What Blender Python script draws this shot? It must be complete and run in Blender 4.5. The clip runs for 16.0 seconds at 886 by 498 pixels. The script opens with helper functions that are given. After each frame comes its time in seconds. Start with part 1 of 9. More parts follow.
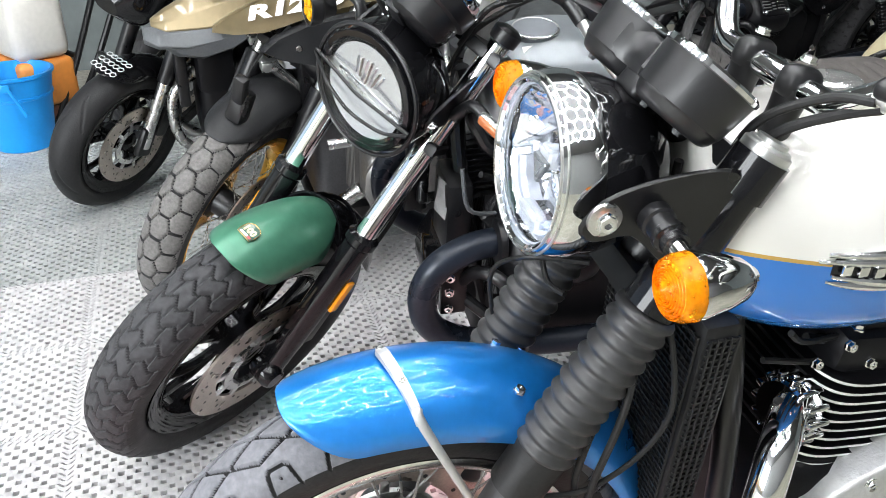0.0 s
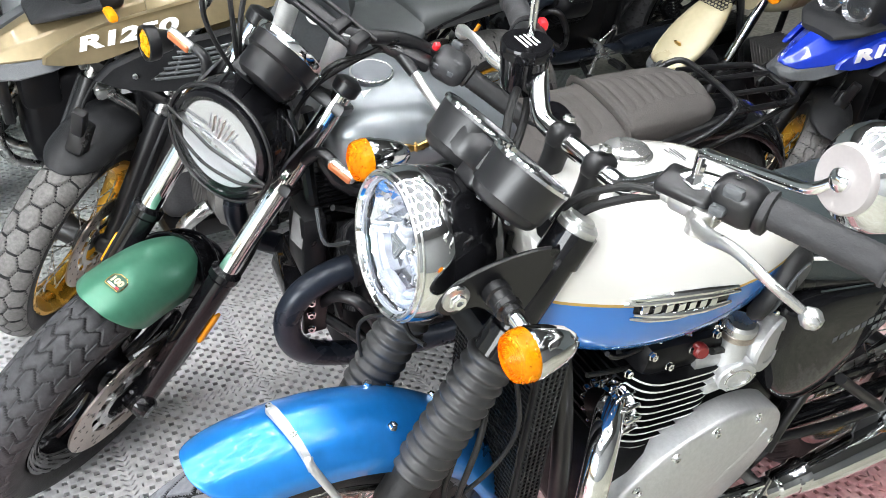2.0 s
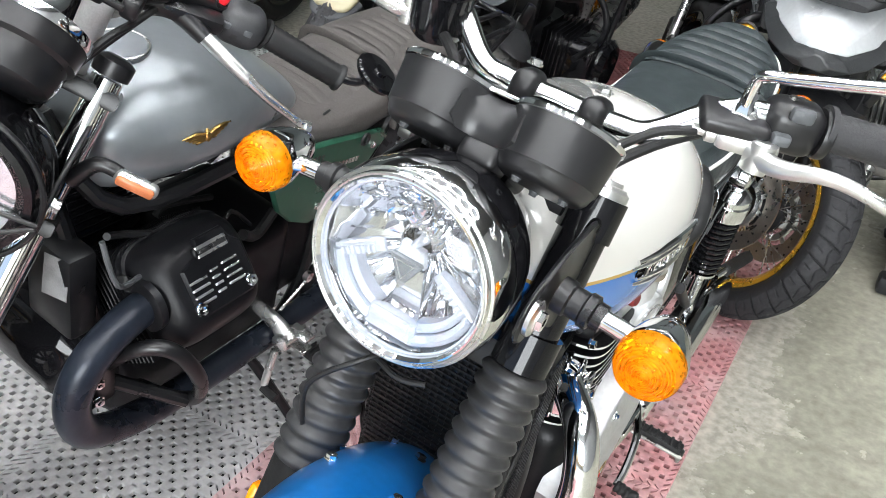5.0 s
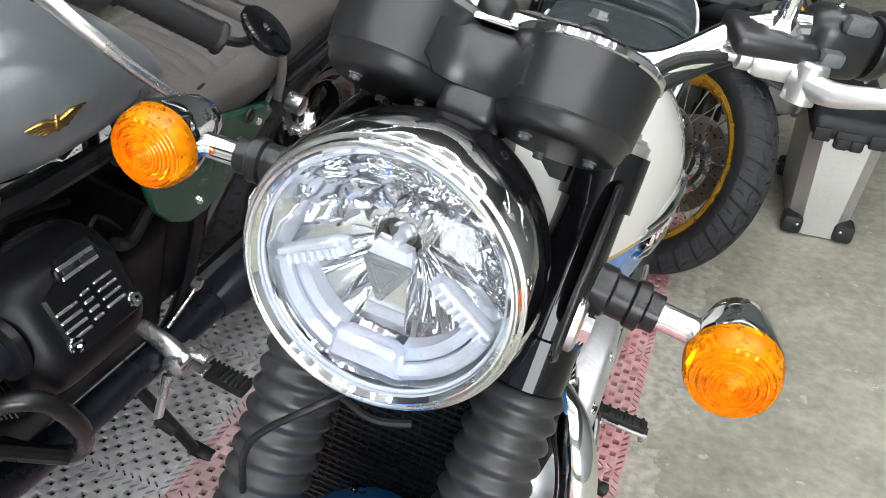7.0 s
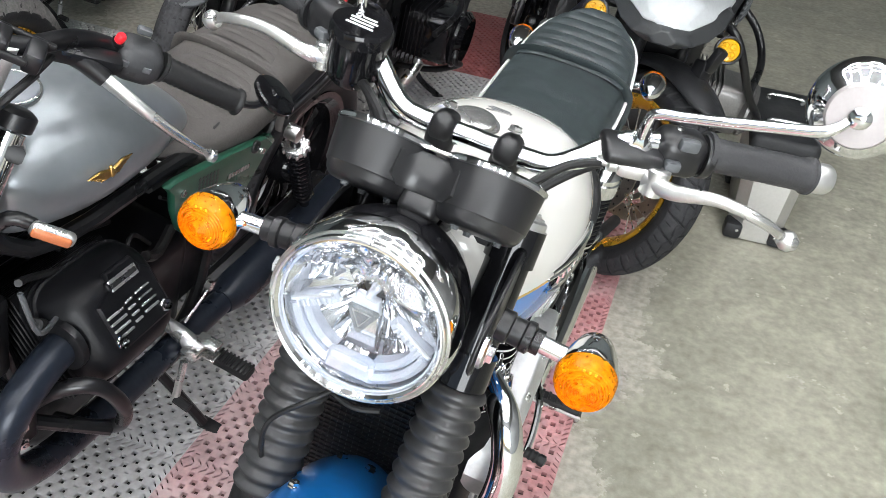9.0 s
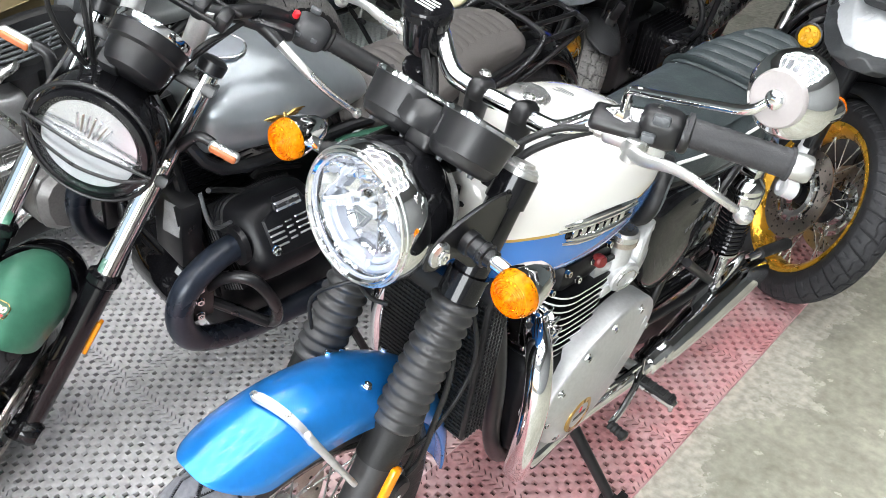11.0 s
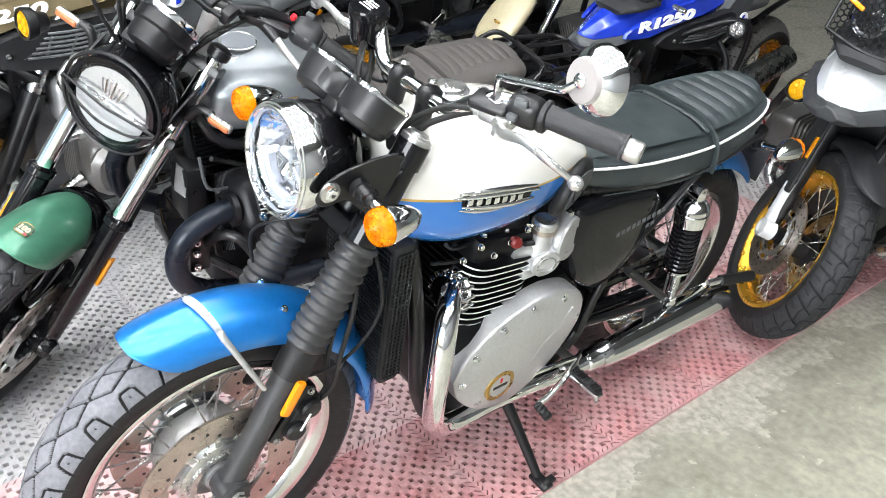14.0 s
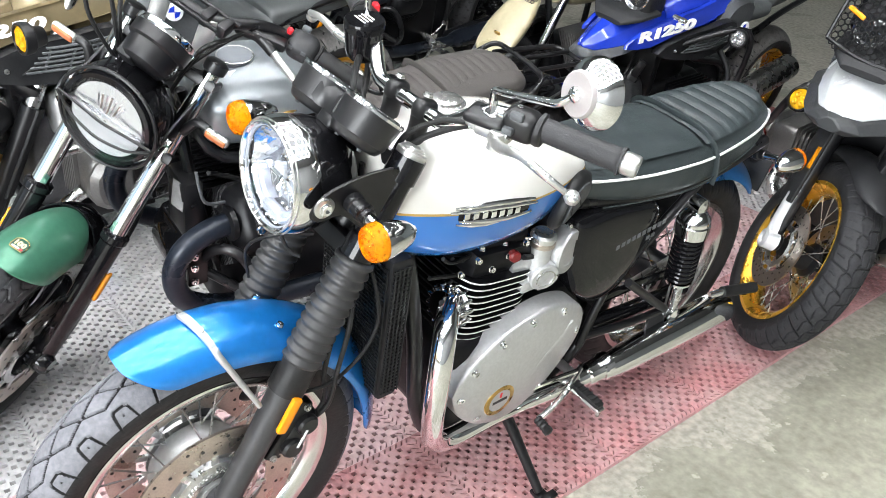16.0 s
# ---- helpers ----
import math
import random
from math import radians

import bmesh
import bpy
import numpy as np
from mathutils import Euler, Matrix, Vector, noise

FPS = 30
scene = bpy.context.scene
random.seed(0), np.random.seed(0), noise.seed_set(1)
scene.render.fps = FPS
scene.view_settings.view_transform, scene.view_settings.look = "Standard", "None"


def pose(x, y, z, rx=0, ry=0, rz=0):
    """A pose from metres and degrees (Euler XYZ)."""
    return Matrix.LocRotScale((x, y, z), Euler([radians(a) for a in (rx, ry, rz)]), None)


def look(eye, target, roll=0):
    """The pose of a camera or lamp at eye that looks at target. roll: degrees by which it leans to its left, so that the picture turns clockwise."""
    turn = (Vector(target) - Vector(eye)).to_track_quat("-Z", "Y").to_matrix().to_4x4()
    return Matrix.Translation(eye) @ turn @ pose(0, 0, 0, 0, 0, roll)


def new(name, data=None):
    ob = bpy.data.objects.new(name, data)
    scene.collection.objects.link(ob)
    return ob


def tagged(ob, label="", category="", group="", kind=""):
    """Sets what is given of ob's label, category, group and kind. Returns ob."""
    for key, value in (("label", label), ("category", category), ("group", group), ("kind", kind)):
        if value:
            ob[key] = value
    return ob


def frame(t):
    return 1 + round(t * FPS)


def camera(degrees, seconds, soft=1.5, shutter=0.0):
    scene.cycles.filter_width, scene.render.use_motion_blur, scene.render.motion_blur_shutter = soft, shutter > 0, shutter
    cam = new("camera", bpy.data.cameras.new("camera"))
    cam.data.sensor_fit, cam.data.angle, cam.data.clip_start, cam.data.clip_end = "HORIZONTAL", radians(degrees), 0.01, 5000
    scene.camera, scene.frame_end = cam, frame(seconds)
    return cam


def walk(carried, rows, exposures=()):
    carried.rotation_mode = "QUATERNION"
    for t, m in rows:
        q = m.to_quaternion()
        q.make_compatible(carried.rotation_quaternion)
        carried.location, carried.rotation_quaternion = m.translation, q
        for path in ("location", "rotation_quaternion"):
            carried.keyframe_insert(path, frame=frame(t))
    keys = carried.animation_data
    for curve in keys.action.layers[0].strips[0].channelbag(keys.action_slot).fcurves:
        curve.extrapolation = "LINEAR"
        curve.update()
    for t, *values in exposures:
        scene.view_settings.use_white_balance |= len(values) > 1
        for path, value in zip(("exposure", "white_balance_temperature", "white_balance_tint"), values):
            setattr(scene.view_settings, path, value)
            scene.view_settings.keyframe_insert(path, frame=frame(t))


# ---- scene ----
cam = camera(54.8, 16.0, 0.75)
METRES, EYE, TILT, LEAN, TURN = 2.0, 1.2, -25.0, 0.0, 0.0
PATH = [
    (0, (0.565, -0.395, 1.235), (-1.141, 0.105, 0.318), -0.4),
    (0.5, (0.599, -0.397, 1.371), (-1.056, 0.174, 0.404), 0.6),
    (1, (0.643, -0.417, 1.413), (-0.967, 0.236, 0.423), 0.6),
    (1.5, (0.659, -0.447, 1.429), (-0.887, 0.329, 0.424), 1.0),
    (2, (0.616, -0.451, 1.43), (-0.891, 0.381, 0.412), 1.0),
    (2.5, (0.531, -0.437, 1.419), (-0.917, 0.48, 0.388), 0.1),
    (3, (0.447, -0.479, 1.409), (-0.904, 0.565, 0.368), 1.5),
    (3.5, (0.357, -0.584, 1.41), (-0.789, 0.676, 0.361), 1.6),
    (4, (0.276, -0.645, 1.401), (-0.717, 0.735, 0.347), 3.6),
    (4.2, (0.25, -0.642, 1.385), (-0.715, 0.761, 0.336), 4.2),
    (6.3, (0.001, -0.502, 1.233), (-0.532, 1.088, 0.143), 5.1),
    (6.5, (-0.007, -0.49, 1.221), (-0.531, 1.103, 0.131), 5.1),
    (7, (-0.017, -0.473, 1.216), (-0.515, 1.126, 0.124), 4.8),
    (7.5, (-0.002, -0.498, 1.249), (-0.477, 1.1, 0.144), 5.1),
    (8, (0.019, -0.546, 1.319), (-0.447, 1.045, 0.201), 5.5),
    (8.5, (0.036, -0.595, 1.383), (-0.429, 0.988, 0.253), 5.8),
    (9, (0.061, -0.652, 1.431), (-0.394, 0.929, 0.293), 6.5),
    (9.5, (0.128, -0.658, 1.454), (-0.439, 0.873, 0.298), 5.8),
    (10, (0.266, -0.652, 1.462), (-0.565, 0.735, 0.286), 4.3),
    (10.2, (0.311, -0.655, 1.467), (-0.585, 0.692, 0.291), 3.3),
    (12.3, (0.783, -0.728, 1.489), (-0.476, 0.415, 0.436), 2.1),
    (12.5, (0.82, -0.718, 1.49), (-0.449, 0.418, 0.44), 2.3),
    (13, (0.888, -0.698, 1.487), (-0.401, 0.425, 0.449), 3.1),
    (13.5, (0.908, -0.681, 1.485), (-0.391, 0.443, 0.46), 3.2),
    (14, (0.91, -0.665, 1.485), (-0.399, 0.456, 0.47), 3.2),
    (14.5, (0.911, -0.657, 1.485), (-0.405, 0.458, 0.474), 2.9),
    (15, (0.912, -0.648, 1.487), (-0.409, 0.469, 0.484), 2.8),
    (15.5, (0.912, -0.645, 1.487), (-0.414, 0.47, 0.488), 2.8),
    (16, (0.906, -0.644, 1.486), (-0.419, 0.474, 0.49), 2.7),
]
walk(cam, [(t, look(eye, target, roll)) for t, eye, target, roll in PATH], [(0.0, 0.02), (1.5, 0.14), (4.0, 0.17), (7.0, -0.22), (9.5, -0.02), (12.5, 0.26), (16.0, 0.26)])

# ---- light ----
world = bpy.data.worlds.new("sky")
scene.world = world
world.use_nodes = True
_nt = world.node_tree
_sky = _nt.nodes.new("ShaderNodeTexSky")
_sky.sky_type, _sky.sun_disc = "NISHITA", False
_sky.sun_elevation, _sky.sun_rotation = radians(50), radians(200)
_nt.links.new(_sky.outputs[0], _nt.nodes["Background"].inputs[0])
_nt.nodes["Background"].inputs[1].default_value = 0.12


def area_lamp(name, eye, target, sx, sy, watts, colour):
    lamp = bpy.data.lights.new(name, "AREA")
    lamp.shape, lamp.size, lamp.size_y, lamp.energy, lamp.color = "RECTANGLE", sx, sy, watts, colour
    ob = new(name, lamp)
    ob.matrix_world = look(eye, target)
    return ob


# daylight through the open shop front behind the camera
area_lamp("shopfront_daylight", (2.0, -5.4, 1.9), (0.3, 0.5, 0.4), 3.2, 2.6, 440, (0.93, 0.97, 1.0))


HEX_GLOW = 40.0


# ---- materials ----
def mat(name, colour, rough=0.5, metal=0.0, vary=0.12, scale=8.0, bump=0.0, bump_scale=60.0, coat=0.0, fine=0.0, spec=0.5):
    """A principled material: coarse stains and fine grain in the colour, grain in the roughness, and a fine relief."""
    m = bpy.data.materials.new(name)
    m.use_nodes = True
    nt = m.node_tree
    b = nt.nodes["Principled BSDF"]
    b.inputs["Roughness"].default_value, b.inputs["Metallic"].default_value = rough, metal
    b.inputs["Coat Weight"].default_value, b.inputs["Coat Roughness"].default_value = coat, 0.018
    b.inputs["Specular IOR Level"].default_value = spec
    tc = nt.nodes.new("ShaderNodeTexCoord")
    n1 = nt.nodes.new("ShaderNodeTexNoise")
    n1.inputs["Scale"].default_value, n1.inputs["Detail"].default_value = scale, 6
    nt.links.new(tc.outputs["Object"], n1.inputs["Vector"])
    n2 = nt.nodes.new("ShaderNodeTexNoise")
    n2.inputs["Scale"].default_value, n2.inputs["Detail"].default_value = scale * 14, 3
    nt.links.new(tc.outputs["Object"], n2.inputs["Vector"])
    add = nt.nodes.new("ShaderNodeMath")
    add.operation = "ADD"
    nt.links.new(n1.outputs[0], add.inputs[0])
    nt.links.new(n2.outputs[0], add.inputs[1])
    ramp = nt.nodes.new("ShaderNodeMapRange")
    ramp.inputs[1].default_value, ramp.inputs[2].default_value = 0.7, 1.3
    ramp.inputs[3].default_value, ramp.inputs[4].default_value = 1 - vary, 1 + vary
    nt.links.new(add.outputs[0], ramp.inputs[0])
    mul = nt.nodes.new("ShaderNodeMix")
    mul.data_type, mul.blend_type = "RGBA", "MULTIPLY"
    mul.inputs[0].default_value = 1.0
    mul.inputs[6].default_value = (*colour, 1)
    nt.links.new(ramp.outputs[0], mul.inputs[7])
    nt.links.new(mul.outputs[2], b.inputs["Base Color"])
    rr = nt.nodes.new("ShaderNodeMapRange")
    rr.inputs[1].default_value, rr.inputs[2].default_value = 0.35, 0.65
    rr.inputs[3].default_value, rr.inputs[4].default_value = max(0.02, rough * 0.8), min(1, rough * 1.2)
    nt.links.new(n1.outputs[0], rr.inputs[0])
    nt.links.new(rr.outputs[0], b.inputs["Roughness"])
    if bump:
        n3 = nt.nodes.new("ShaderNodeTexNoise")
        n3.inputs["Scale"].default_value, n3.inputs["Detail"].default_value = bump_scale, 4
        nt.links.new(tc.outputs["Object"], n3.inputs["Vector"])
        bp = nt.nodes.new("ShaderNodeBump")
        bp.inputs["Strength"].default_value, bp.inputs["Distance"].default_value = bump, 0.002
        nt.links.new(n3.outputs[0], bp.inputs["Height"])
        nt.links.new(bp.outputs[0], b.inputs["Normal"])
    return m


CHROME = mat("chrome", (0.86, 0.87, 0.88), 0.05, 1.0, 0.03, 20)
STEEL = mat("brushed_steel", (0.62, 0.62, 0.61), 0.28, 1.0, 0.1, 30, 0.1, 300)
RIMST = mat("polished_rim_steel", (0.72, 0.72, 0.71), 0.16, 1.0, 0.05, 30)
ALU = mat("cast_aluminium", (0.56, 0.565, 0.57), 0.45, 0.75, 0.08, 10, 0.25, 260)
MACHINED = mat("machined_edge", (0.70, 0.70, 0.69), 0.4, 0.5, 0.1, 30)
LEVER = mat("polished_alloy", (0.60, 0.60, 0.59), 0.28, 0.88, 0.05, 12)
CANBLACK = mat("smooth_black_can", (0.012, 0.012, 0.013), 0.36, 0.0, 0.06, 6, spec=0.5)
BLACK = mat("satin_black_paint", (0.007, 0.007, 0.008), 0.34, 0.0, 0.2, 10, spec=0.45)
GLOSS = mat("gloss_black_paint", (0.006, 0.006, 0.007), 0.06, 0.0, 0.15, 8, spec=0.33)
PLASTIC = mat("black_textured_plastic", (0.017, 0.0175, 0.019), 0.5, 0.0, 0.2, 12, 0.3, 500, spec=0.3)
GREYPL = mat("grey_plastic", (0.075, 0.08, 0.085), 0.5, 0.0, 0.15, 10, 0.25, 400)
GREYPL2 = mat("dark_grey_switch_plastic", (0.03, 0.031, 0.033), 0.48, 0.0, 0.12, 14, 0.2, 500)
RUBBER = mat("black_rubber", (0.012, 0.012, 0.0125), 0.5, 0.0, 0.2, 16, 0.2, 200, spec=0.3)
TYREGREY = mat("road_grey_tyre_tread", (0.150, 0.152, 0.168), 0.65, 0.0, 0.25, 9, 0.35, 180)
TYREDK = mat("dark_tyre_rubber", (0.018, 0.018, 0.019), 0.5, 0.0, 0.25, 8, 0.25, 180, spec=0.25)
TYRE = mat("tyre_rubber", (0.042, 0.042, 0.045), 0.6, 0.0, 0.28, 7, 0.35, 180, spec=0.25)
TYREB = mat("block_tyre_rubber", (0.026, 0.026, 0.028), 0.6, 0.0, 0.3, 8, 0.3, 180, spec=0.18)
TYREOLD = mat("dusty_tyre_rubber", (0.13, 0.125, 0.12), 0.75, 0.0, 0.32, 9, 0.4, 160)
GRIPGREY = mat("grey_black_grip_rubber", (0.034, 0.034, 0.036), 0.55, 0.0, 0.15, 30, 0.3, 380, spec=0.35)
FORKGREY = mat("satin_dark_grey_paint", (0.036, 0.036, 0.038), 0.42, 0.1, 0.12, 12, 0.08, 300)
BELLOWS = mat("bellows_rubber", (0.028, 0.028, 0.029), 0.45, 0.0, 0.15, 14, 0.1, 200)
DISC = mat("brake_disc_steel", (0.52, 0.46, 0.41), 0.32, 1.0, 0.16, 26, 0.1, 200)
GOLD = mat("gold_anodised_rim", (0.74, 0.40, 0.04), 0.28, 0.75, 0.1, 12)
ENGINE = mat("engine_black_casting", (0.006, 0.006, 0.007), 0.36, 0.0, 0.25, 16, 0.07, 300, spec=0.17)
PIPE = mat("blued_black_exhaust", (0.014, 0.018, 0.027), 0.30, 0.2, 0.25, 9, spec=0.35)
BLUE = mat("blue_pearl_paint", (0.010, 0.20, 0.62), 0.30, 0.55, 0.08, 5, coat=0.8)
GREEN = mat("green_satin_paint", (0.060, 0.20, 0.128), 0.36, 0.35, 0.08, 5, coat=0.25)
GREENDK = mat("dark_green_paint", (0.015, 0.075, 0.045), 0.3, 0.2, 0.1, 6, coat=0.4)
SILVER = mat("satin_grey_paint", (0.30, 0.32, 0.345), 0.3, 0.55, 0.05, 4, coat=0.25)
SEATGREY = mat("grey_seat_vinyl", (0.030, 0.039, 0.0415), 0.45, 0.0, 0.12, 20, 0.35, 420)
SEATBROWN = mat("dark_brown_seat_vinyl", (0.078, 0.071, 0.067), 0.72, 0.0, 0.16, 20, 0.35, 420, spec=0.3)
PIPING = mat("white_piping", (0.75, 0.75, 0.74), 0.4, 0.0, 0.05)
GREYPAINT = mat("pale_grey_paint", (0.62, 0.63, 0.64), 0.3, 0.0, 0.04, 5, coat=0.4)
BEIGE = mat("sand_beige_paint", (0.44, 0.39, 0.25), 0.32, 0.1, 0.06, 4, coat=0.4)
GUN = mat("gun_metal_bronze_paint", (0.23, 0.18, 0.10), 0.30, 0.5, 0.08, 4, coat=0.4)
RACEBLUE = mat("racing_blue_paint", (0.015, 0.05, 0.55), 0.2, 0.2, 0.06, 5, coat=1.0)
RED = mat("red_plastic", (0.75, 0.02, 0.03), 0.35, 0.0, 0.05)
BRASS = mat("brass", (0.55, 0.36, 0.12), 0.3, 1.0, 0.1, 40)
PALEGOLD = mat("pale_gilt", (0.62, 0.52, 0.30), 0.35, 0.3, 0.05, 40)
INK_W = mat("white_lettering", (0.85, 0.85, 0.85), 0.4, 0.0, 0.03)
INK_K = mat("black_lettering", (0.02, 0.02, 0.02), 0.4, 0.0, 0.03)


def glassy(name, colour, rough=0.02, trans=1.0, ior=1.45, emit=0.0):
    m = mat(name, colour, rough, 0.0, 0.04)
    b = m.node_tree.nodes["Principled BSDF"]
    b.inputs["Transmission Weight"].default_value, b.inputs["IOR"].default_value = trans, ior
    return m


def thin_glass(name, tint):
    """Thin clear glass: light passes straight through, with a mirror gloss by Fresnel."""
    m = bpy.data.materials.new(name)
    m.use_nodes = True
    nt = m.node_tree
    out = nt.nodes["Material Output"]
    nt.nodes.remove(nt.nodes["Principled BSDF"])
    tr = nt.nodes.new("ShaderNodeBsdfTransparent")
    tr.inputs[0].default_value = (*tint, 1)
    gl = nt.nodes.new("ShaderNodeBsdfGlossy")
    gl.inputs["Roughness"].default_value = 0.02
    lw = nt.nodes.new("ShaderNodeLayerWeight")
    pw = nt.nodes.new("ShaderNodeMath")
    pw.operation = "POWER"
    pw.inputs[1].default_value = 4.0
    nt.links.new(lw.outputs["Facing"], pw.inputs[0])
    fr = nt.nodes.new("ShaderNodeMapRange")
    fr.inputs[3].default_value, fr.inputs[4].default_value = 0.03, 0.6
    nt.links.new(pw.outputs[0], fr.inputs[0])
    mx = nt.nodes.new("ShaderNodeMixShader")
    nt.links.new(fr.outputs[0], mx.inputs[0])
    nt.links.new(tr.outputs[0], mx.inputs[1])
    nt.links.new(gl.outputs[0], mx.inputs[2])
    nt.links.new(mx.outputs[0], out.inputs[0])
    return m


GLASS = thin_glass("clear_glass", (0.97, 0.98, 0.99))
AMBER = glassy("amber_lens", (1.0, 0.36, 0.01), 0.10, 0.25)
YELLOWL = glassy("yellow_lens", (0.95, 0.50, 0.01), 0.1, 0.4)
REDL = glassy("red_lens", (0.22, 0.008, 0.006), 0.1, 0.4)
REFL = mat("lamp_reflector", (0.80, 0.80, 0.81), 0.06, 0.95, 0.03, 20)


# ---- mesh helpers ----
def frm(o, z, x=(0, 0, 1)):
    """A pose at o whose z axis runs along z, and whose x axis lies nearest to x."""
    z = Vector(z).normalized()
    x = Vector(x)
    x = x - z * x.dot(z)
    if x.length < 1e-4:
        x = Vector((1, 0, 0)) - z * z.x
        if x.length < 1e-4:
            x = Vector((0, 1, 0))
    x.normalize()
    m = Matrix((x, z.cross(x), z)).transposed().to_4x4()
    m.translation = o
    return m


I4 = Matrix.Identity(4)


def part(name, bm, material, parent, label="", sharp=35, kind=""):
    me = bpy.data.meshes.new(name)
    bmesh.ops.recalc_face_normals(bm, faces=bm.faces)
    bm.to_mesh(me)
    bm.free()
    me.shade_smooth()
    me.set_sharp_from_angle(angle=radians(sharp))
    for mm in material if isinstance(material, (list, tuple)) else [material]:
        me.materials.append(mm)
    ob = new(name, me)
    if parent is not None:
        ob.parent = parent
    return tagged(ob, label, kind=kind)


def grid(bm, rows, wrap_u=False, wrap_v=True, cap=False, m=I4):
    """A skin over rows of points; each row is a ring when wrap_v."""
    vs = [[bm.verts.new(m @ Vector(p)) for p in r] for r in rows]
    nu, nv = len(vs), len(vs[0])
    for i in range(nu if wrap_u else nu - 1):
        a, b = vs[i], vs[(i + 1) % nu]
        for j in range(nv if wrap_v else nv - 1):
            k = (j + 1) % nv
            bm.faces.new((a[j], a[k], b[k], b[j]))
    if cap and wrap_v:
        bm.faces.new(vs[0][::-1])
        bm.faces.new(vs[-1])
    return bm


def lathe(bm, prof, seg=24, m=I4, cap=True):
    """A turned body: prof holds (radius, height) pairs along the z axis of m."""
    rows = [[(r * math.cos(2 * math.pi * k / seg), r * math.sin(2 * math.pi * k / seg), h) for k in range(seg)] for r, h in prof]
    return grid(bm, rows, False, True, cap, m)


def spline(pts, n=6):
    """A smooth line through the points."""
    p = [Vector(q) for q in pts]
    if len(p) < 3:
        return p
    out = []
    for i in range(len(p) - 1):
        a, b, c, d = p[max(i - 1, 0)], p[i], p[i + 1], p[min(i + 2, len(p) - 1)]
        for k in range(n):
            t = k / n
            out.append(0.5 * (2 * b + (c - a) * t + (2 * a - 5 * b + 4 * c - d) * t * t + (3 * b - a - 3 * c + d) * t**3))
    out.append(p[-1])
    return out


def tube(bm, pts, r, seg=12, n=6, m=I4, radii=None, cap=True, flat=1.0):
    """A round bar along a smooth line; radii: one for each given point; flat squeezes its section sideways."""
    line = spline(pts, n)
    cnt = len(line)
    rr = [r] * cnt
    if radii:
        rr = [float(np.interp(i / (cnt - 1) * (len(radii) - 1), range(len(radii)), radii)) for i in range(cnt)]
    up = Vector((0, 0, 1))
    rows, last = [], None
    for i, p in enumerate(line):
        d = (line[min(i + 1, cnt - 1)] - line[max(i - 1, 0)]).normalized()
        x = (last - d * last.dot(d)) if last else (up - d * up.dot(d) if abs(d.z) < 0.95 else Vector((1, 0, 0)) - d * d.x)
        x.normalize()
        last = x
        y = d.cross(x)
        rows.append([p + (x * math.cos(a) + y * math.sin(a) * flat) * rr[i] for a in (2 * math.pi * k / seg for k in range(seg))])
    return grid(bm, rows, False, True, cap, m)


def rbox(bm, c, s, bev=0.004, m=I4, seg=2):
    """A block of size s round c with rounded edges."""
    t = bmesh.new()
    bmesh.ops.create_cube(t, size=1.0)
    for v in t.verts:
        v.co = Vector((v.co.x * s[0], v.co.y * s[1], v.co.z * s[2]))
    bev = min(bev, min(s) * 0.45)
    if bev > 0:
        bmesh.ops.bevel(t, geom=t.edges[:], offset=bev, segments=seg, profile=0.5, affect="EDGES")
    mm = m @ Matrix.Translation(c)
    return merge(bm, t, mm)


def merge(bm, t, m=I4):
    vs = {v: bm.verts.new(m @ v.co) for v in t.verts}
    for f in t.faces:
        bm.faces.new([vs[v] for v in f.verts])
    t.free()
    return bm


def plate(bm, outline, thick, m=I4, bev=0.003, n=0):
    """A plate with the given outline (in x, y of m), thick along z about 0, with rounded rims; n smooths the outline."""
    if n:
        q = [Vector((*p, 0)) for p in outline]
        c = len(q)
        out = []
        for i in range(c):
            a, b, d, e = q[i - 1], q[i], q[(i + 1) % c], q[(i + 2) % c]
            for k in range(n):
                t = k / n
                out.append(0.5 * (2 * b + (d - a) * t + (2 * a - 5 * b + 4 * d - e) * t * t + (3 * b - a - 3 * d + e) * t**3))
        outline = [(p.x, p.y) for p in out]
    cx, cy = (sum(p[k] for p in outline) / len(outline) for k in (0, 1))
    w = max(max(abs(p[0] - cx), abs(p[1] - cy)) for p in outline)
    f = 1 - bev / w
    inner = [(cx + (x - cx) * f, cy + (y - cy) * f) for x, y in outline]
    h = thick / 2
    b2 = min(bev, h * 0.8)
    rows = [[(x, y, -h) for x, y in inner], [(x, y, -h + b2) for x, y in outline], [(x, y, h - b2) for x, y in outline], [(x, y, h) for x, y in inner]]
    return grid(bm, rows, False, True, True, m)


def ring(bm, r, t, seg=48, tseg=10, m=I4, sx=1.0):
    """A ring of radius r and bar radius t about the z axis of m."""
    rows = [[((r + t * math.cos(b)) * math.cos(a) * sx, (r + t * math.cos(b)) * math.sin(a), t * math.sin(b)) for b in (2 * math.pi * j / tseg for j in range(tseg))]
            for a in (2 * math.pi * i / seg for i in range(seg))]
    return grid(bm, rows, True, True, False, m)


def sup(w, hz, n, seg, zc=0.0, top=None):
    """A superellipse ring in x and z; n above 2 is boxier; top: another power for the upper half."""
    out = []
    for k in range(seg):
        a = 2 * math.pi * k / seg
        c, s = math.cos(a), math.sin(a)
        e = 2 / (top if top and s > 0 else n)
        out.append((w * math.copysign(abs(c) ** e, c), zc + hz * math.copysign(abs(s) ** e, s)))
    return out


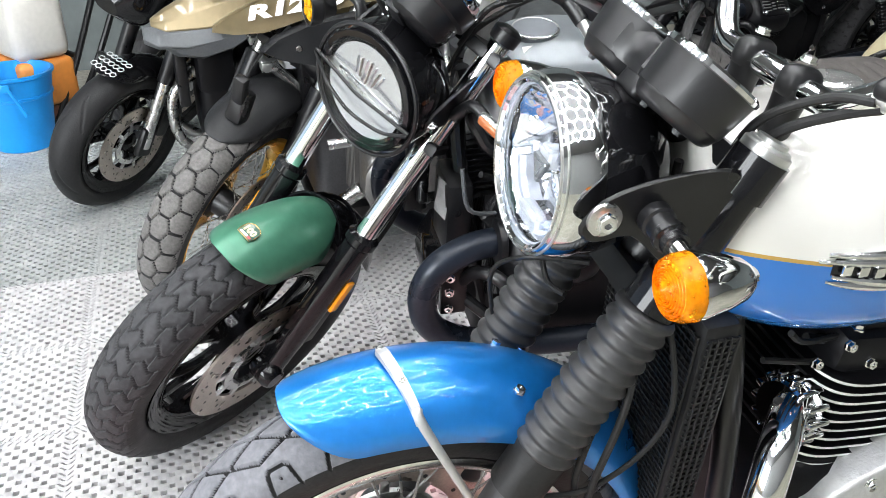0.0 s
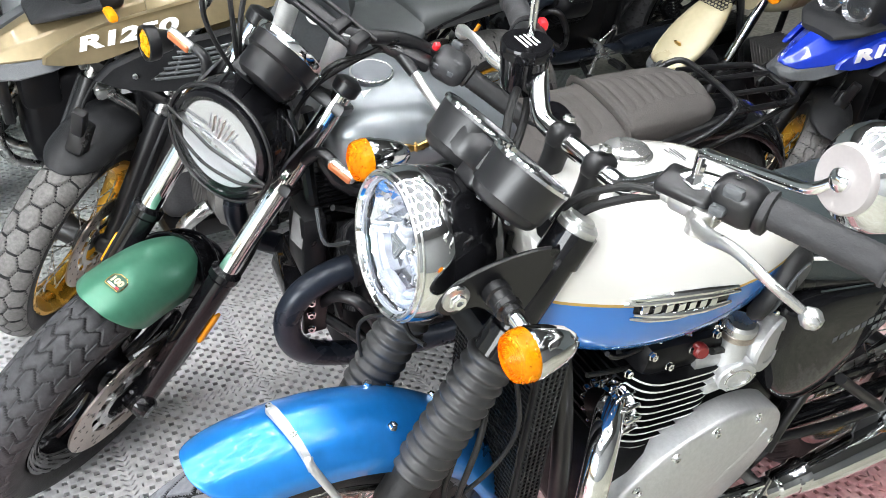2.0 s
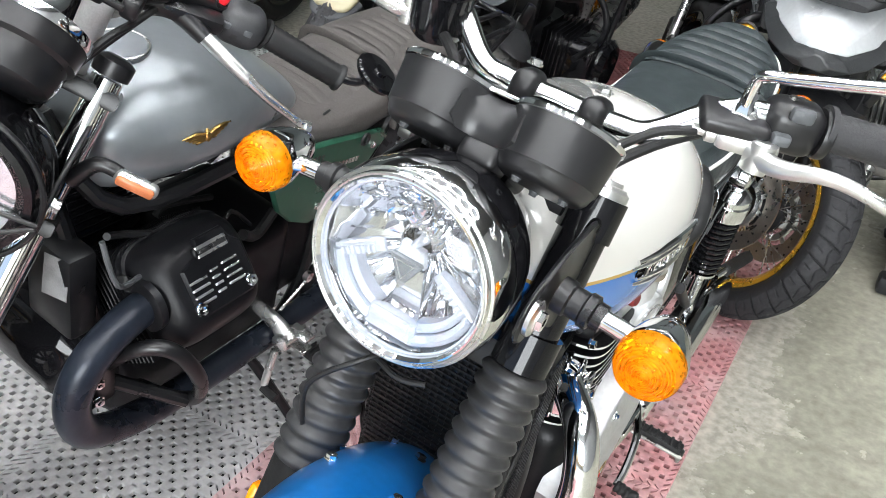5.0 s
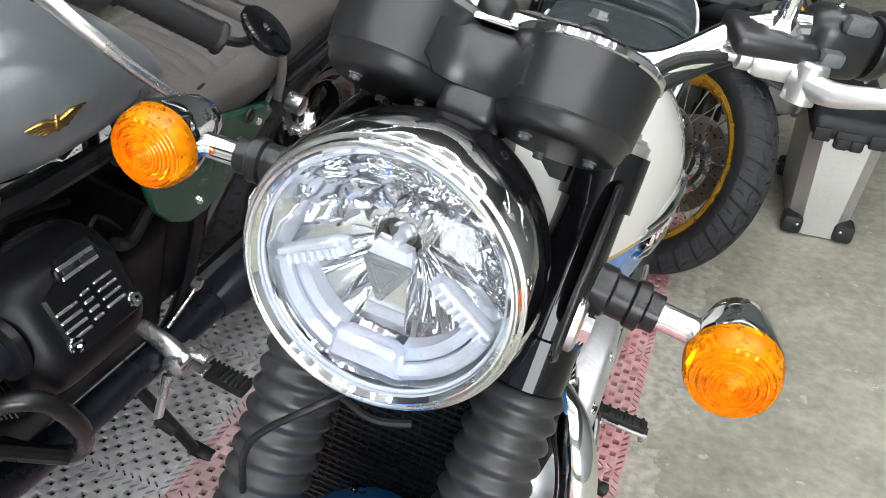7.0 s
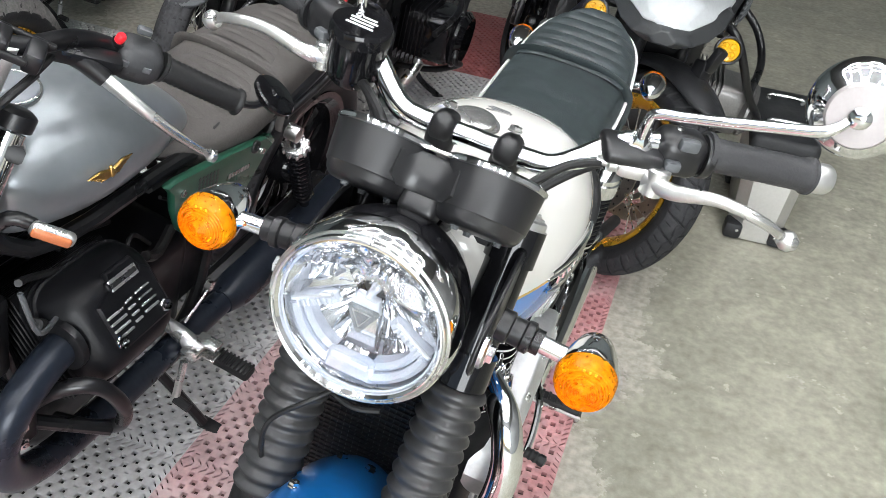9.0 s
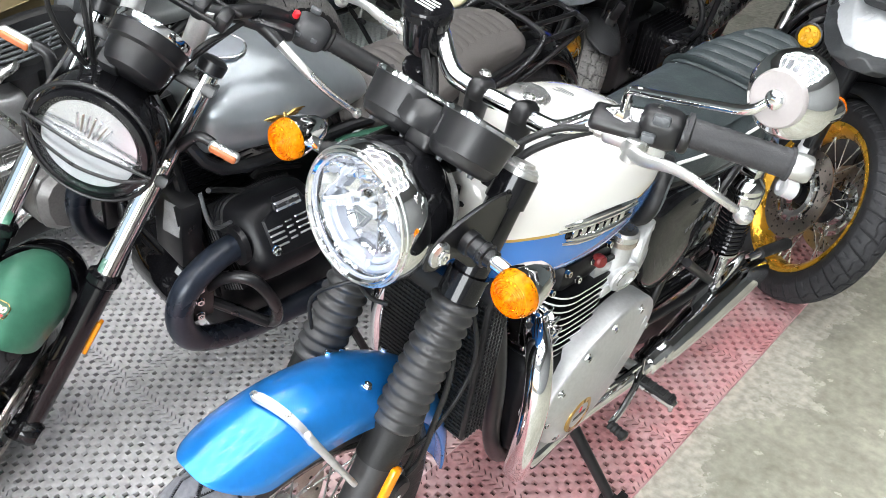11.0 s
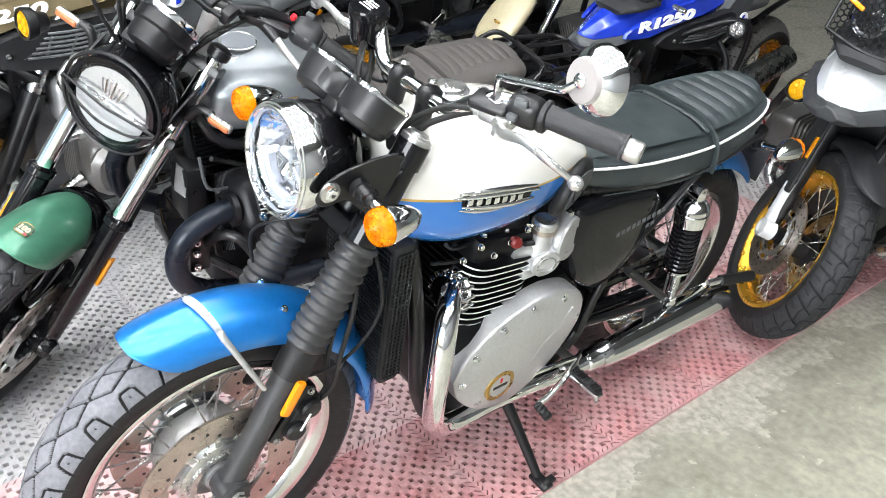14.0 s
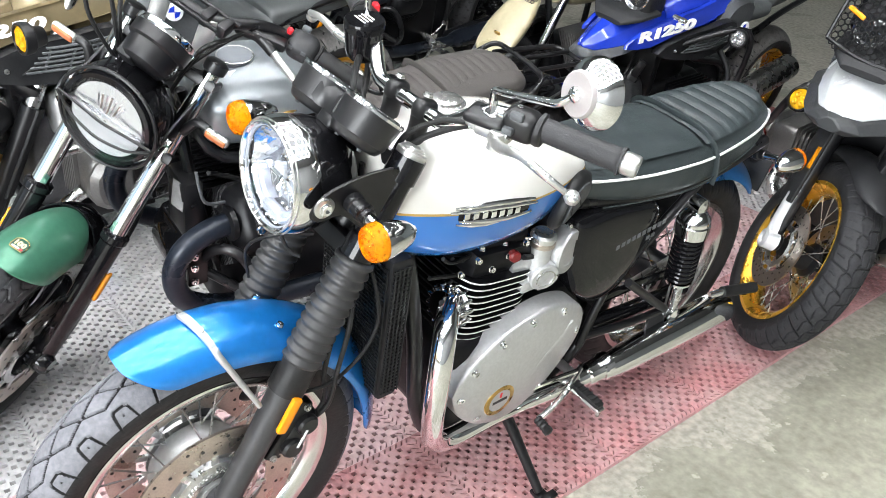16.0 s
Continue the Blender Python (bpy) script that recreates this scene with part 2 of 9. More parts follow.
def loft(bm, secs, seg=40, sub=5, m=I4, cap=True):
    """A body along y: secs hold (y, half width, z bottom, z top, power of lower half, power of upper half), smoothed."""
    a = np.array(secs, float)
    line = []
    for c in range(a.shape[1]):
        pts = spline([(i, v, 0) for i, v in enumerate(a[:, c])], sub)
        line.append([p.y for p in pts])
    rows = []
    for y, w, z0, z1, n, t in zip(*line):
        rows.append([(x, y, z) for x, z in sup(max(w, 0.001), (z1 - z0) / 2, n, seg, (z0 + z1) / 2, t)])
    return grid(bm, rows, False, True, cap, m)


def bolt(bm, o, d, r=0.006, h=0.005):
    lathe(bm, [(r * 1.25, 0), (r * 1.25, h * 0.3), (r, h * 0.35), (r, h), (r * 0.5, h), (r * 0.5, h * 0.5)], 6 if r > 0.004 else 8, frm(o, d))
    return bm


def thing(name, label, category, m=I4, group=""):
    ob = new(name)
    ob.empty_display_size = 0.05
    ob.matrix_basis = m
    return tagged(ob, label, category, group)


B = bmesh.new


# ---- wheels ----
def line_gap(x, y, pts):
    """Least distance from x, y to a run of straight cuts."""
    best = 9.0
    for (ax, ay), (bx, by) in zip(pts, pts[1:]):
        dx, dy = bx - ax, by - ay
        t = min(1.0, max(0.0, ((x - ax) * dx + (y - ay) * dy) / (dx * dx + dy * dy)))
        best = min(best, math.hypot(x - ax - t * dx, y - ay - t * dy))
    return best


def cut(d, half, ramp):
    return min(1.0, max(0.0, (half + ramp - d) / ramp))


WAVE = [(11, -37), (25, 0), (11, 37), (25, 75), (11, 112)]
LINK = [(-11, 0), (11, 37)]
LINK_B = [(-11, 75), (11, 37)]
BRACKET = [(64, 40), (40, 45), (37, 50), (37, 68), (40, 72), (64, 78)]
BRACKET_LOW = [(64, -35), (40, -30), (37, -25), (37, -7), (40, -3), (64, 3)]


def tread_round(u, v):
    """Round-shouldered roadster tread in millimetres: two wavy grooves with slanted links, three-sided brackets on the shoulders."""
    y, x = (u % 1) * 75, v * 65
    d = min(line_gap(x, y, LINK), line_gap(x, y, LINK_B))
    if x < 0:
        x, y = -x, (y + 37.5) % 75
    d = min(d, line_gap(x, y, WAVE), line_gap(x, y, BRACKET), line_gap(x, y, BRACKET_LOW), math.hypot(x - 50, y - 59) + 0.4)
    return cut(d, 1.2, 1.6)


def tread_zigzag(u, v):
    """Rows of zigzag grooves across the tread, broken into blocks."""
    z = 0.5 * abs(((v * 4.0) % 2) - 1)
    q = (u + z) % 1
    if abs(v) > 0.97:
        return 0.0
    k = math.floor(u + z)
    s = abs((v * 2 + 0.25 + 0.5 * (k % 2)) % 1 - 0.5)
    return max(cut(abs(q - 0.085), 0.065, 0.05), cut(s, 0.012, 0.035))


def tread_hex(u, v):
    """Large hexagon blocks with wide joints."""
    x, y = v * 1.45, u
    best = []
    for i in range(-3, 4):
        dx = x - i * 0.866
        dy = (y - (0.5 if i % 2 else 0.0) + 0.5) % 1 - 0.5
        best.append(math.hypot(dx, dy))
        best.append(math.hypot(dx, 1 - abs(dy)))
    best.sort()
    return cut(best[1] - best[0], 0.055, 0.05)


def tread_block(u, v):
    """Rows of slanted blocks parted by narrow cuts."""
    a = abs(v)
    q = (u + 0.45 * a + (0.5 if v > 0 else 0)) % 1
    if q < 0.085 or abs(a - 0.36 - 0.05 * math.sin(2 * math.pi * u)) < 0.022:
        return 1.0
    if 0.42 < a < 0.9 and abs(q - 0.55) < 0.035 and a > 0.62:
        return 0.6
    return 1.0 if abs(v - 0.04 * math.sin(2 * math.pi * u)) < 0.025 else 0.0


def tread_sport(u, v):
    """A slick tread with a few long slanted cuts."""
    a = abs(v)
    q = (u * 0.5 + (0.25 if v > 0 else 0)) % 1
    return 1.0 if 0.12 < a < 0.85 and abs(q - 0.2 - 0.55 * (a - 0.12)) < 0.035 * (1.1 - a) + 0.012 else 0.0


def tyre_mesh(bm, R, W, rim_r, tread, pitch, depth=0.0045, nu=420, nv=36, crown=1.0):
    """A tyre about the x axis, with its tread cut into the crown."""
    hw = W / 2
    amax = radians(68)
    rc = hw / math.sin(amax)
    rows, low = [], []
    n = max(1, round(2 * math.pi * R / pitch))
    for i in range(nu):
        th = 2 * math.pi * i / nu
        u = i / nu * n
        row = []
        rs = R - rc * crown * (1 - math.cos(amax))
        for k, (x, r) in enumerate([(hw * 0.62, rim_r - 0.006), (hw * 0.70, rim_r + 0.006), (hw * 0.93, rim_r + (rs - rim_r) * 0.35), (hw * 1.01, rim_r + (rs - rim_r) * 0.72)]):
            row.append((-x, r))
        for j in range(nv + 1):
            v = -1 + 2 * j / nv
            a = v * amax
            g = tread(u, v)
            low.append(g > 0.3)
            r = R - rc * crown * (1 - math.cos(a)) - depth * g
            row.append((rc * math.sin(a), r))
        for x, r in [(hw * 1.01, rim_r + (rs - rim_r) * 0.72), (hw * 0.93, rim_r + (rs - rim_r) * 0.35), (hw * 0.70, rim_r + 0.006), (hw * 0.62, rim_r - 0.006)]:
            row.append((x, r))
        c, s = math.cos(th), math.sin(th)
        rows.append([(x, r * c, r * s) for x, r in row])
    grid(bm, rows, True, False)
    # grooves and side walls are darker than the worn crown
    cols = nv + 8
    for k, f in enumerate(bm.faces):
        i, j = divmod(k, cols)
        if j < 4 or j >= nv + 4 or (low[i * (nv + 1) + j - 4] and low[i * (nv + 1) + j - 3]):
            f.material_index = 1
    return bm


AX = frm((0, 0, 0), (1, 0, 0), (0, 1, 0))


def placed(ob, m):
    ob.matrix_basis = m
    return ob


def spoke_wheel(parent, at, R, W, rim_r, tyre_mat, rim_mat, tread, pitch, spokes=32, hub_r=0.05, hub_w=0.07, hub_mat=ALU, disc_r=0.15, disc_x=0.06, nu=420, nv=36, spoke_mat=CHROME, depth=0.0045, name="front"):
    """A laced wheel on the axle at `at` (a pose): tyre, rim with its spokes, hub, brake disc."""
    t = part("tyre", tyre_mesh(B(), R, W, rim_r, tread, pitch, depth, nu, nv), [tyre_mat, TYREDK], parent, name + " tyre with moulded tread", 50)
    placed(t, at)
    rw = W * 0.36
    bm = lathe(B(), [(rim_r - 0.022, -rw * 0.3), (rim_r - 0.016, -rw * 0.72), (rim_r + 0.002, -rw * 0.85), (rim_r + 0.008, -rw * 0.98), (rim_r + 0.008, -rw * 1.1), (rim_r - 0.004, -rw * 1.1),
                     (rim_r - 0.02, -rw * 0.8), (rim_r - 0.03, -rw * 0.3), (rim_r - 0.032, 0), (rim_r - 0.03, rw * 0.3), (rim_r - 0.02, rw * 0.8), (rim_r - 0.004, rw * 1.1),
                     (rim_r + 0.008, rw * 1.1), (rim_r + 0.008, rw * 0.98), (rim_r + 0.002, rw * 0.85), (rim_r - 0.016, rw * 0.72), (rim_r - 0.022, rw * 0.3)], 72, AX, False)
    rim = placed(part("rim", bm, rim_mat, parent), at)
    bm = lathe(B(), [(0.012, -hub_w * 0.75), (hub_r * 0.5, -hub_w * 0.75), (hub_r * 0.55, -hub_w * 0.55), (hub_r, -hub_w * 0.5), (hub_r, -hub_w * 0.4), (hub_r * 0.7, -hub_w * 0.3),
                     (hub_r * 0.7, hub_w * 0.3), (hub_r, hub_w * 0.4), (hub_r, hub_w * 0.5), (hub_r * 0.55, hub_w * 0.55), (hub_r * 0.5, hub_w * 0.75), (0.012, hub_w * 0.75)], 32, AX)
    placed(part("hub", bm, hub_mat, parent), at)
    sm = None
    for k in range(spokes):
        side = 1 if k % 2 else -1
        a = 2 * math.pi * k / spokes
        lead = (0.62 if (k // 2) % 2 else -0.62)
        p0 = Vector((side * hub_w * 0.45, hub_r * 0.93 * math.cos(a), hub_r * 0.93 * math.sin(a)))
        p1 = Vector((side * 0.004, (rim_r - 0.028) * math.cos(a + lead * 0.6), (rim_r - 0.028) * math.sin(a + lead * 0.6)))
        L = (p1 - p0).length
        if sm is None:
            sb = lathe(B(), [(0.0019, 0), (0.0019, L - 0.02), (0.0034, L - 0.018), (0.0034, L)], 6)
            s = part("spoke", sb, spoke_mat, rim)
            sm = s.data
        else:
            s = new("spoke", sm)
            s.parent = rim
        s.matrix_basis = frm(p0, p1 - p0)
    if disc_r:
        brake_disc(parent, at, disc_r, disc_x)
    return rim


def brake_disc(parent, at, r, x, holes=36):
    d = lathe(B(), [(r * 0.64, -0.0025), (r, -0.0025), (r, 0.0025), (r * 0.64, 0.0025), (r * 0.64, -0.0025)], 64, Matrix.Translation((x, 0, 0)) @ AX, False)
    disc = placed(part("brake_disc", d, DISC, parent, "drilled steel brake disc"), at)
    hb = B()
    for k in range(holes):
        a = 2 * math.pi * k / holes
        rr = r * (0.72 + 0.1 * (k % 3))
        for sgn in (-1, 1):
            lathe(hb, [(0.0035, 0), (0.0035, 0.0006)], 8, frm((x + sgn * 0.0027, rr * math.cos(a), rr * math.sin(a)), (sgn, 0, 0)))
    h = part("drill_hole", hb, INK_K, disc, kind="stuff")
    cb = lathe(B(), [(r * 0.40, -0.006), (r * 0.52, -0.004), (r * 0.52, 0.004), (r * 0.40, 0.006), (r * 0.40, -0.006)], 48, Matrix.Translation((x, 0, 0)) @ AX, False)
    carrier = placed(part("disc_carrier", cb, STEEL, parent), at)
    arm = None
    for k in range(10):
        if arm is None:
            o = part("carrier_arm", rbox(B(), (x, 0, r * 0.58), (0.006, 0.014, r * 0.18), 0.002), STEEL, carrier)
            arm = o.data
        else:
            o = new("carrier_arm", arm)
            o.parent = carrier
        o.matrix_basis = Matrix.Rotation(2 * math.pi * k / 10, 4, "X")
    return disc


def cast_wheel(parent, at, R, W, rim_r, tyre_mat, tread, pitch, spokes=5, disc_r=0.15, disc_x=0.06, nu=420, nv=36, depth=0.0045, rim_mat=GLOSS, double=True, name="front"):
    """A cast wheel with broad spokes."""
    placed(part("tyre", tyre_mesh(B(), R, W, rim_r, tread, pitch, depth, nu, nv), [tyre_mat, TYREDK], parent, name + " tyre with moulded tread", 50), at)
    rw = W * 0.36
    bm = lathe(B(), [(rim_r - 0.03, -rw * 0.9), (rim_r + 0.006, -rw * 1.05), (rim_r + 0.006, -rw * 1.15), (rim_r - 0.012, -rw * 1.15), (rim_r - 0.035, -rw * 0.8), (rim_r - 0.04, 0),
                     (rim_r - 0.035, rw * 0.8), (rim_r - 0.012, rw * 1.15), (rim_r + 0.006, rw * 1.15), (rim_r + 0.006, rw * 1.05), (rim_r - 0.03, rw * 0.9)], 64, AX, False)
    rim = placed(part("rim", bm, rim_mat, parent, "gloss black cast rim"), at)
    for k in range(spokes):
        for o in ((-0.13, 0.13) if double else (0,)):
            a = 2 * math.pi * k / spokes + o
            s = part("wheel_spoke", tube(B(), [(0, 0.03 * math.cos(a - o), 0.03 * math.sin(a - o)), (0.008, 0.5 * rim_r * math.cos(a), 0.5 * rim_r * math.sin(a)), (0, (rim_r - 0.03) * math.cos(a + o), (rim_r - 0.03) * math.sin(a + o))],
                                         0.014, 8, 4, flat=0.7), rim_mat, rim)
    bm = lathe(B(), [(0.014, -0.06), (0.035, -0.055), (0.05, -0.03), (0.05, 0.03), (0.035, 0.055), (0.014, 0.06)], 28, AX)
    placed(part("hub", bm, rim_mat, parent), at)
    if disc_r:
        brake_disc(parent, at, disc_r, disc_x)
    return rim


ORANGE_RING = mat("deep_orange_lens_plastic", (0.72, 0.13, 0.002), 0.14, 0.0, 0.08, 40)


def indicator(parent, o, d, r=0.033, stem_from=None, black_stem=True):
    """A bullet flasher lamp: chrome body, ribbed amber lens facing d, on a stem."""
    m = frm(o, d)
    bm = lathe(B(), [(r * 1.0, -0.012), (r * 1.06, -0.006), (r * 1.06, -0.012), (r * 1.0, -0.02), (r * 0.9, -0.034), (r * 0.66, -0.055), (r * 0.34, -0.068), (0.002, -0.072)], 32, m)
    body = part("indicator_body", bm, CHROME, parent, "chrome bullet indicator housing")
    part("reflector", lathe(B(), [(r * 0.97, -0.003), (r * 0.80, -0.012), (r * 0.45, -0.018), (0.002, -0.019)], 36, m, False), REFL, body, "mirror bowl behind the lens")
    part("bulb", lathe(B(), [(0.006, -0.018), (0.0085, -0.008), (0.0085, -0.001), (0.005, 0.004), (0.001, 0.005)], 16, m), mat_bulb, body, "amber bulb")
    prof = [(r * 1.0, -0.010), (r * 1.05, -0.007), (r * 1.05, -0.001), (r * 1.03, 0.001), (r * 1.03, 0.005), (r * 0.985, 0.008)]
    q = 0.95
    while q > 0.07:
        h = 0.009 + 0.009 * (1 - q * q)
        w = 0.085 if q > 0.5 else 0.070
        prof += [(r * q, h), (r * (q - w * 0.25), h + 0.0022), (r * (q - w * 0.6), h + 0.0028), (r * (q - w * 0.9), h + 0.0003)]
        q -= w
    prof.append((0.0006, 0.0185))
    lens = part("lens", lathe(B(), prof, 48, m, False), AMBER_BACK, body, "ribbed translucent amber lens", 25)
    lens.visible_shadow = False
    for q in (0.80, 0.62, 0.46, 0.31, 0.17):
        part("lens_ring", ring(B(), r * q, 0.0011, 40, 6, m @ Matrix.Translation((0, 0, 0.0088 + 0.009 * (1 - q * q)))), ORANGE_RING, body)
    part("lens_core", lathe(B(), [(r * 0.34, -0.016), (r * 0.30, -0.004), (r * 0.16, 0.002), (0.001, 0.004)], 24, m), YELLOWL, body)
    mk = m @ Matrix.Translation((0, 0, 0.0105))
    for k in range(3):
        part("lens_mark", rbox(B(), (r * 0.83, (k - 1) * r * 0.20, 0.0035), (r * 0.11, r * 0.09, 0.0014), 0.0004, mk, 1), mat_bulb, body)
    if stem_from is not None:
        a = Vector(stem_from)
        e = Vector(o) - Vector(d).normalized() * 0.022
        part("indicator_stem", tube(B(), [a.lerp(e, 0.45), e], 0.0095, 14), CHROME, body)
        mm = frm(a, e - a)
        L = (e - a).length
        part("rubber_boot", lathe(B(), [(0.017, 0), (0.017, L * 0.12), (0.0145, L * 0.14), (0.0145, L * 0.26), (0.0165, L * 0.28), (0.0165, L * 0.36), (0.013, L * 0.38), (0.013, L * 0.47)], 18, mm), BLACK, body)
    return body


def amber_lens(name, tint, body):
    """Moulded amber plastic: part of the light passes straight through, part is spread in it, with a glossy skin."""
    m = bpy.data.materials.new(name)
    m.use_nodes = True
    nt = m.node_tree
    out = nt.nodes["Material Output"]
    b = nt.nodes["Principled BSDF"]
    b.inputs["Base Color"].default_value, b.inputs["Roughness"].default_value = (*body, 1), 0.06
    tr = nt.nodes.new("ShaderNodeBsdfTransparent")
    tr.inputs[0].default_value = (*tint, 1)
    tc = nt.nodes.new("ShaderNodeTexCoord")
    n = nt.nodes.new("ShaderNodeTexNoise")
    n.inputs["Scale"].default_value, n.inputs["Detail"].default_value = 160, 3
    nt.links.new(tc.outputs["Object"], n.inputs["Vector"])
    mr = nt.nodes.new("ShaderNodeMapRange")
    mr.inputs[1].default_value, mr.inputs[2].default_value, mr.inputs[3].default_value, mr.inputs[4].default_value = 0.35, 0.65, 0.30, 0.46
    nt.links.new(n.outputs[0], mr.inputs[0])
    mx = nt.nodes.new("ShaderNodeMixShader")
    nt.links.new(mr.outputs[0], mx.inputs[0])
    nt.links.new(tr.outputs[0], mx.inputs[1])
    nt.links.new(b.outputs[0], mx.inputs[2])
    nt.links.new(mx.outputs[0], out.inputs[0])
    return m


AMBER_BACK = amber_lens("amber_lens_plastic", (1.0, 0.64, 0.04), (0.95, 0.31, 0.006))
mat_bulb = mat("bright_amber_lens_plastic", (0.85, 0.32, 0.008), 0.10, 0.1, 0.06, 30)


# ---- room ----
def concrete():
    m = mat("worn_concrete", (0.315, 0.305, 0.25), 0.5, 0.0, 0.24, 3.0, 0.3, 70)
    nt = m.node_tree
    b = nt.nodes["Principled BSDF"]
    src = b.inputs["Base Color"].links[0].from_socket
    tc = nt.nodes.new("ShaderNodeTexCoord")
    # pale worn patches where the coating has come away
    n = nt.nodes.new("ShaderNodeTexNoise")
    n.inputs["Scale"].default_value, n.inputs["Detail"].default_value, n.inputs["Roughness"].default_value = 2.6, 10, 0.68
    nt.links.new(tc.outputs["Object"], n.inputs["Vector"])
    r = nt.nodes.new("ShaderNodeValToRGB")
    r.color_ramp.elements[0].position, r.color_ramp.elements[1].position = 0.520, 0.527
    nt.links.new(n.outputs[0], r.inputs[0])
    # most of the wear runs along the edge of the mats
    sep = nt.nodes.new("ShaderNodeSeparateXYZ")
    nt.links.new(tc.outputs["Object"], sep.inputs[0])
    e = nt.nodes.new("ShaderNodeMapRange")
    e.inputs[1].default_value, e.inputs[2].default_value, e.inputs[3].default_value, e.inputs[4].default_value = 0.0, 0.30, 0.09, -0.125
    nt.links.new(sep.outputs[0], e.inputs[0])
    a = nt.nodes.new("ShaderNodeMath")
    nt.links.new(n.outputs[0], a.inputs[0])
    nt.links.new(e.outputs[0], a.inputs[1])
    nt.links.new(a.outputs[0], r.inputs[0])
    # fine mottling of the coating
    n4 = nt.nodes.new("ShaderNodeTexNoise")
    n4.inputs["Scale"].default_value, n4.inputs["Detail"].default_value, n4.inputs["Roughness"].default_value = 9.0, 12, 0.72
    nt.links.new(tc.outputs["Object"], n4.inputs["Vector"])
    r4 = nt.nodes.new("ShaderNodeValToRGB")
    r4.color_ramp.elements[0].position, r4.color_ramp.elements[1].position = 0.36, 0.66
    r4.color_ramp.elements[0].color, r4.color_ramp.elements[1].color = (0.80, 0.80, 0.78, 1), (1.17, 1.165, 1.155, 1)
    nt.links.new(n4.outputs[0], r4.inputs[0])
    mot = nt.nodes.new("ShaderNodeMix")
    mot.data_type, mot.blend_type = "RGBA", "MULTIPLY"
    mot.inputs[0].default_value = 1.0
    nt.links.new(src, mot.inputs[6])
    nt.links.new(r4.outputs[0], mot.inputs[7])
    # short pale flecks
    n5 = nt.nodes.new("ShaderNodeTexNoise")
    n5.inputs["Scale"].default_value, n5.inputs["Detail"].default_value, n5.inputs["Roughness"].default_value = 17.0, 8, 0.6
    nt.links.new(tc.outputs["Object"], n5.inputs["Vector"])
    r5 = nt.nodes.new("ShaderNodeMapRange")
    r5.inputs[1].default_value, r5.inputs[2].default_value, r5.inputs[3].default_value, r5.inputs[4].default_value = 0.640, 0.665, 0.0, 0.75
    nt.links.new(n5.outputs[0], r5.inputs[0])
    fl = nt.nodes.new("ShaderNodeMix")
    fl.data_type = "RGBA"
    nt.links.new(r5.outputs[0], fl.inputs[0])
    nt.links.new(mot.outputs[2], fl.inputs[6])
    fl.inputs[7].default_value = (0.50, 0.475, 0.40, 1)
    mix = nt.nodes.new("ShaderNodeMix")
    mix.data_type = "RGBA"
    nt.links.new(r.outputs[0], mix.inputs[0])
    nt.links.new(fl.outputs[2], mix.inputs[6])
    n2 = nt.nodes.new("ShaderNodeTexNoise")
    n2.inputs["Scale"].default_value, n2.inputs["Detail"].default_value = 45, 10
    nt.links.new(tc.outputs["Object"], n2.inputs["Vector"])
    r2 = nt.nodes.new("ShaderNodeValToRGB")
    r2.color_ramp.elements[0].color, r2.color_ramp.elements[1].color = (0.31, 0.295, 0.245, 1), (0.49, 0.465, 0.40, 1)
    r2.color_ramp.elements[0].position, r2.color_ramp.elements[1].position = 0.35, 0.65
    nt.links.new(n2.outputs[0], r2.inputs[0])
    nt.links.new(r2.outputs[0], mix.inputs[7])
    nt.links.new(mix.outputs[2], b.inputs["Base Color"])
    bp = nt.nodes.new("ShaderNodeBump")
    bp.inputs["Strength"].default_value, bp.inputs["Distance"].default_value = 0.5, 0.003
    nt.links.new(r.outputs[0], bp.inputs["Height"])
    old = b.inputs["Normal"].links[0].from_socket
    nt.links.new(old, bp.inputs["Normal"])
    nt.links.new(bp.outputs[0], b.inputs["Normal"])
    return m


RX0, RX1, RY0, RY1, RH = -4.3, 3.6, -5.6, 6.2, 3.2
WALL = mat("painted_plaster", (0.20, 0.205, 0.205), 0.7, 0.0, 0.08, 1.5, 0.15, 40)
WALLDK = mat("dark_grey_panel", (0.13, 0.15, 0.148), 0.6, 0.0, 0.12, 1.2, 0.1, 40)
CEIL = mat("ceiling_paint", (0.12, 0.12, 0.12), 0.8, 0.0, 0.05, 2)

bm = rbox(B(), ((RX0 + RX1) / 2, (RY0 + RY1) / 2 - 2, -0.1), (RX1 - RX0 + 0.4, RY1 - RY0 + 4.4, 0.2), 0)
tagged(part("floor", bm, concrete(), None, "worn olive-grey concrete floor with pale flaked patches"), kind="structure")
bm = rbox(B(), (RX0 - 0.1, (RY0 + RY1) / 2, RH / 2), (0.2, RY1 - RY0, RH), 0)
tagged(part("wall_west", bm, WALLDK, None, "dark grey painted wall"), kind="structure")
bm = rbox(B(), (RX1 + 0.1, (RY0 + RY1) / 2, RH / 2), (0.2, RY1 - RY0, RH), 0)
tagged(part("wall_east", bm, WALL, None, "pale plastered wall"), kind="structure")
bm = rbox(B(), ((RX0 + RX1) / 2, RY1 + 0.1, RH / 2), (RX1 - RX0 + 0.4, 0.2, RH), 0)
tagged(part("wall_north", bm, WALLDK, None, "dark grey back wall"), kind="structure")
bm = rbox(B(), ((RX0 + RX1) / 2, RY0 - 0.1, RH - 0.2), (RX1 - RX0 + 0.4, 0.2, 0.4), 0)
tagged(part("wall_south", bm, WALL, None, "lintel over the open shop front"), kind="structure")
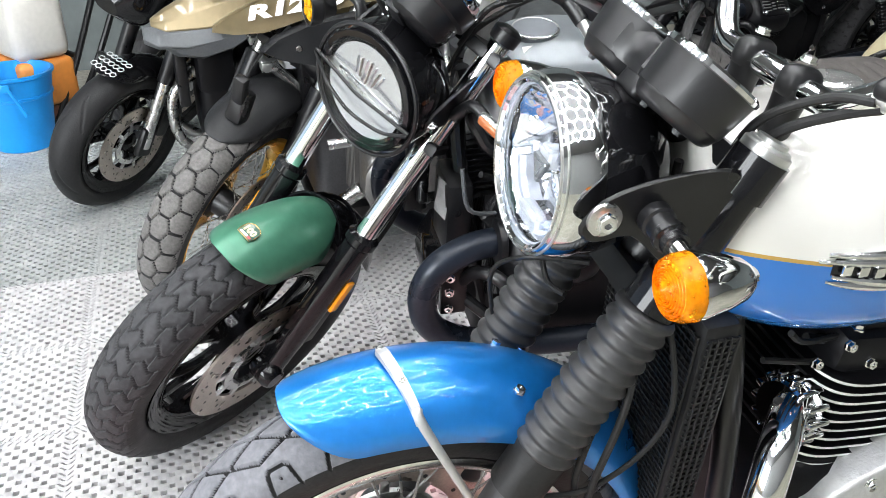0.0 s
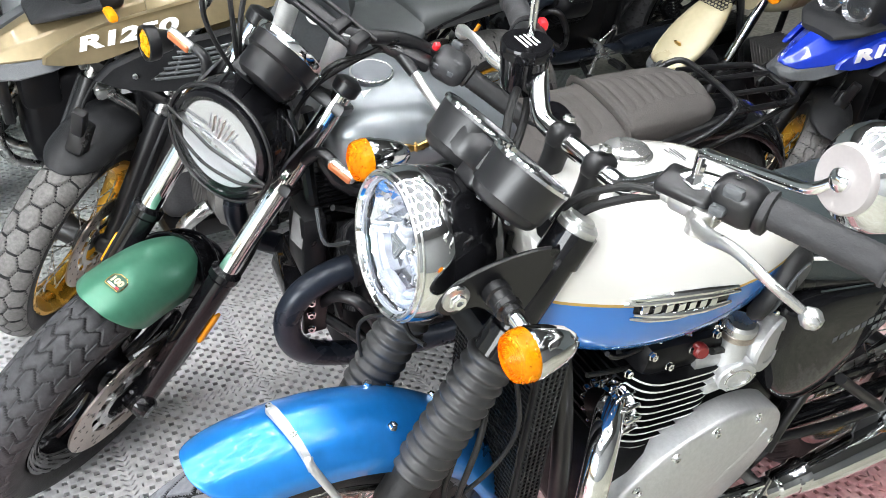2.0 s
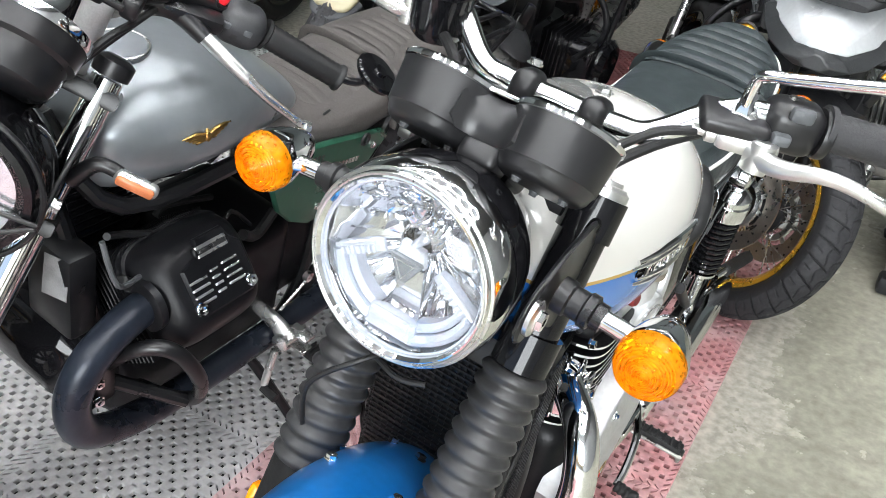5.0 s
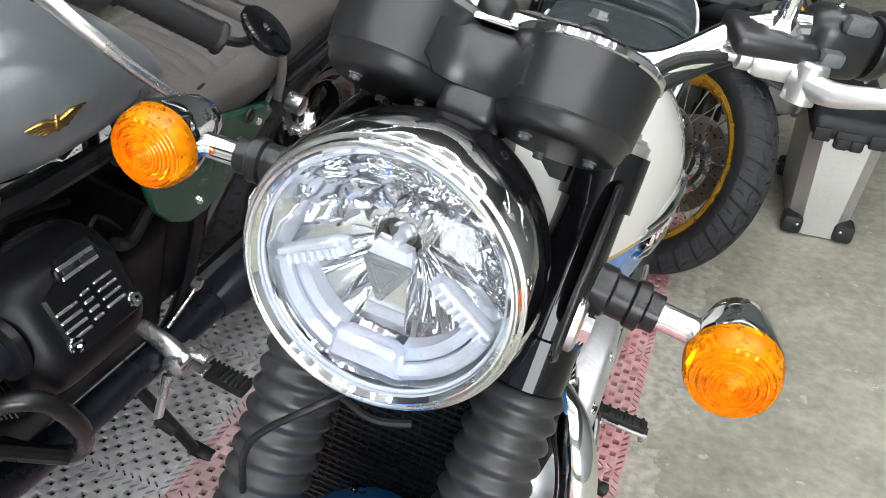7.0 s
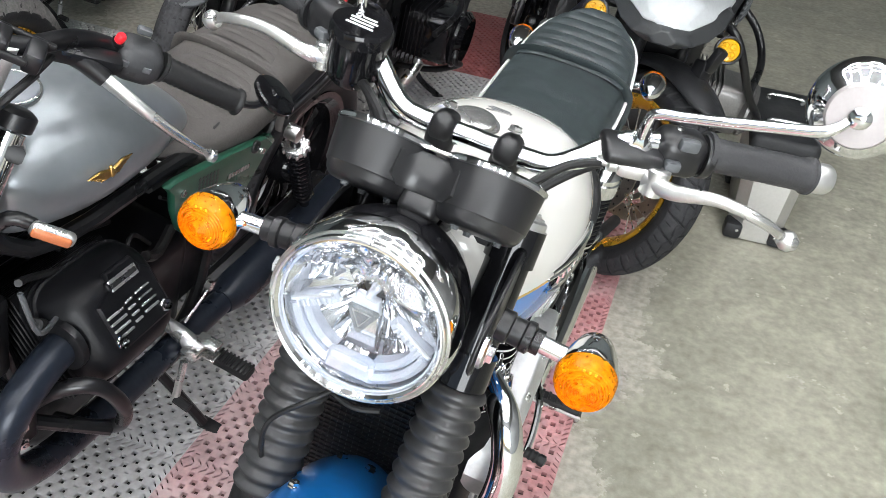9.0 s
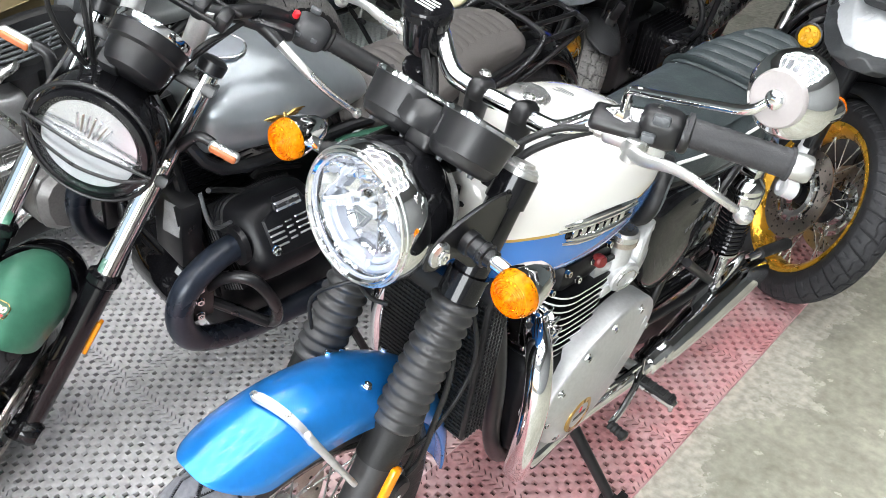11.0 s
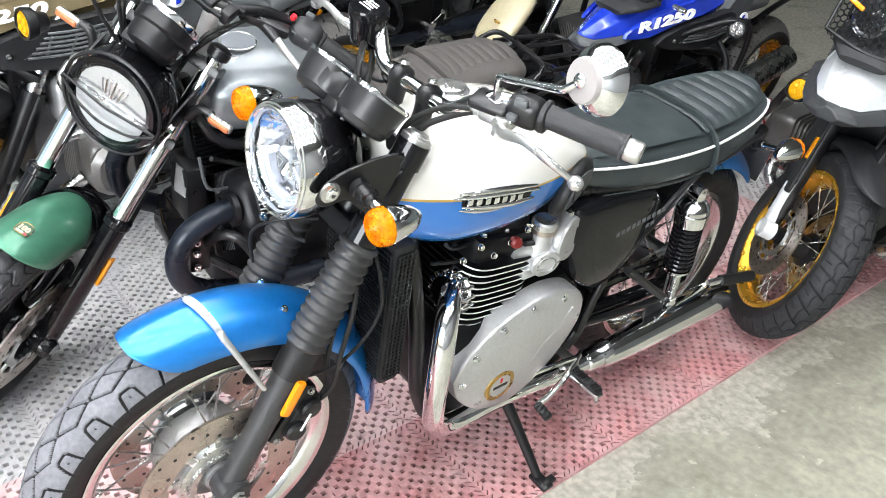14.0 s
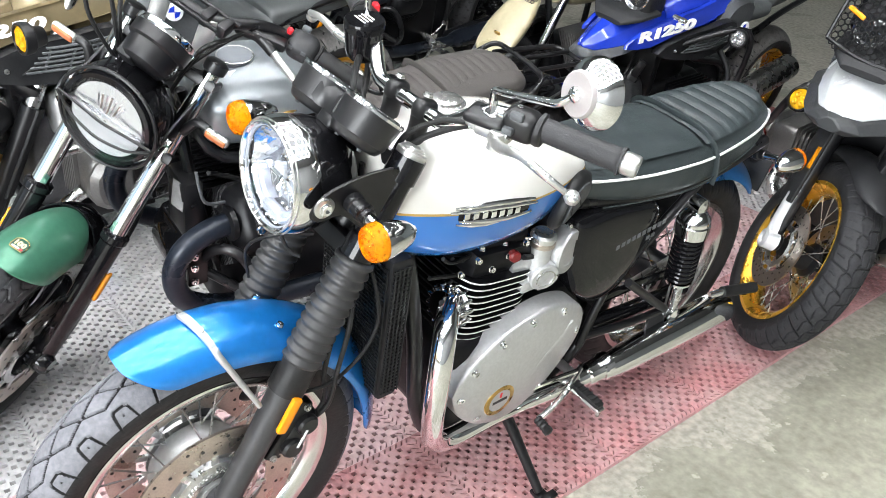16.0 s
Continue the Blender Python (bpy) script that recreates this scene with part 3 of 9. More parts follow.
bm = rbox(B(), ((RX0 + RX1) / 2, (RY0 + RY1) / 2, RH + 0.1), (RX1 - RX0 + 0.4, RY1 - RY0 + 0.4, 0.2), 0)
tagged(part("ceiling", bm, CEIL, None, "plain grey ceiling"), kind="structure")


def glow(name, colour, strength):
    m = bpy.data.materials.new(name)
    m.use_nodes = True
    b = m.node_tree.nodes["Principled BSDF"]
    b.inputs["Base Color"].default_value = (0.9, 0.9, 0.9, 1)
    b.inputs["Emission Color"].default_value, b.inputs["Emission Strength"].default_value = (*colour, 1), strength
    return m


LED = glow("led_tube_glow", (0.96, 0.98, 1.0), HEX_GLOW)


def hex_lights(cx, cy, a, nx, ny, z):
    """Honeycomb of white LED tubes hung under the ceiling."""
    lamp = thing("ceiling_light", "honeycomb of glowing white LED tubes under the ceiling", "ceiling light", Matrix.Translation((cx, cy, z)))
    edges = {}
    for i in range(nx):
        for j in range(ny):
            ox, oy = (i - (nx - 1) / 2) * 1.5 * a, (j - (ny - 1) / 2) * math.sqrt(3) * a + (math.sqrt(3) / 2 * a if i % 2 else 0)
            pts = [(ox + a * math.cos(radians(60 * k)), oy + a * math.sin(radians(60 * k))) for k in range(6)]
            for k in range(6):
                p, q = pts[k], pts[(k + 1) % 6]
                key = (round((p[0] + q[0]) / 2, 3), round((p[1] + q[1]) / 2, 3))
                edges[key] = (p, q)
    me = None
    for p, q in edges.values():
        if me is None:
            t = part("led_tube", rbox(B(), (0, 0, 0), (a * 0.93, 0.034, 0.030), 0.010), LED, lamp, "glowing white tube")
            me = t.data
        else:
            t = new("led_tube", me)
            t.parent = lamp
        t.matrix_basis = Matrix.Translation(((p[0] + q[0]) / 2, (p[1] + q[1]) / 2, 0)) @ Matrix.Rotation(math.atan2(q[1] - p[1], q[0] - p[0]), 4, "Z")
    for sx in (-1, 1):
        for sy in (-1, 1):
            part("hanger", tube(B(), [(sx * a * 1.5, sy * a * 0.9, 0.0), (sx * a * 1.5, sy * a * 0.9, RH - z + 0.002)], 0.01, 8), STEEL, lamp)
    return lamp


hex_lights(0.05, -0.75, 0.40, 6, 6, RH - 0.115)


# ---- floor mats ----
def tile_mesh(name, material, size=0.37, n=22):
    """One square plastic lattice tile: square holes between raised crossings, slanted slots along its rim."""
    top, low = 0.012, 0.0015
    p = size / n
    verts, faces = [], []
    rnd = random.Random(4)
    for i in range(n):
        for j in range(n):
            x, y = i * p, j * p
            mx, my = x + p / 2, y + p / 2
            edge = i in (0, n - 1) or j in (0, n - 1)
            o = len(verts)
            verts.extend([(x, y, top), (x + p, y, top), (x + p, y + p, top), (x, y + p, top)])
            if (i + j) % 2 and not edge:
                verts.append((mx, my, top + 0.0004))
                faces.extend((o + k, o + (k + 1) % 4, o + 4) for k in range(4))
                continue
            if edge:
                sl = 1 if (i in (0, n - 1)) == (j < n / 2) else -1
                h, w = 0.0056, 0.0030
                d = [(mx - h, my - h * sl - w), (mx + h, my + h * sl - w), (mx + h, my + h * sl + w), (mx - h, my - h * sl + w)]
            elif i % 4 == 1 and j % 4 == 1:
                d = [(mx - 0.0052, my - 0.0018), (mx + 0.0052, my - 0.0018), (mx + 0.0052, my + 0.0018), (mx - 0.0052, my + 0.0018)]
            else:
                q = 0.0060 + rnd.uniform(-0.0004, 0.0002)
                d = [(mx - q, my - q), (mx + q, my - q), (mx + q, my + q), (mx - q, my + q)]
            verts.extend((*c, top - 0.0006) for c in d)
            verts.extend((*c, low) for c in d)
            for k in range(4):
                h = (k + 1) % 4
                faces.extend([(o + k, o + h, o + 4 + h, o + 4 + k), (o + 4 + k, o + 4 + h, o + 8 + h, o + 8 + k)])
    o = len(verts)
    e = 0.0006
    rim = [(e, e), (size - e, e), (size - e, size - e), (e, size - e)]
    verts.extend((*c, top) for c in rim)
    verts.extend((*c, 0.0) for c in rim)
    faces.extend((o + k, o + 4 + k, o + 4 + (k + 1) % 4, o + (k + 1) % 4) for k in range(4))
    me = bpy.data.meshes.new(name)
    me.from_pydata(verts, [], faces)
    me.materials.append(material)
    return me


def lay_tiles(label, tiles, material, under):
    """A field of tiles on a thin sheet coloured as the shade in their holes."""
    x0, x1 = min(t[0] for t in tiles) * 0.37, (max(t[0] for t in tiles) + 1) * 0.37
    y0, y1 = TILE_Y + min(t[1] for t in tiles) * 0.37, TILE_Y + (max(t[1] for t in tiles) + 1) * 0.37
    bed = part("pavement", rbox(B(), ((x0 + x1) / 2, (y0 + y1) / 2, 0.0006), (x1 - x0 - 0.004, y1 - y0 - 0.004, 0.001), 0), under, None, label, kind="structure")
    me = tile_mesh("tile", material)
    rnd = random.Random(len(tiles))
    for tx, ty in tiles:
        t = new("tile", me)
        t.parent = bed
        t.matrix_basis = Matrix.Translation((tx * 0.37, TILE_Y + ty * 0.37, rnd.uniform(0, 0.0008)))
    return bed


def per_tile(m, spread):
    """Each tile has faded a little differently."""
    nt = m.node_tree
    b = nt.nodes["Principled BSDF"]
    src = b.inputs["Base Color"].links[0].from_socket
    oi = nt.nodes.new("ShaderNodeObjectInfo")
    mr = nt.nodes.new("ShaderNodeMapRange")
    mr.inputs[3].default_value, mr.inputs[4].default_value = 1 - spread, 1 + spread
    nt.links.new(oi.outputs["Random"], mr.inputs[0])
    mx = nt.nodes.new("ShaderNodeMix")
    mx.data_type, mx.blend_type = "RGBA", "MULTIPLY"
    mx.inputs[0].default_value = 1.0
    nt.links.new(src, mx.inputs[6])
    nt.links.new(mr.outputs[0], mx.inputs[7])
    nt.links.new(mx.outputs[2], b.inputs["Base Color"])
    return m


TILE_Y = 0.346 - 0.37 * 6
# near-black sheet under the tiles: the shade in their holes, as a colour
HOLESHADE = mat("hole_shade_sheet", (0.008, 0.008, 0.008), 0.8, 0.0, 0.2, 20)
GREYMAT = per_tile(mat("grey_lattice_plastic", (0.56, 0.547, 0.547), 0.42, 0.0, 0.16, 5.0, 0.3, 160, spec=0.28), 0.06)


def dusty(m, colour, scale, low, high):
    """Pale trodden dust over the plastic, in uneven patches."""
    nt = m.node_tree
    b = nt.nodes["Principled BSDF"]
    src = b.inputs["Base Color"].links[0].from_socket
    geo = nt.nodes.new("ShaderNodeNewGeometry")
    n = nt.nodes.new("ShaderNodeTexNoise")
    n.inputs["Scale"].default_value, n.inputs["Detail"].default_value, n.inputs["Roughness"].default_value = scale, 9, 0.66
    nt.links.new(geo.outputs["Position"], n.inputs["Vector"])
    r = nt.nodes.new("ShaderNodeMapRange")
    r.inputs[1].default_value, r.inputs[2].default_value, r.inputs[3].default_value, r.inputs[4].default_value = low, high, 0.0, 0.72
    nt.links.new(n.outputs[0], r.inputs[0])
    mx = nt.nodes.new("ShaderNodeMix")
    mx.data_type = "RGBA"
    nt.links.new(r.outputs[0], mx.inputs[0])
    nt.links.new(src, mx.inputs[6])
    mx.inputs[7].default_value = (*colour, 1)
    nt.links.new(mx.outputs[2], b.inputs["Base Color"])
    return m


# brown sheet: shade and pinkish light inside the red tiles' holes, put into colour
REDHOLESHADE = mat("reddish_hole_shade_sheet", (0.115, 0.055, 0.050), 0.8, 0.0, 0.25, 20)
REDMAT = dusty(per_tile(mat("faded_red_lattice_plastic", (0.52, 0.245, 0.25), 0.40, 0.0, 0.3, 5.0, 0.3, 160, spec=0.3), 0.08), (0.62, 0.43, 0.43), 7.0, 0.40, 0.66)
REDMAT_PALE = dusty(per_tile(mat("bleached_red_lattice_plastic", (0.585, 0.37, 0.375), 0.40, 0.0, 0.22, 5.0, 0.3, 160, spec=0.3), 0.05), (0.70, 0.545, 0.54), 7.0, 0.38, 0.62)
REDMAT2 = per_tile(mat("dull_red_lattice_plastic", (0.33, 0.10, 0.10), 0.45, 0.0, 0.2, 5.0, 0.3, 160), 0.08)
lay_tiles("faded red plastic lattice floor tiles along the bare concrete", [(-1, j) for j in range(1, 11)], REDMAT, REDHOLESHADE)
lay_tiles("bleached pink plastic lattice floor tiles", [(-2, j) for j in range(1, 11)], REDMAT_PALE, REDHOLESHADE)
# grey tiles darkened by colour for the light falling off towards the wall
FALLOFFMAT = per_tile(mat("falloff_grey_green_lattice_plastic", (0.42, 0.435, 0.425), 0.5, 0.0, 0.2, 5.0, 0.3, 160, spec=0.2), 0.08)
lay_tiles("grey plastic lattice floor tiles", [(i, j) for i in range(-5, -2) for j in range(1, 11)], GREYMAT, HOLESHADE)
lay_tiles("grey-green plastic lattice floor tiles near the wall, darkened for the light's falloff", [(i, j) for i in range(-9, -5) for j in range(1, 11)], FALLOFFMAT, HOLESHADE)
lay_tiles("grey plastic lattice floor tiles in a cross stripe", [(i, 11) for i in range(-5, 0)], GREYMAT, HOLESHADE)
lay_tiles("dull red plastic lattice floor tiles", [(i, j) for i in range(-5, 0) for j in (12, 13)], REDMAT2, REDHOLESHADE)


def two_tone(name, upper, lower, line_z, slope):
    """Paint in two colours parted by a fine gold line at a height that changes along the length."""
    m = mat(name, upper, 0.16, 0.0, 0.03, 4, coat=0.8)
    nt = m.node_tree
    b = nt.nodes["Principled BSDF"]
    tc = nt.nodes.new("ShaderNodeTexCoord")
    sep = nt.nodes.new("ShaderNodeSeparateXYZ")
    nt.links.new(tc.outputs["Object"], sep.inputs[0])
    f = nt.nodes.new("ShaderNodeMath")
    f.operation = "MULTIPLY_ADD"
    nt.links.new(sep.outputs[1], f.inputs[0])
    f.inputs[1].default_value, f.inputs[2].default_value = -slope, -line_z
    d = nt.nodes.new("ShaderNodeMath")
    nt.links.new(sep.outputs[2], d.inputs[0])
    nt.links.new(f.outputs[0], d.inputs[1])
    r = nt.nodes.new("ShaderNodeValToRGB")
    cr = r.color_ramp
    cr.interpolation = "CONSTANT"
    cr.elements[0].position, cr.elements[0].color = 0.0, (*lower, 1)
    cr.elements[1].position, cr.elements[1].color = 0.52, (*upper, 1)
    e = cr.elements.new(0.5)
    e.color = (0.45, 0.28, 0.06, 1)
    mr = nt.nodes.new("ShaderNodeMapRange")
    mr.inputs[1].default_value, mr.inputs[2].default_value = -0.1, 0.1
    nt.links.new(d.outputs[0], mr.inputs[0])
    nt.links.new(mr.outputs[0], r.inputs[0])
    nt.links.new(r.outputs[0], b.inputs["Base Color"])
    return m


def fork_line(h, l=0.09):
    return Vector((l, -0.228 + (h - 0.33) * 0.527, h))


def fender(bm, cy, cz, R, hw, a0, a1, crown=0.45, seg=28, m=I4, edge=0.012, taper=0.25):
    """A mudguard skin round a wheel: a0 to a1 in degrees from straight ahead (0) over the top (90) to behind (180)."""
    rows = []
    for i in range(seg + 1):
        f = 0.5 - 0.5 * math.cos(math.pi * i / seg)
        a = radians(a0 + (a1 - a0) * f)
        d = min(f, 1 - f) * radians(a1 - a0) * R / (hw * 0.85)
        w = hw * (1 - taper * abs(2 * f - 1) ** 5)
        if d < 1:
            w *= 0.22 + 0.78 * (1 - (1 - d) ** 2.1) ** 0.5
        row = []
        for j in range(15):
            v = -1 + 2 * j / 14
            u = v * w / hw
            r = R + 0.05 - crown * 0.16 * u * u - edge * abs(v) ** 8 * (w / hw) ** 2
            row.append((w * v, cy - r * math.cos(a), cz + r * math.sin(a)))
        rows.append(row)
    grid(bm, rows, False, False, False, m)
    return bm


def solid(ob, t=0.003):
    md = ob.modifiers.new("thickness", "SOLIDIFY")
    md.thickness, md.offset = t, -1
    return ob


def bars(parent, name, o, ux, uy, rows, material, thick=0.0015, label=""):
    """Plain bars standing in for writing: rows of (x, y, width, height) in the plane of ux and uy."""
    bm = B()
    ux, uy = Vector(ux).normalized(), Vector(uy).normalized()
    m = Matrix((ux, uy, ux.cross(uy))).transposed().to_4x4()
    m.translation = o
    for x, y, w, h in rows:
        rbox(bm, (x + w / 2, y + h / 2, 0), (w, h, thick), 0.0006, m, 1)
    return part(name, bm, material, parent, label)


def letters(text, height, depth, width, shear=0.2):
    """Raised characters in the built-in font, as a bmesh: along x from 0 to width, up y, centred on z = 0."""
    cu = bpy.data.curves.new("letters", "FONT")
    cu.body, cu.size, cu.extrude, cu.shear, cu.offset = text, 1.0, 0.02, shear, 0.045
    ob = new("letters", cu)
    me = bpy.data.meshes.new_from_object(ob.evaluated_get(bpy.context.evaluated_depsgraph_get()))
    bpy.data.objects.remove(ob)
    bpy.data.curves.remove(cu)
    bm = B()
    bm.from_mesh(me)
    bpy.data.meshes.remove(me)
    lo = [min(v.co[k] for v in bm.verts) for k in (0, 1)]
    hi = [max(v.co[k] for v in bm.verts) for k in (0, 1)]
    for v in bm.verts:
        v.co = Vector(((v.co.x - lo[0]) / (hi[0] - lo[0]) * width, (v.co.y - lo[1]) / (hi[1] - lo[1]) * height, v.co.z / 0.02 * depth / 2))
    return bm


def bellows(bm, a, b, r0, r1, n=12):
    L = (b - a).length
    prof = []
    for k in range(n):
        r = r0 + (r1 - r0) * k / n
        z = L * k / n
        s = L / n
        prof += [(r * 0.86, z), (r * 0.88, z + s * 0.14), (r * 0.985, z + s * 0.36), (r, z + s * 0.48), (r * 0.985, z + s * 0.62), (r * 0.88, z + s * 0.88)]
    return lathe(bm, prof, 28, frm(a, b - a))


def round_lamp(parent, o, d, r, up=(0, 0, 1)):
    """A round headlamp: chrome rim, black bowl, reflector with facets, light guides, glass."""
    m = frm(o, d, up)
    depth = r * 1.55
    bowl = part("headlamp_bowl", lathe(B(), [(r * 1.0, -0.012), (r * 1.03, -0.03), (r * 1.02, -0.055), (r * 0.95, -depth * 0.55), (r * 0.78, -depth * 0.8), (r * 0.45, -depth * 0.95), (0.005, -depth)], 56, m, False),
                GLOSS, parent, "gloss black headlamp bowl")
    part("rim", lathe(B(), [(r * 0.9, 0.006), (r * 0.93, 0.009), (r * 0.975, 0.008), (r * 1.02, 0.001), (r * 1.055, -0.014), (r * 1.06, -0.026), (r * 1.035, -0.034), (r * 1.0, -0.034), (r * 0.93, -0.004), (r * 0.9, -0.004), (r * 0.9, 0.006)], 72, m, False),
         CHROME, bowl, "chrome headlamp rim")
    # reflector: square facets above, tall flutes below
    rnd = random.Random(11)
    tilt = {}

    def facet(x, y):
        q2 = (x * x + y * y) / (r * r)
        z = -0.010 - 0.052 * (1 - q2 / 0.86)
        if x > -0.02 * r:
            cw, ch = 0.21 * r, 0.19 * r
            i, j = math.floor(y / cw + 0.5), math.floor(x / ch)
            fa, fb = 2 * (y / cw + 0.5 - i) - 1, 2 * (x / ch - j) - 1
        else:
            an = math.atan2(y, -x)
            cw, ch = 0.23, 9.0
            i, j = math.floor(an / cw + 0.5) + 50, 0
            fa, fb = 2 * (an / cw + 0.5 - math.floor(an / cw + 0.5)) - 1, 0.0
        if (i, j) not in tilt:
            tilt[(i, j)] = (rnd.uniform(-0.0022, 0.0022), rnd.uniform(-0.0022, 0.0022), rnd.uniform(0.0006, 0.0028))
        ta, tb, bul = tilt[(i, j)]
        return z + ta * fa + tb * fb + bul * (1 - fa * fa) * (1 - 0.7 * fb * fb)
    rf = B()
    nr, na = 46, 132
    rows = [[(r * 0.925 * math.sqrt((k + 0.05) / nr) * math.cos(2 * math.pi * a / na), r * 0.925 * math.sqrt((k + 0.05) / nr) * math.sin(2 * math.pi * a / na), 0) for a in range(na)] for k in range(nr + 1)]
    rows = [[(x, y, facet(x, y)) for x, y, _ in row] for row in rows]
    grid(rf, rows, False, True, False, m)
    part("reflector", rf, REFL, bowl, "faceted mirror reflector", 22)
    part("lens_bead", ring(B(), r * 0.915, 0.0022, 72, 8, m @ Matrix.Translation((0, 0, -0.001))), STEEL, bowl)
    for q, w in ((0.965, 0.0016), (1.01, 0.0014)):
        part("rim_bead", ring(B(), r * q, w, 72, 8, m @ Matrix.Translation((0, 0, 0.0085 if q < 1 else 0.0035))), STEEL, bowl)
    part("lens_bead", ring(B(), r * 0.885, 0.0014, 72, 8, m @ Matrix.Translation((0, 0, 0.001))), GUIDE, bowl)
    # guide strips along the lower rim
    for a0, a1 in ((106, 160), (200, 254)):
        for rr, hw, zz in ((0.80, 0.055, -0.008), (0.69, 0.045, -0.014)):
            gr = []
            for i in range(15):
                a = radians(a0 + (a1 - a0) * i / 14)
                c, s_ = math.cos(a), math.sin(a)
                gr.append([(r * (rr + hw) * c, r * (rr + hw) * s_, zz - 0.016), (r * (rr + hw) * c, r * (rr + hw) * s_, zz), (r * rr * c, r * rr * s_, zz + 0.003), (r * (rr - hw) * c, r * (rr - hw) * s_, zz - 0.002), (r * (rr - hw) * c, r * (rr - hw) * s_, zz - 0.016)])
            part("light_guide", grid(B(), gr, False, True, True, m), GUIDE, bowl, "clear light guide strip", 25)
    # wing bars with their teeth, sloping down to the rim
    for sg in (-1, 1):
        wm = m @ Matrix.Translation((-0.115 * r, sg * r * 0.57, -0.017)) @ Matrix.Rotation(radians(31 * sg), 4, "Z")
        part("light_guide", plate(B(), [(-0.060 * r, -0.30 * sg * r), (0.055 * r, -0.30 * sg * r), (0.085 * r, -0.22 * sg * r), (0.075 * r, 0.24 * sg * r), (0.03 * r, 0.30 * sg * r), (-0.075 * r, 0.27 * sg * r)], 0.010, wm, 0.003), GUIDE, bowl, "clear wing-shaped light guide")
        part("light_guide", tube(B(), [wm @ Vector((0.055 * r, -0.26 * sg * r, 0.007)), wm @ Vector((0.05 * r, 0.25 * sg * r, 0.006))], 0.0024, 8), GLINT, bowl)
        for k in range(7):
            part("guide_tooth", rbox(B(), (0, 0, 0), (0.008, 0.0034, 0.004), 0.001, wm @ Matrix.Translation((-0.0015, (-0.20 + k * 0.065) * sg * r, 0.0065)), 1), GLINT, bowl)
    # bulb, its hood and the arm that carries the emblem
    hm = m @ Matrix.Translation((r * 0.20, 0.0, 0))
    part("bulb_hood", lathe(B(), [(r * 0.19, -0.050), (r * 0.195, -0.022), (r * 0.175, -0.017), (r * 0.155, -0.021), (r * 0.14, -0.034), (r * 0.10, -0.036), (r * 0.095, -0.028), (r * 0.06, -0.028), (0.002, -0.030)], 36, hm), REFL, bowl)
    part("bulb", lathe(B(), [(r * 0.05, -0.032), (r * 0.05, -0.018), (r * 0.03, -0.012), (0.001, -0.011)], 18, hm), GLINT, bowl)
    part("emblem_arm", plate(B(), [(0.16 * r, -0.13 * r), (0.18 * r, 0.13 * r), (0.03 * r, 0.17 * r), (-0.02 * r, -0.17 * r)], 0.012, m @ Matrix.Translation((0.03 * r, 0, -0.016)), 0.003), GLINT, bowl)
    part("lower_flute", plate(B(), [(-0.02 * r, -0.12 * r), (-0.02 * r, 0.12 * r), (-0.52 * r, 0.19 * r), (-0.52 * r, -0.19 * r)], 0.006, m @ Matrix.Translation((-0.08 * r, 0, -0.030)), 0.002), REFL, bowl)
    part("lower_window", plate(B(), [(-0.12 * r, -0.30 * r), (-0.12 * r, 0.30 * r), (0.10 * r, 0.27 * r), (0.13 * r, 0.2 * r), (0.13 * r, -0.2 * r), (0.10 * r, -0.27 * r)], 0.014, m @ Matrix.Translation((-0.70 * r, 0, -0.012)), 0.004), GUIDE, bowl)
    part("lower_window", rbox(B(), (0, 0, 0), (0.09 * r, 0.46 * r, 0.008), 0.003, m @ Matrix.Translation((-0.60 * r, 0, -0.004))), GLINT, bowl)
    em = m @ Matrix.Translation((-0.02 * r, 0, -0.008))
    part("emblem", plate(B(), [(0.11 * r, -0.165 * r), (0.11 * r, 0.165 * r), (0.08 * r, 0.18 * r), (-0.20 * r, 0.02 * r), (-0.20 * r, -0.02 * r), (0.08 * r, -0.18 * r)], 0.006, em, 0.001), EMB, bowl, "small grey triangular emblem")
    part("emblem_rim", ring(B(), 0.12 * r, 0.0008, 3, 6, em @ Matrix.Translation((0.005 * r, 0, 0.0032)) @ Matrix.Rotation(radians(180), 4, "Z")), STEEL, bowl)
    rows = []
    glass = part("glass", lathe(B(), [(r * 0.93, -0.002), (r * 0.85, 0.006), (r * 0.65, 0.0135), (r * 0.4, 0.018), (r * 0.2, 0.0198), (0.002, 0.0205), (0.002, 0.0175), (r * 0.2, 0.0168), (r * 0.4, 0.015), (r * 0.65, 0.0105), (r * 0.85, 0.003), (r * 0.93, -0.005)], 56, m, False),
                 GLASS, bowl, "clear domed lens")
    glass.visible_shadow = False
    return bowl


DARKRED = mat("dark_red_rubber", (0.16, 0.012, 0.012), 0.45, 0.0, 0.1)
GUIDE = mat("milky_light_guide", (0.55, 0.58, 0.65), 0.10, 0.30, 0.10, 30)
MATTCAP = mat("matt_silver_cap", (0.36, 0.335, 0.33), 0.42, 0.3, 0.04, 20)
RADBLACK = mat("radiator_black", (0.012, 0.012, 0.013), 0.45, 0.0, 0.2, 20, spec=0.35)
GLINT = mat("clear_moulded_glass", (0.80, 0.83, 0.88), 0.08, 0.5, 0.05, 30)
EMB = mat("grey_emblem", (0.22, 0.23, 0.24), 0.3, 0.3, 0.05)
TANK2 = two_tone("two_tone_tank_paint", (0.71, 0.70, 0.66), (0.018, 0.145, 0.47), 0.865, -0.06)


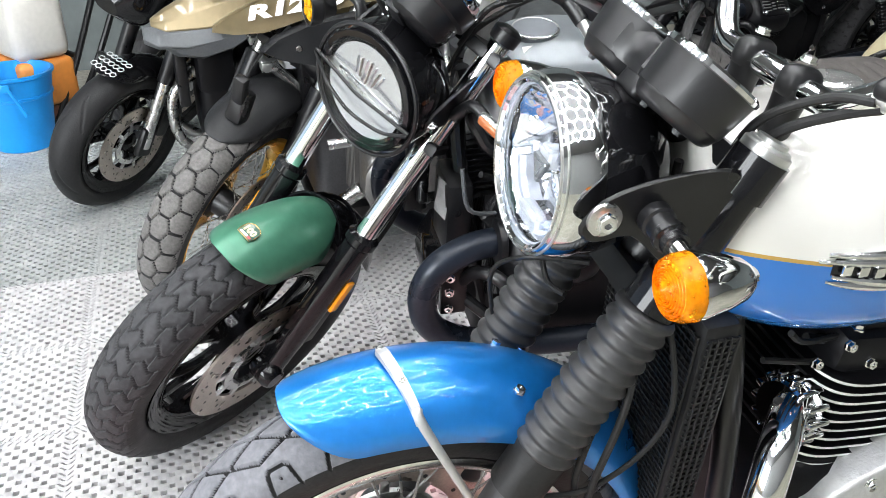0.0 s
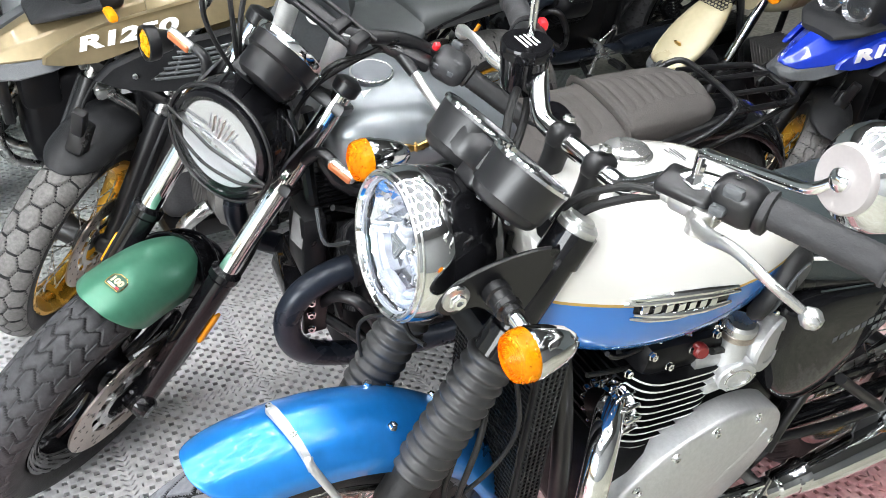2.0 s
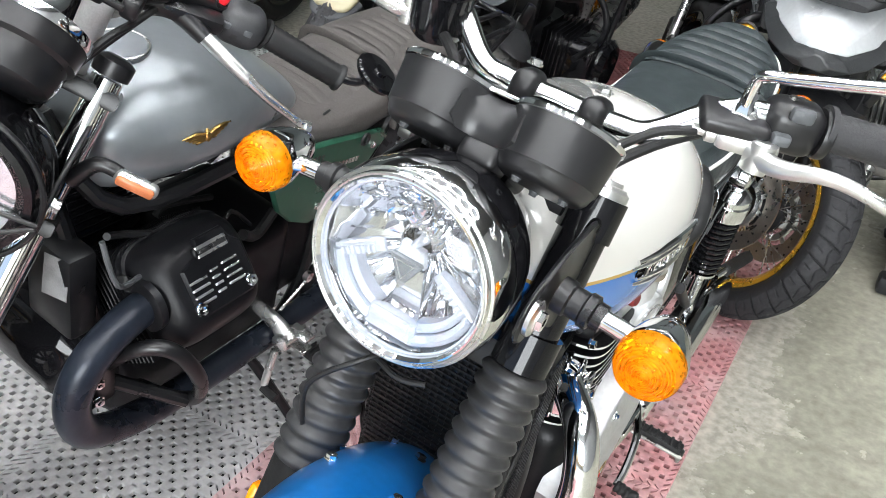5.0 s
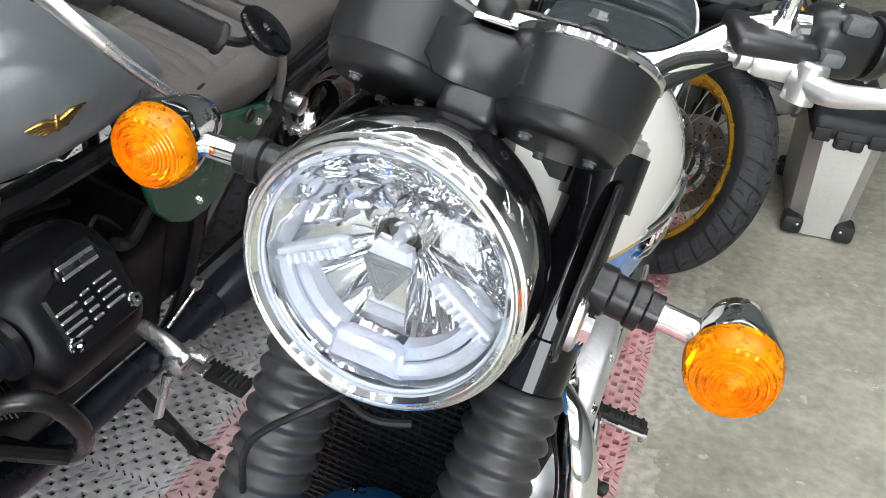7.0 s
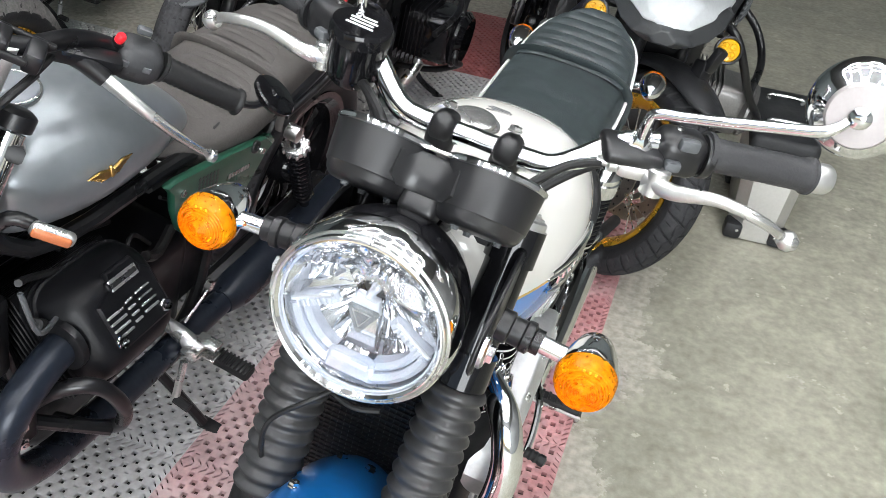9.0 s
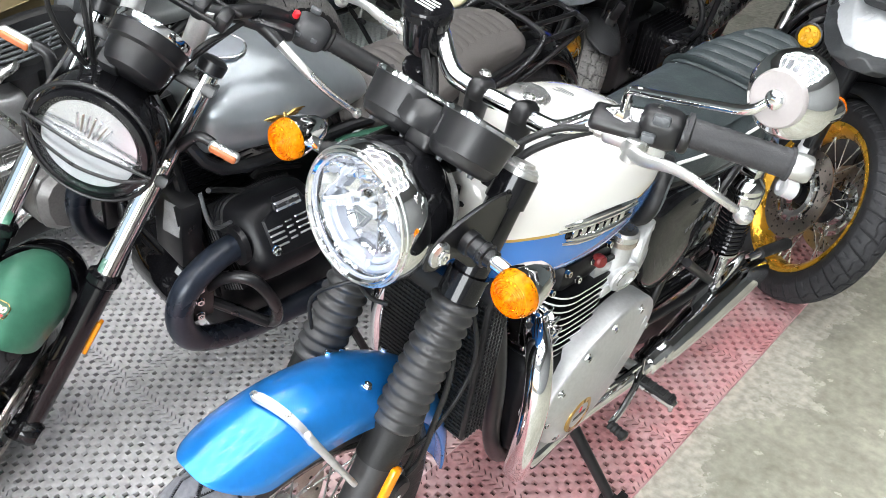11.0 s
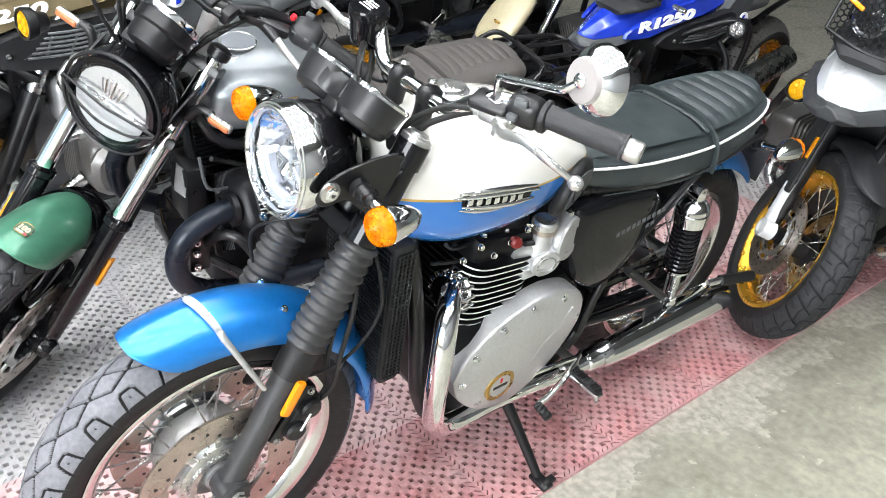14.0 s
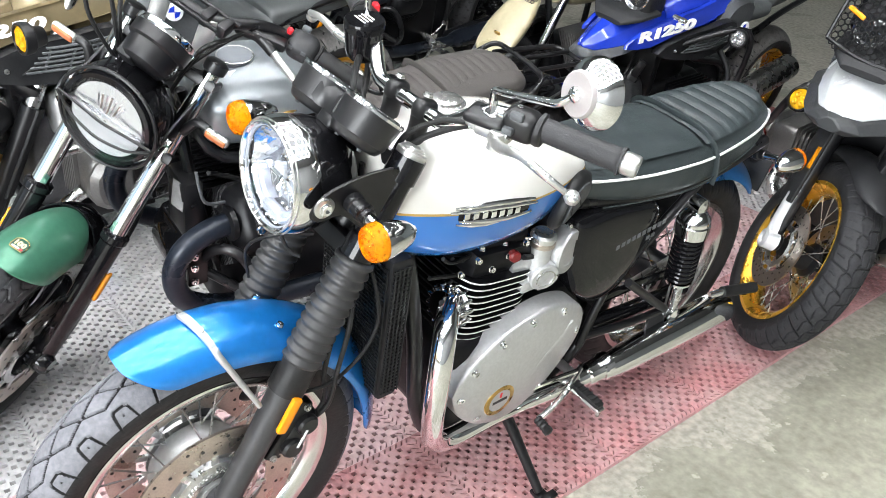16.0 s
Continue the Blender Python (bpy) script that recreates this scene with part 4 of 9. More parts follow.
def seat_ribs(bm, y0, y1, n, w, z, crown, power, m=I4, depth=0.004, sag=0.0):
    """A ribbed cushion top: n padded rolls across the seat."""
    rows = []
    steps = n * 6
    for i in range(steps + 1):
        f = i / steps
        y = y0 + (y1 - y0) * f
        bulge = depth * abs(math.sin(math.pi * f * n)) ** 0.5
        row = []
        for j in range(21):
            v = -1 + 2 * j / 20
            row.append((w(f) * v, y, z(f) + crown * (1 - abs(v) ** power) + bulge * (1 - abs(v) ** 6)))
        rows.append(row)
    return grid(bm, rows, False, False, False, m)


def side_plate_at(bm, outline, thick, bev, n):
    """A plate standing lengthwise, its outline given along the length and up."""
    return plate(bm, outline, thick, Matrix(((0, 0, 1, 0), (1, 0, 0, 0), (0, 1, 0, 0), (0, 0, 0, 1))), bev, n)


def build_roadster():
    bike = thing("motorcycle", "blue and white classic roadster motorcycle on its side stand", "motorcycle", Matrix.Translation((-0.291, 0, 0)) @ Matrix.Rotation(radians(8.0), 4, "Y"), "parked motorcycles")
    P = bike
    # wheels
    fw = Matrix.Translation((0, -0.228, 0.338))
    spoke_wheel(P, fw, 0.322, 0.102, 0.236, TYREGREY, RIMST, tread_round, 0.075, 32, 0.06, 0.085, ALU, 0.155, 0.0595, 1500, 116, LEVER, 0.006)
    brake_disc(P, fw, 0.155, -0.0595)
    drum = lathe(B(), [(0.03, -0.052), (0.066, -0.050), (0.082, -0.044), (0.088, -0.034), (0.088, 0.004), (0.080, 0.014), (0.05, 0.022), (0.03, 0.03)], 48, AX)
    placed(part("hub_shell", drum, ALU, P, "broad pale alloy hub shell"), fw)
    tone = lathe(B(), [(0.05, 0.066), (0.062, 0.066), (0.062, 0.069), (0.05, 0.069), (0.05, 0.066)], 60, AX, False)
    for k in range(48):
        rbox(tone, (0.0675, 0, 0.064), (0.003, 0.004, 0.006), 0, Matrix.Rotation(2 * math.pi * k / 48, 4, "X"))
    placed(part("sensor_ring", tone, STEEL, P), fw)
    rw = Matrix.Translation((0, 1.055, 0.330))
    spoke_wheel(P, rw, 0.318, 0.140, 0.222, TYREDK, RIMST, tread_round, 0.075, 32, 0.07, 0.10, BLACK, 0.12, -0.08, 420, 36, name="rear")
    # front mudguard with its alloy stay
    fend = solid(part("front_mudguard", fender(B(), -0.228, 0.338, 0.317, 0.076, 69, 189, 0.3, 64, taper=0.10), BLUE, P, "blue pearl front mudguard"), 0.004)
    def on_fender(a, v, up=0.0):
        r = 0.317 + 0.051 + up - 0.048 * v * v - 0.012 * abs(v) ** 8
        return Vector((0.074 * v, -0.228 - r * math.cos(radians(a)), 0.338 + r * math.sin(radians(a))))
    st, rows = B(), []
    for k in range(19):
        f = k / 18
        p = on_fender(88.0 + 4.2 * f ** 1.6, -0.34 + 1.22 * f, 0.003)
        w = (0.0088 - 0.0030 * f) * min(1.0, 0.35 + 5 * f)
        n = (p - Vector((0, -0.228, 0.338))).normalized()
        n = (n + Vector((1.1 * p.x / 0.074, 0, 0))).normalized()
        along = Vector((0, -n.z, n.y)).normalized()
        rows.append([p - along * w, p - along * w * 0.8 + n * 0.005, p + along * w * 0.8 + n * 0.005, p + along * w])
    grid(st, rows, False, True, True)
    tube(st, [on_fender(91.6, 0.76, 0.006), on_fender(92.6, 0.92, 0.008), Vector((0.094, -0.160, 0.556))], 0.006, 12, 4, radii=[0.0062, 0.0058, 0.0046])
    stay = part("mudguard_stay", st, ALU, fend, "cast alloy mudguard stay")
    for f in (0.05, 0.62):
        p = on_fender(88.0 + 4.2 * f ** 1.6, -0.34 + 1.22 * f, 0.008)
        part("bolt", bolt(B(), p, p - Vector((0, -0.228, 0.338)) + Vector((3 * p.x, 0, 0)), 0.0042, 0.003), STEEL, stay)
    for a, v in [(124, 0.72), (120, -0.72), (128, 0.25), (128, -0.25), (112, 0.55), (112, -0.55)]:
        p = on_fender(a, v)
        part("bolt", bolt(B(), p, p - Vector((p.x * 0.2, -0.228, 0.338)), 0.006, 0.006), CHROME, fend)

    # fork
    for s in (1, -1):
        l = 0.084 * s
        low = B()
        d = fork_line(0.9, l) - fork_line(0.3, l)
        tube(low, [fork_line(0.318, l), fork_line(0.45, l), fork_line(0.56, l)], 0.027, 20, 3, radii=[0.0235, 0.0245, 0.0285])
        lathe(low, [(0.022, -0.04), (0.03, -0.034), (0.03, 0.026), (0.024, 0.032)], 22, frm((l, -0.222, 0.334), (1, 0, 0)))
        leg = part("fork_leg", low, FORKGREY, P, "satin dark grey lower fork leg")
        part("axle_bolt", bolt(B(), (l + s * 0.03, -0.222, 0.334), (s, 0, 0), 0.011, 0.012), STEEL, leg)
        tb = B()
        tube(tb, [fork_line(0.56, l), fork_line(0.615, l)], 0.033, 24)
        part("bellows_clamp", tb, RUBBER, leg)
        part("fork_bellows", bellows(B(), fork_line(0.612, l), fork_line(0.80, l), 0.0370, 0.0350), BELLOWS, leg, "ribbed black rubber fork bellows", 60)
        part("fork_shroud", tube(B(), [fork_line(0.795, l), fork_line(0.86, l), fork_line(0.955, l)], 0.0250, 28), GLOSS, leg)
        cap = B()
        tube(cap, [fork_line(0.928, l), fork_line(0.965, l)], 0.0285, 28)
        part("yoke_clamp", cap, GLOSS, leg, "gloss black yoke clamp")
        part("yoke_clamp", tube(B(), [fork_line(0.800, l), fork_line(0.835, l)], 0.0300, 28), GLOSS, leg)
        part("fork_cap", lathe(B(), [(0.0255, 0), (0.0255, 0.008), (0.022, 0.010), (0.0215, 0.012), (0.0165, 0.0125), (0.016, 0.0165), (0.004, 0.017)], 24, frm(fork_line(0.965, l), d)), LEVER, leg)
        # headlamp ear with bolt
        ear = plate(B(), [(-0.083, 0.922), (-0.06, 0.948), (-0.01, 0.962), (0.045, 0.965), (0.078, 0.955), (0.064, 0.915), (0.045, 0.885), (0.025, 0.862), (0.005, 0.872), (-0.03, 0.905), (-0.07, 0.904)], 0.006,
                    Matrix.Translation((s * 0.0985, 0, 0)) @ Matrix(((0, 0, 1, 0), (1, 0, 0, 0), (0, 1, 0, 0), (0, 0, 0, 1))), 0.003, 3)
        e = part("headlamp_bracket", ear, BLACK, P, "black headlamp bracket")
        bb = lathe(B(), [(0.017, 0), (0.017, 0.004), (0.014, 0.006), (0.004, 0.006)], 24, frm((s * 0.1015, -0.061, 0.929), (s, 0, 0)))
        part("washer", bb, STEEL, e)
        part("bolt", bolt(B(), (s * 0.1065, -0.061, 0.929), (s, 0, 0), 0.009, 0.007), CHROME, e)
        indicator(P, (s * 0.203 - 0.002, -0.036, 0.921), (0, -1, 0.03), 0.0285, (s * 0.105, -0.012, 0.927))
        rb = rbox(B(), (0, 0, 0), (0.012, 0.02, 0.075), 0.006, Matrix.Translation((s * 0.121, -0.12, 0.535)) @ Matrix.Rotation(radians(-27), 4, "X"))
        part("side_reflector", rb, AMBER, leg, "amber side reflector")
        # caliper
        cmx = Matrix.Translation((s * 0.076, -0.085, 0.445)) @ Matrix.Rotation(radians(-35), 4, "X")
        cb = rbox(B(), (0, 0, 0), (0.05, 0.046, 0.105), 0.018, cmx, 4)
        for dz in (-0.026, 0.026):
            lathe(cb, [(0.021, -0.012), (0.021, 0.004), (0.017, 0.009), (0.004, 0.0095)], 24, cmx @ frm((s * 0.025, 0, dz), (s, 0, 0)))
        rbox(cb, (s * 0.004, -0.02, 0.0), (0.03, 0.03, 0.135), 0.008, cmx, 2)
        cal = part("brake_caliper", cb, BLACK, P, "black two-piston brake caliper")
        for dz in (-0.058, 0.058):
            part("bolt", bolt(B(), cmx @ Vector((s * 0.019, -0.02, dz)), (s, 0, 0), 0.006, 0.006), STEEL, cal)
        part("bleed_nipple", lathe(B(), [(0.004, 0), (0.006, 0.003), (0.006, 0.008), (0.003, 0.010), (0.003, 0.018)], 10, cmx @ frm((s * 0.012, 0.018, 0.045), (0, 0.6, 0.8))), STEEL, cal)
        if s > 0:
            bars(cal, "lettering", cmx @ Vector((0.0352, 0, 0)), cmx.to_3x3() @ Vector((0, 0.1, -1)), cmx.to_3x3() @ Vector((0, 1, 0.1)), [(-0.02, -0.003, 0.04, 0.006)], INK_W)
    # yokes and stem
    yb = B()
    for h, t in ((0.80, 0.03), (0.945, 0.024)):
        plate(yb, [(-0.086, -0.014), (-0.086, 0.016), (-0.03, 0.042), (0.03, 0.042), (0.086, 0.016), (0.086, -0.014), (0.03, -0.012), (-0.03, -0.012)], t, frm(fork_line(h, 0), (0, 0.466, 0.885), (1, 0, 0)), 0.004)
    tube(yb, [fork_line(0.78, 0) + Vector((0, 0.03, 0)), fork_line(0.95, 0) + Vector((0, 0.03, 0))], 0.024, 18)
    part("fork_yoke", yb, BLACK, P)
    # headlamp
    round_lamp(P, (-0.014, -0.083, 0.925), (-0.02, -1, 0.10), 0.090)

    # twin gauges
    ax = Vector((0, 0.62, 0.785)).normalized()
    for s in (1, -1):
        c = Vector((s * 0.058 - 0.008, 0.052, 1.036))
        m = frm(c, ax)
        g = part("gauge", lathe(B(), [(0.004, -0.055), (0.031, -0.055), (0.036, -0.0545), (0.0405, -0.0525), (0.0438, -0.048), (0.0458, -0.042), (0.0468, -0.0405), (0.0478, -0.0395), (0.0505, -0.010), (0.0515, 0.003)], 72, m), CANBLACK, P, "black gauge can with chrome bezel", 38)
        part("bezel", lathe(B(), [(0.0515, 0.001), (0.0532, 0.002), (0.0532, 0.006), (0.0505, 0.0085), (0.047, 0.008), (0.047, 0.004), (0.0515, 0.001)], 48, m, False), CHROME, g)
        part("dial", lathe(B(), [(0.046, 0.004), (0.02, 0.005), (0.002, 0.005)], 36, m), PLASTIC, g)
        for k in range(3):
            a = radians(120 * k + 200)
            sc = bolt(B(), m @ Vector((0.026 * math.cos(a), 0.026 * math.sin(a), -0.0552)), -ax, 0.0038, 0.004)
            part("screw", sc, GREYPL, g)
    br = B()
    waist = [(-0.034, 0.040), (-0.015, 0.030), (0.015, 0.030), (0.034, 0.040), (0.034, -0.040), (0.015, -0.030), (-0.015, -0.030), (-0.034, -0.040)]
    gx = frm(Vector((-0.008, 0.052, 1.036)) - ax * 0.021, ax, (1, 0, 0))
    plate(br, waist, 0.040, gx, 0.008, 3)
    rbox(br, (0, 0, -0.026), (0.04, 0.045, 0.03), 0.008, gx, 3)
    tp = plate(B(), waist, 0.004, gx @ Matrix.Translation((0, 0, 0.0245)), 0.0015, 3)
    part("bridge_trim", tp, CHROME, P, "chrome trim on the gauge bridge")
    part("gauge_bridge", br, CANBLACK, P, "dark plastic bridge between the gauges")
    part("gauge_mount", tube(B(), [(0, 0.05, 0.985), (0, 0.07, 0.955)], 0.02, 12), BLACK, P)

    # handlebar
    bar = B()
    half = [(0, 0.163, 1.008), (0.06, 0.163, 1.008), (0.095, 0.166, 1.014), (0.14, 0.186, 1.048), (0.175, 0.20, 1.060), (0.24, 0.226, 1.061), (0.35, 0.276, 1.054)]
    tube(bar, [(-x, y, z) for x, y, z in half[::-1]] + half[1:], 0.0135, 20, 6)
    hb = part("handlebar", bar, CHROME, P, "chrome tubular handlebar")
    for s in (1, -1):
        cl = B()
        tube(cl, [(s * 0.038, 0.145, 0.945), (s * 0.038, 0.155, 0.985), (s * 0.038, 0.160, 1.008)], 0.017, 20, 4, radii=[0.0165, 0.0165, 0.019])
        rbox(cl, (0, 0, 0), (0.030, 0.044, 0.036), 0.013, Matrix.Translation((s * 0.038, 0.163, 1.011)) @ Matrix.Rotation(radians(-14), 4, "X"), 4)
        c = part("bar_clamp", cl, CANBLACK, hb, "black handlebar clamp", 60)
        part("bolt", bolt(B(), (s * 0.038, 0.167, 1.033), (0, 0.25, 1), 0.007, 0.006), STEEL, hb)
        e0, e1 = Vector((s * 0.232, 0.223, 1.061)), Vector((s * 0.352, 0.277, 1.054))
        L = (e1 - e0).length
        gp = [(0.0235, 0), (0.0235, 0.006), (0.0185, 0.008)]
        for k in range(16):
            gp += [(0.0182, 0.012 + k * (L - 0.02) / 16), (0.0188, 0.0145 + k * (L - 0.02) / 16)]
        gp += [(0.019, L - 0.006), (0.0215, L - 0.004), (0.0215, L)]
        part("grip", lathe(B(), gp, 24, frm(e0, e1 - e0)), GRIPGREY, hb, "grey-black rubber grip", 50)
        part("bar_end", lathe(B(), [(0.0165, 0), (0.0175, 0.003), (0.0175, 0.02), (0.0155, 0.024), (0.007, 0.024), (0.005, 0.018)], 22, frm(e1, e1 - e0)), LEVER, hb, "bright bar end weight")
        sm_ = frm((s * 0.206, 0.212, 1.057), (s, 0.43, -0.03), (0, 0, 1))
        sw = B()
        rbox(sw, (0.0, 0, 0.0), (0.050, 0.046, 0.058), 0.017, sm_, 5)
        lathe(sw, [(0.0235, 0.026), (0.0245, 0.030), (0.0235, 0.036), (0.019, 0.038)], 28, sm_)
        swt = part("switch_box", sw, CANBLACK, hb, "black handlebar switch box", 60)
        part("screw", bolt(B(), sm_ @ Vector((0.0255, 0.0, -0.008)), sm_.to_3x3() @ Vector((1, 0, 0)), 0.0035, 0.003), STEEL, swt)
        part("switch", rbox(B(), (0, 0, 0), (0.022, 0.012, 0.014), 0.004, Matrix.Translation((s * 0.214, 0.236 if s < 0 else 0.19, 1.078)) @ Matrix.Rotation(radians(22 * s), 4, "Z")), RED if s < 0 else GREYPL, swt, "red stop switch" if s < 0 else "grey switch rocker")
        part("switch", rbox(B(), (0, 0, 0), (0.018, 0.016, 0.012), 0.004, Matrix.Translation((s * 0.205, 0.186, 1.052)) @ Matrix.Rotation(radians(22 * s), 4, "Z")), GREYPL, swt, "grey switch rocker")
        # lever with perch
        pv = Vector((s * 0.195, 0.176, 1.034))
        per = B()
        rbox(per, (0, 0, 0), (0.06, 0.034, 0.022), 0.007, Matrix.Translation((s * 0.178, 0.186, 1.038)) @ Matrix.Rotation(radians(18 * s), 4, "Z"))
        tube(per, [(s * 0.165, 0.185, 1.048), (s * 0.165, 0.20, 1.058)], 0.018, 14)
        perch = part("lever_perch", per, LEVER if s > 0 else BLACK, hb)
        lv = tube(B(), [pv + Vector((-s * 0.01, 0, 0)), pv + Vector((s * 0.02, -0.012, 0)), (s * 0.262, 0.158, 1.047), (s * 0.312, 0.162, 1.040), (s * 0.343, 0.187, 1.018)], 0.009, 14, 6, radii=[0.012, 0.0095, 0.007, 0.0062, 0.0052], flat=0.75)
        lathe(lv, [(0.002, -0.0115), (0.007, -0.010), (0.0115, -0.003), (0.0115, 0.003), (0.007, 0.010), (0.002, 0.0115)], 18, frm((s * 0.347, 0.189, 1.016), (s, 0.2, -0.2)))
        part("lever", lv, LEVER, hb, "bright alloy hand lever with ball end")
        part("pivot", lathe(B(), [(0.0125, -0.016), (0.0125, 0.012), (0.010, 0.0145), (0.002, 0.015)], 24, frm(pv, (0, 0.1, 1))), LEVER, hb)
        part("adjuster", lathe(B(), [(0.006, 0), (0.009, 0.004), (0.009, 0.012), (0.005, 0.014), (0.005, 0.026)], 14, frm((s * 0.155, 0.172, 1.038), (-s, -0.25, 0))), LEVER, hb)
    # mirror
    mr = tube(B(), [(0.165, 0.186, 1.058), (0.165, 0.183, 1.092), (0.172, 0.181, 1.103), (0.20, 0.176, 1.112), (0.28, 0.158, 1.142), (0.318, 0.150, 1.158), (0.334, 0.156, 1.175)], 0.0058, 12, 6)
    lathe(mr, [(0.011, -0.004), (0.011, 0.006), (0.007, 0.012), (0.007, 0.026)], 6, frm((0.165, 0.186, 1.058), (0, 0, 1)))
    arm = part("mirror_arm", mr, CHROME, hb, "chrome mirror arm")
    mm = frm((0.340, 0.163, 1.178), (0.12, 0.98, -0.1))
    part("mirror_shell", lathe(B(), [(0.002, -0.006), (0.012, -0.006), (0.028, -0.004), (0.031, 0.0), (0.040, 0.006), (0.0475, 0.018), (0.049, 0.028), (0.046, 0.032), (0.046, 0.029)], 56, mm), CHROME, hb, "round chrome mirror shell")
    part("mirror_cap", lathe(B(), [(0.0315, -0.0015), (0.031, -0.006), (0.029, -0.0085), (0.002, -0.0095)], 48, mm), MATTCAP, hb, "matt silver cap on the mirror back")
    part("mirror_glass", lathe(B(), [(0.046, 0.0295), (0.002, 0.030)], 40, mm), CHROME, hb)
    part("mirror_bolt", lathe(B(), [(0.011, -0.009), (0.0105, -0.013), (0.007, -0.0165), (0.002, -0.0175)], 24, mm), CHROME, hb)
    mr = tube(B(), [(-0.165, 0.186, 1.05), (-0.165, 0.183, 1.10), (-0.166, 0.18, 1.16), (-0.175, 0.175, 1.20), (-0.23, 0.165, 1.235), (-0.31, 0.155, 1.25)], 0.0058, 12, 6)
    lathe(mr, [(0.012, -0.004), (0.012, 0.01), (0.008, 0.016), (0.008, 0.03)], 6, frm((-0.165, 0.186, 1.05), (0, 0, 1)))
    part("mirror_arm", mr, CHROME, hb, "chrome mirror arm")
    mm = frm((-0.33, 0.165, 1.255), (-0.12, 0.98, -0.1))
    part("mirror_shell", lathe(B(), [(0.002, -0.006), (0.012, -0.006), (0.028, -0.004), (0.031, 0.0), (0.040, 0.006), (0.0475, 0.018), (0.049, 0.028), (0.046, 0.032), (0.002, 0.030)], 48, mm), CHROME, hb, "round chrome mirror shell")
    # brake fluid cup
    rm = frm((-0.159, 0.175, 1.02), (0.05, -0.05, 1))
    cup = part("fluid_reservoir", lathe(B(), [(0.024, -0.004), (0.0295, 0.002), (0.031, 0.012), (0.0335, 0.049), (0.0355, 0.051), (0.0355, 0.064), (0.033, 0.068), (0.002, 0.068)], 40, rm), GLOSS, hb, "round black brake fluid reservoir")
    bars(cup, "lettering", rm @ Vector((0, 0, 0.0683)), rm.to_3x3() @ Vector((0.7, 0.7, 0)), rm.to_3x3() @ Vector((-0.7, 0.7, 0)), [(-0.016, 0.008, 0.032, 0.0035), (-0.014, 0.001, 0.028, 0.0035), (-0.016, -0.006, 0.032, 0.0035), (-0.012, -0.013, 0.024, 0.0035)], INK_W, 0.0008)
    # clutch plate and cables
    part("clutch_bracket", rbox(B(), (0, 0, 0), (0.066, 0.046, 0.018), 0.007, Matrix.Translation((0.160, 0.184, 1.053)) @ Matrix.Rotation(radians(22), 4, "Z") @ Matrix.Rotation(radians(7), 4, "X"), 3), CANBLACK, hb, "black clutch lever bracket")
    for pts, r in (([(0.135, 0.165, 1.036), (0.10, 0.142, 1.026), (0.062, 0.105, 0.985), (0.045, 0.085, 0.90)], 0.0048), ([(0.15, 0.192, 1.036), (0.105, 0.155, 1.010), (0.07, 0.118, 0.972), (0.05, 0.09, 0.89)], 0.0055),
                   ([(-0.15, 0.165, 1.03), (-0.10, 0.12, 1.02), (-0.06, 0.09, 0.97), (-0.05, 0.08, 0.88)], 0.006), ([(-0.18, 0.20, 1.05), (-0.12, 0.16, 1.0), (-0.07, 0.11, 0.95), (-0.05, 0.10, 0.88)], 0.006)):
        part("cable", tube(B(), pts, r, 10, 6), RUBBER, hb)
    for pts, r in (([(0.075, 0.02, 0.80), (0.10, -0.02, 0.70), (0.10, -0.04, 0.58), (0.09, -0.03, 0.50), (0.09, -0.06, 0.45)], 0.0045), ([(0.06, 0.03, 0.82), (0.11, 0.0, 0.70), (0.11, -0.02, 0.58), (0.10, -0.03, 0.49), (0.085, -0.07, 0.45)], 0.0045),
                   ([(0.0, -0.01, 0.80), (-0.04, -0.07, 0.79), (-0.085, -0.09, 0.74), (-0.09, -0.08, 0.66)], 0.003)):
        part("brake_hose", tube(B(), pts, r, 10, 6), RUBBER, P)
    part("brake_hose", tube(B(), [(0.086, -0.075, 0.50), (0.10, -0.094, 0.552), (0.106, -0.03, 0.553), (0.106, 0.03, 0.590), (0.106, 0.060, 0.650), (0.105, 0.053, 0.720), (0.09, 0.036, 0.80)], 0.0035, 10, 8), RUBBER, P)
    part("hose_guide", tube(B(), [(0.02, -0.045, 0.778), (-0.01, -0.052, 0.774), (-0.05, -0.045, 0.783)], 0.0035, 8), RUBBER, P)

    # tank
    tk = loft(B(), [(0.062, 0.035, 0.825, 0.925, 2.3, 2.3), (0.075, 0.075, 0.775, 0.950, 2.4, 2.3), (0.115, 0.104, 0.745, 0.964, 2.5, 2.2), (0.20, 0.136, 0.720, 0.972, 2.6, 2.2), (0.30, 0.150, 0.716, 0.967, 2.6, 2.2),
                     (0.40, 0.142, 0.724, 0.945, 2.5, 2.2), (0.48, 0.120, 0.752, 0.907, 2.4, 2.2), (0.54, 0.098, 0.765, 0.868, 2.3, 2.2), (0.565, 0.07, 0.785, 0.838, 2.2, 2.2)], 72, 6)
    tank = part("fuel_tank", tk, TANK2, P, "white over blue fuel tank with gold pinstripe", 60)
    cap = frm((-0.030, 0.268, 0.968), (-0.08, -0.01, 1))
    part("filler_cap", lathe(B(), [(0.036, -0.006), (0.036, 0.002), (0.033, 0.004), (0.031, 0.004), (0.030, 0.009), (0.026, 0.0115), (0.012, 0.0125), (0.002, 0.0125)], 44, cap), LEVER, tank, "chrome filler cap")
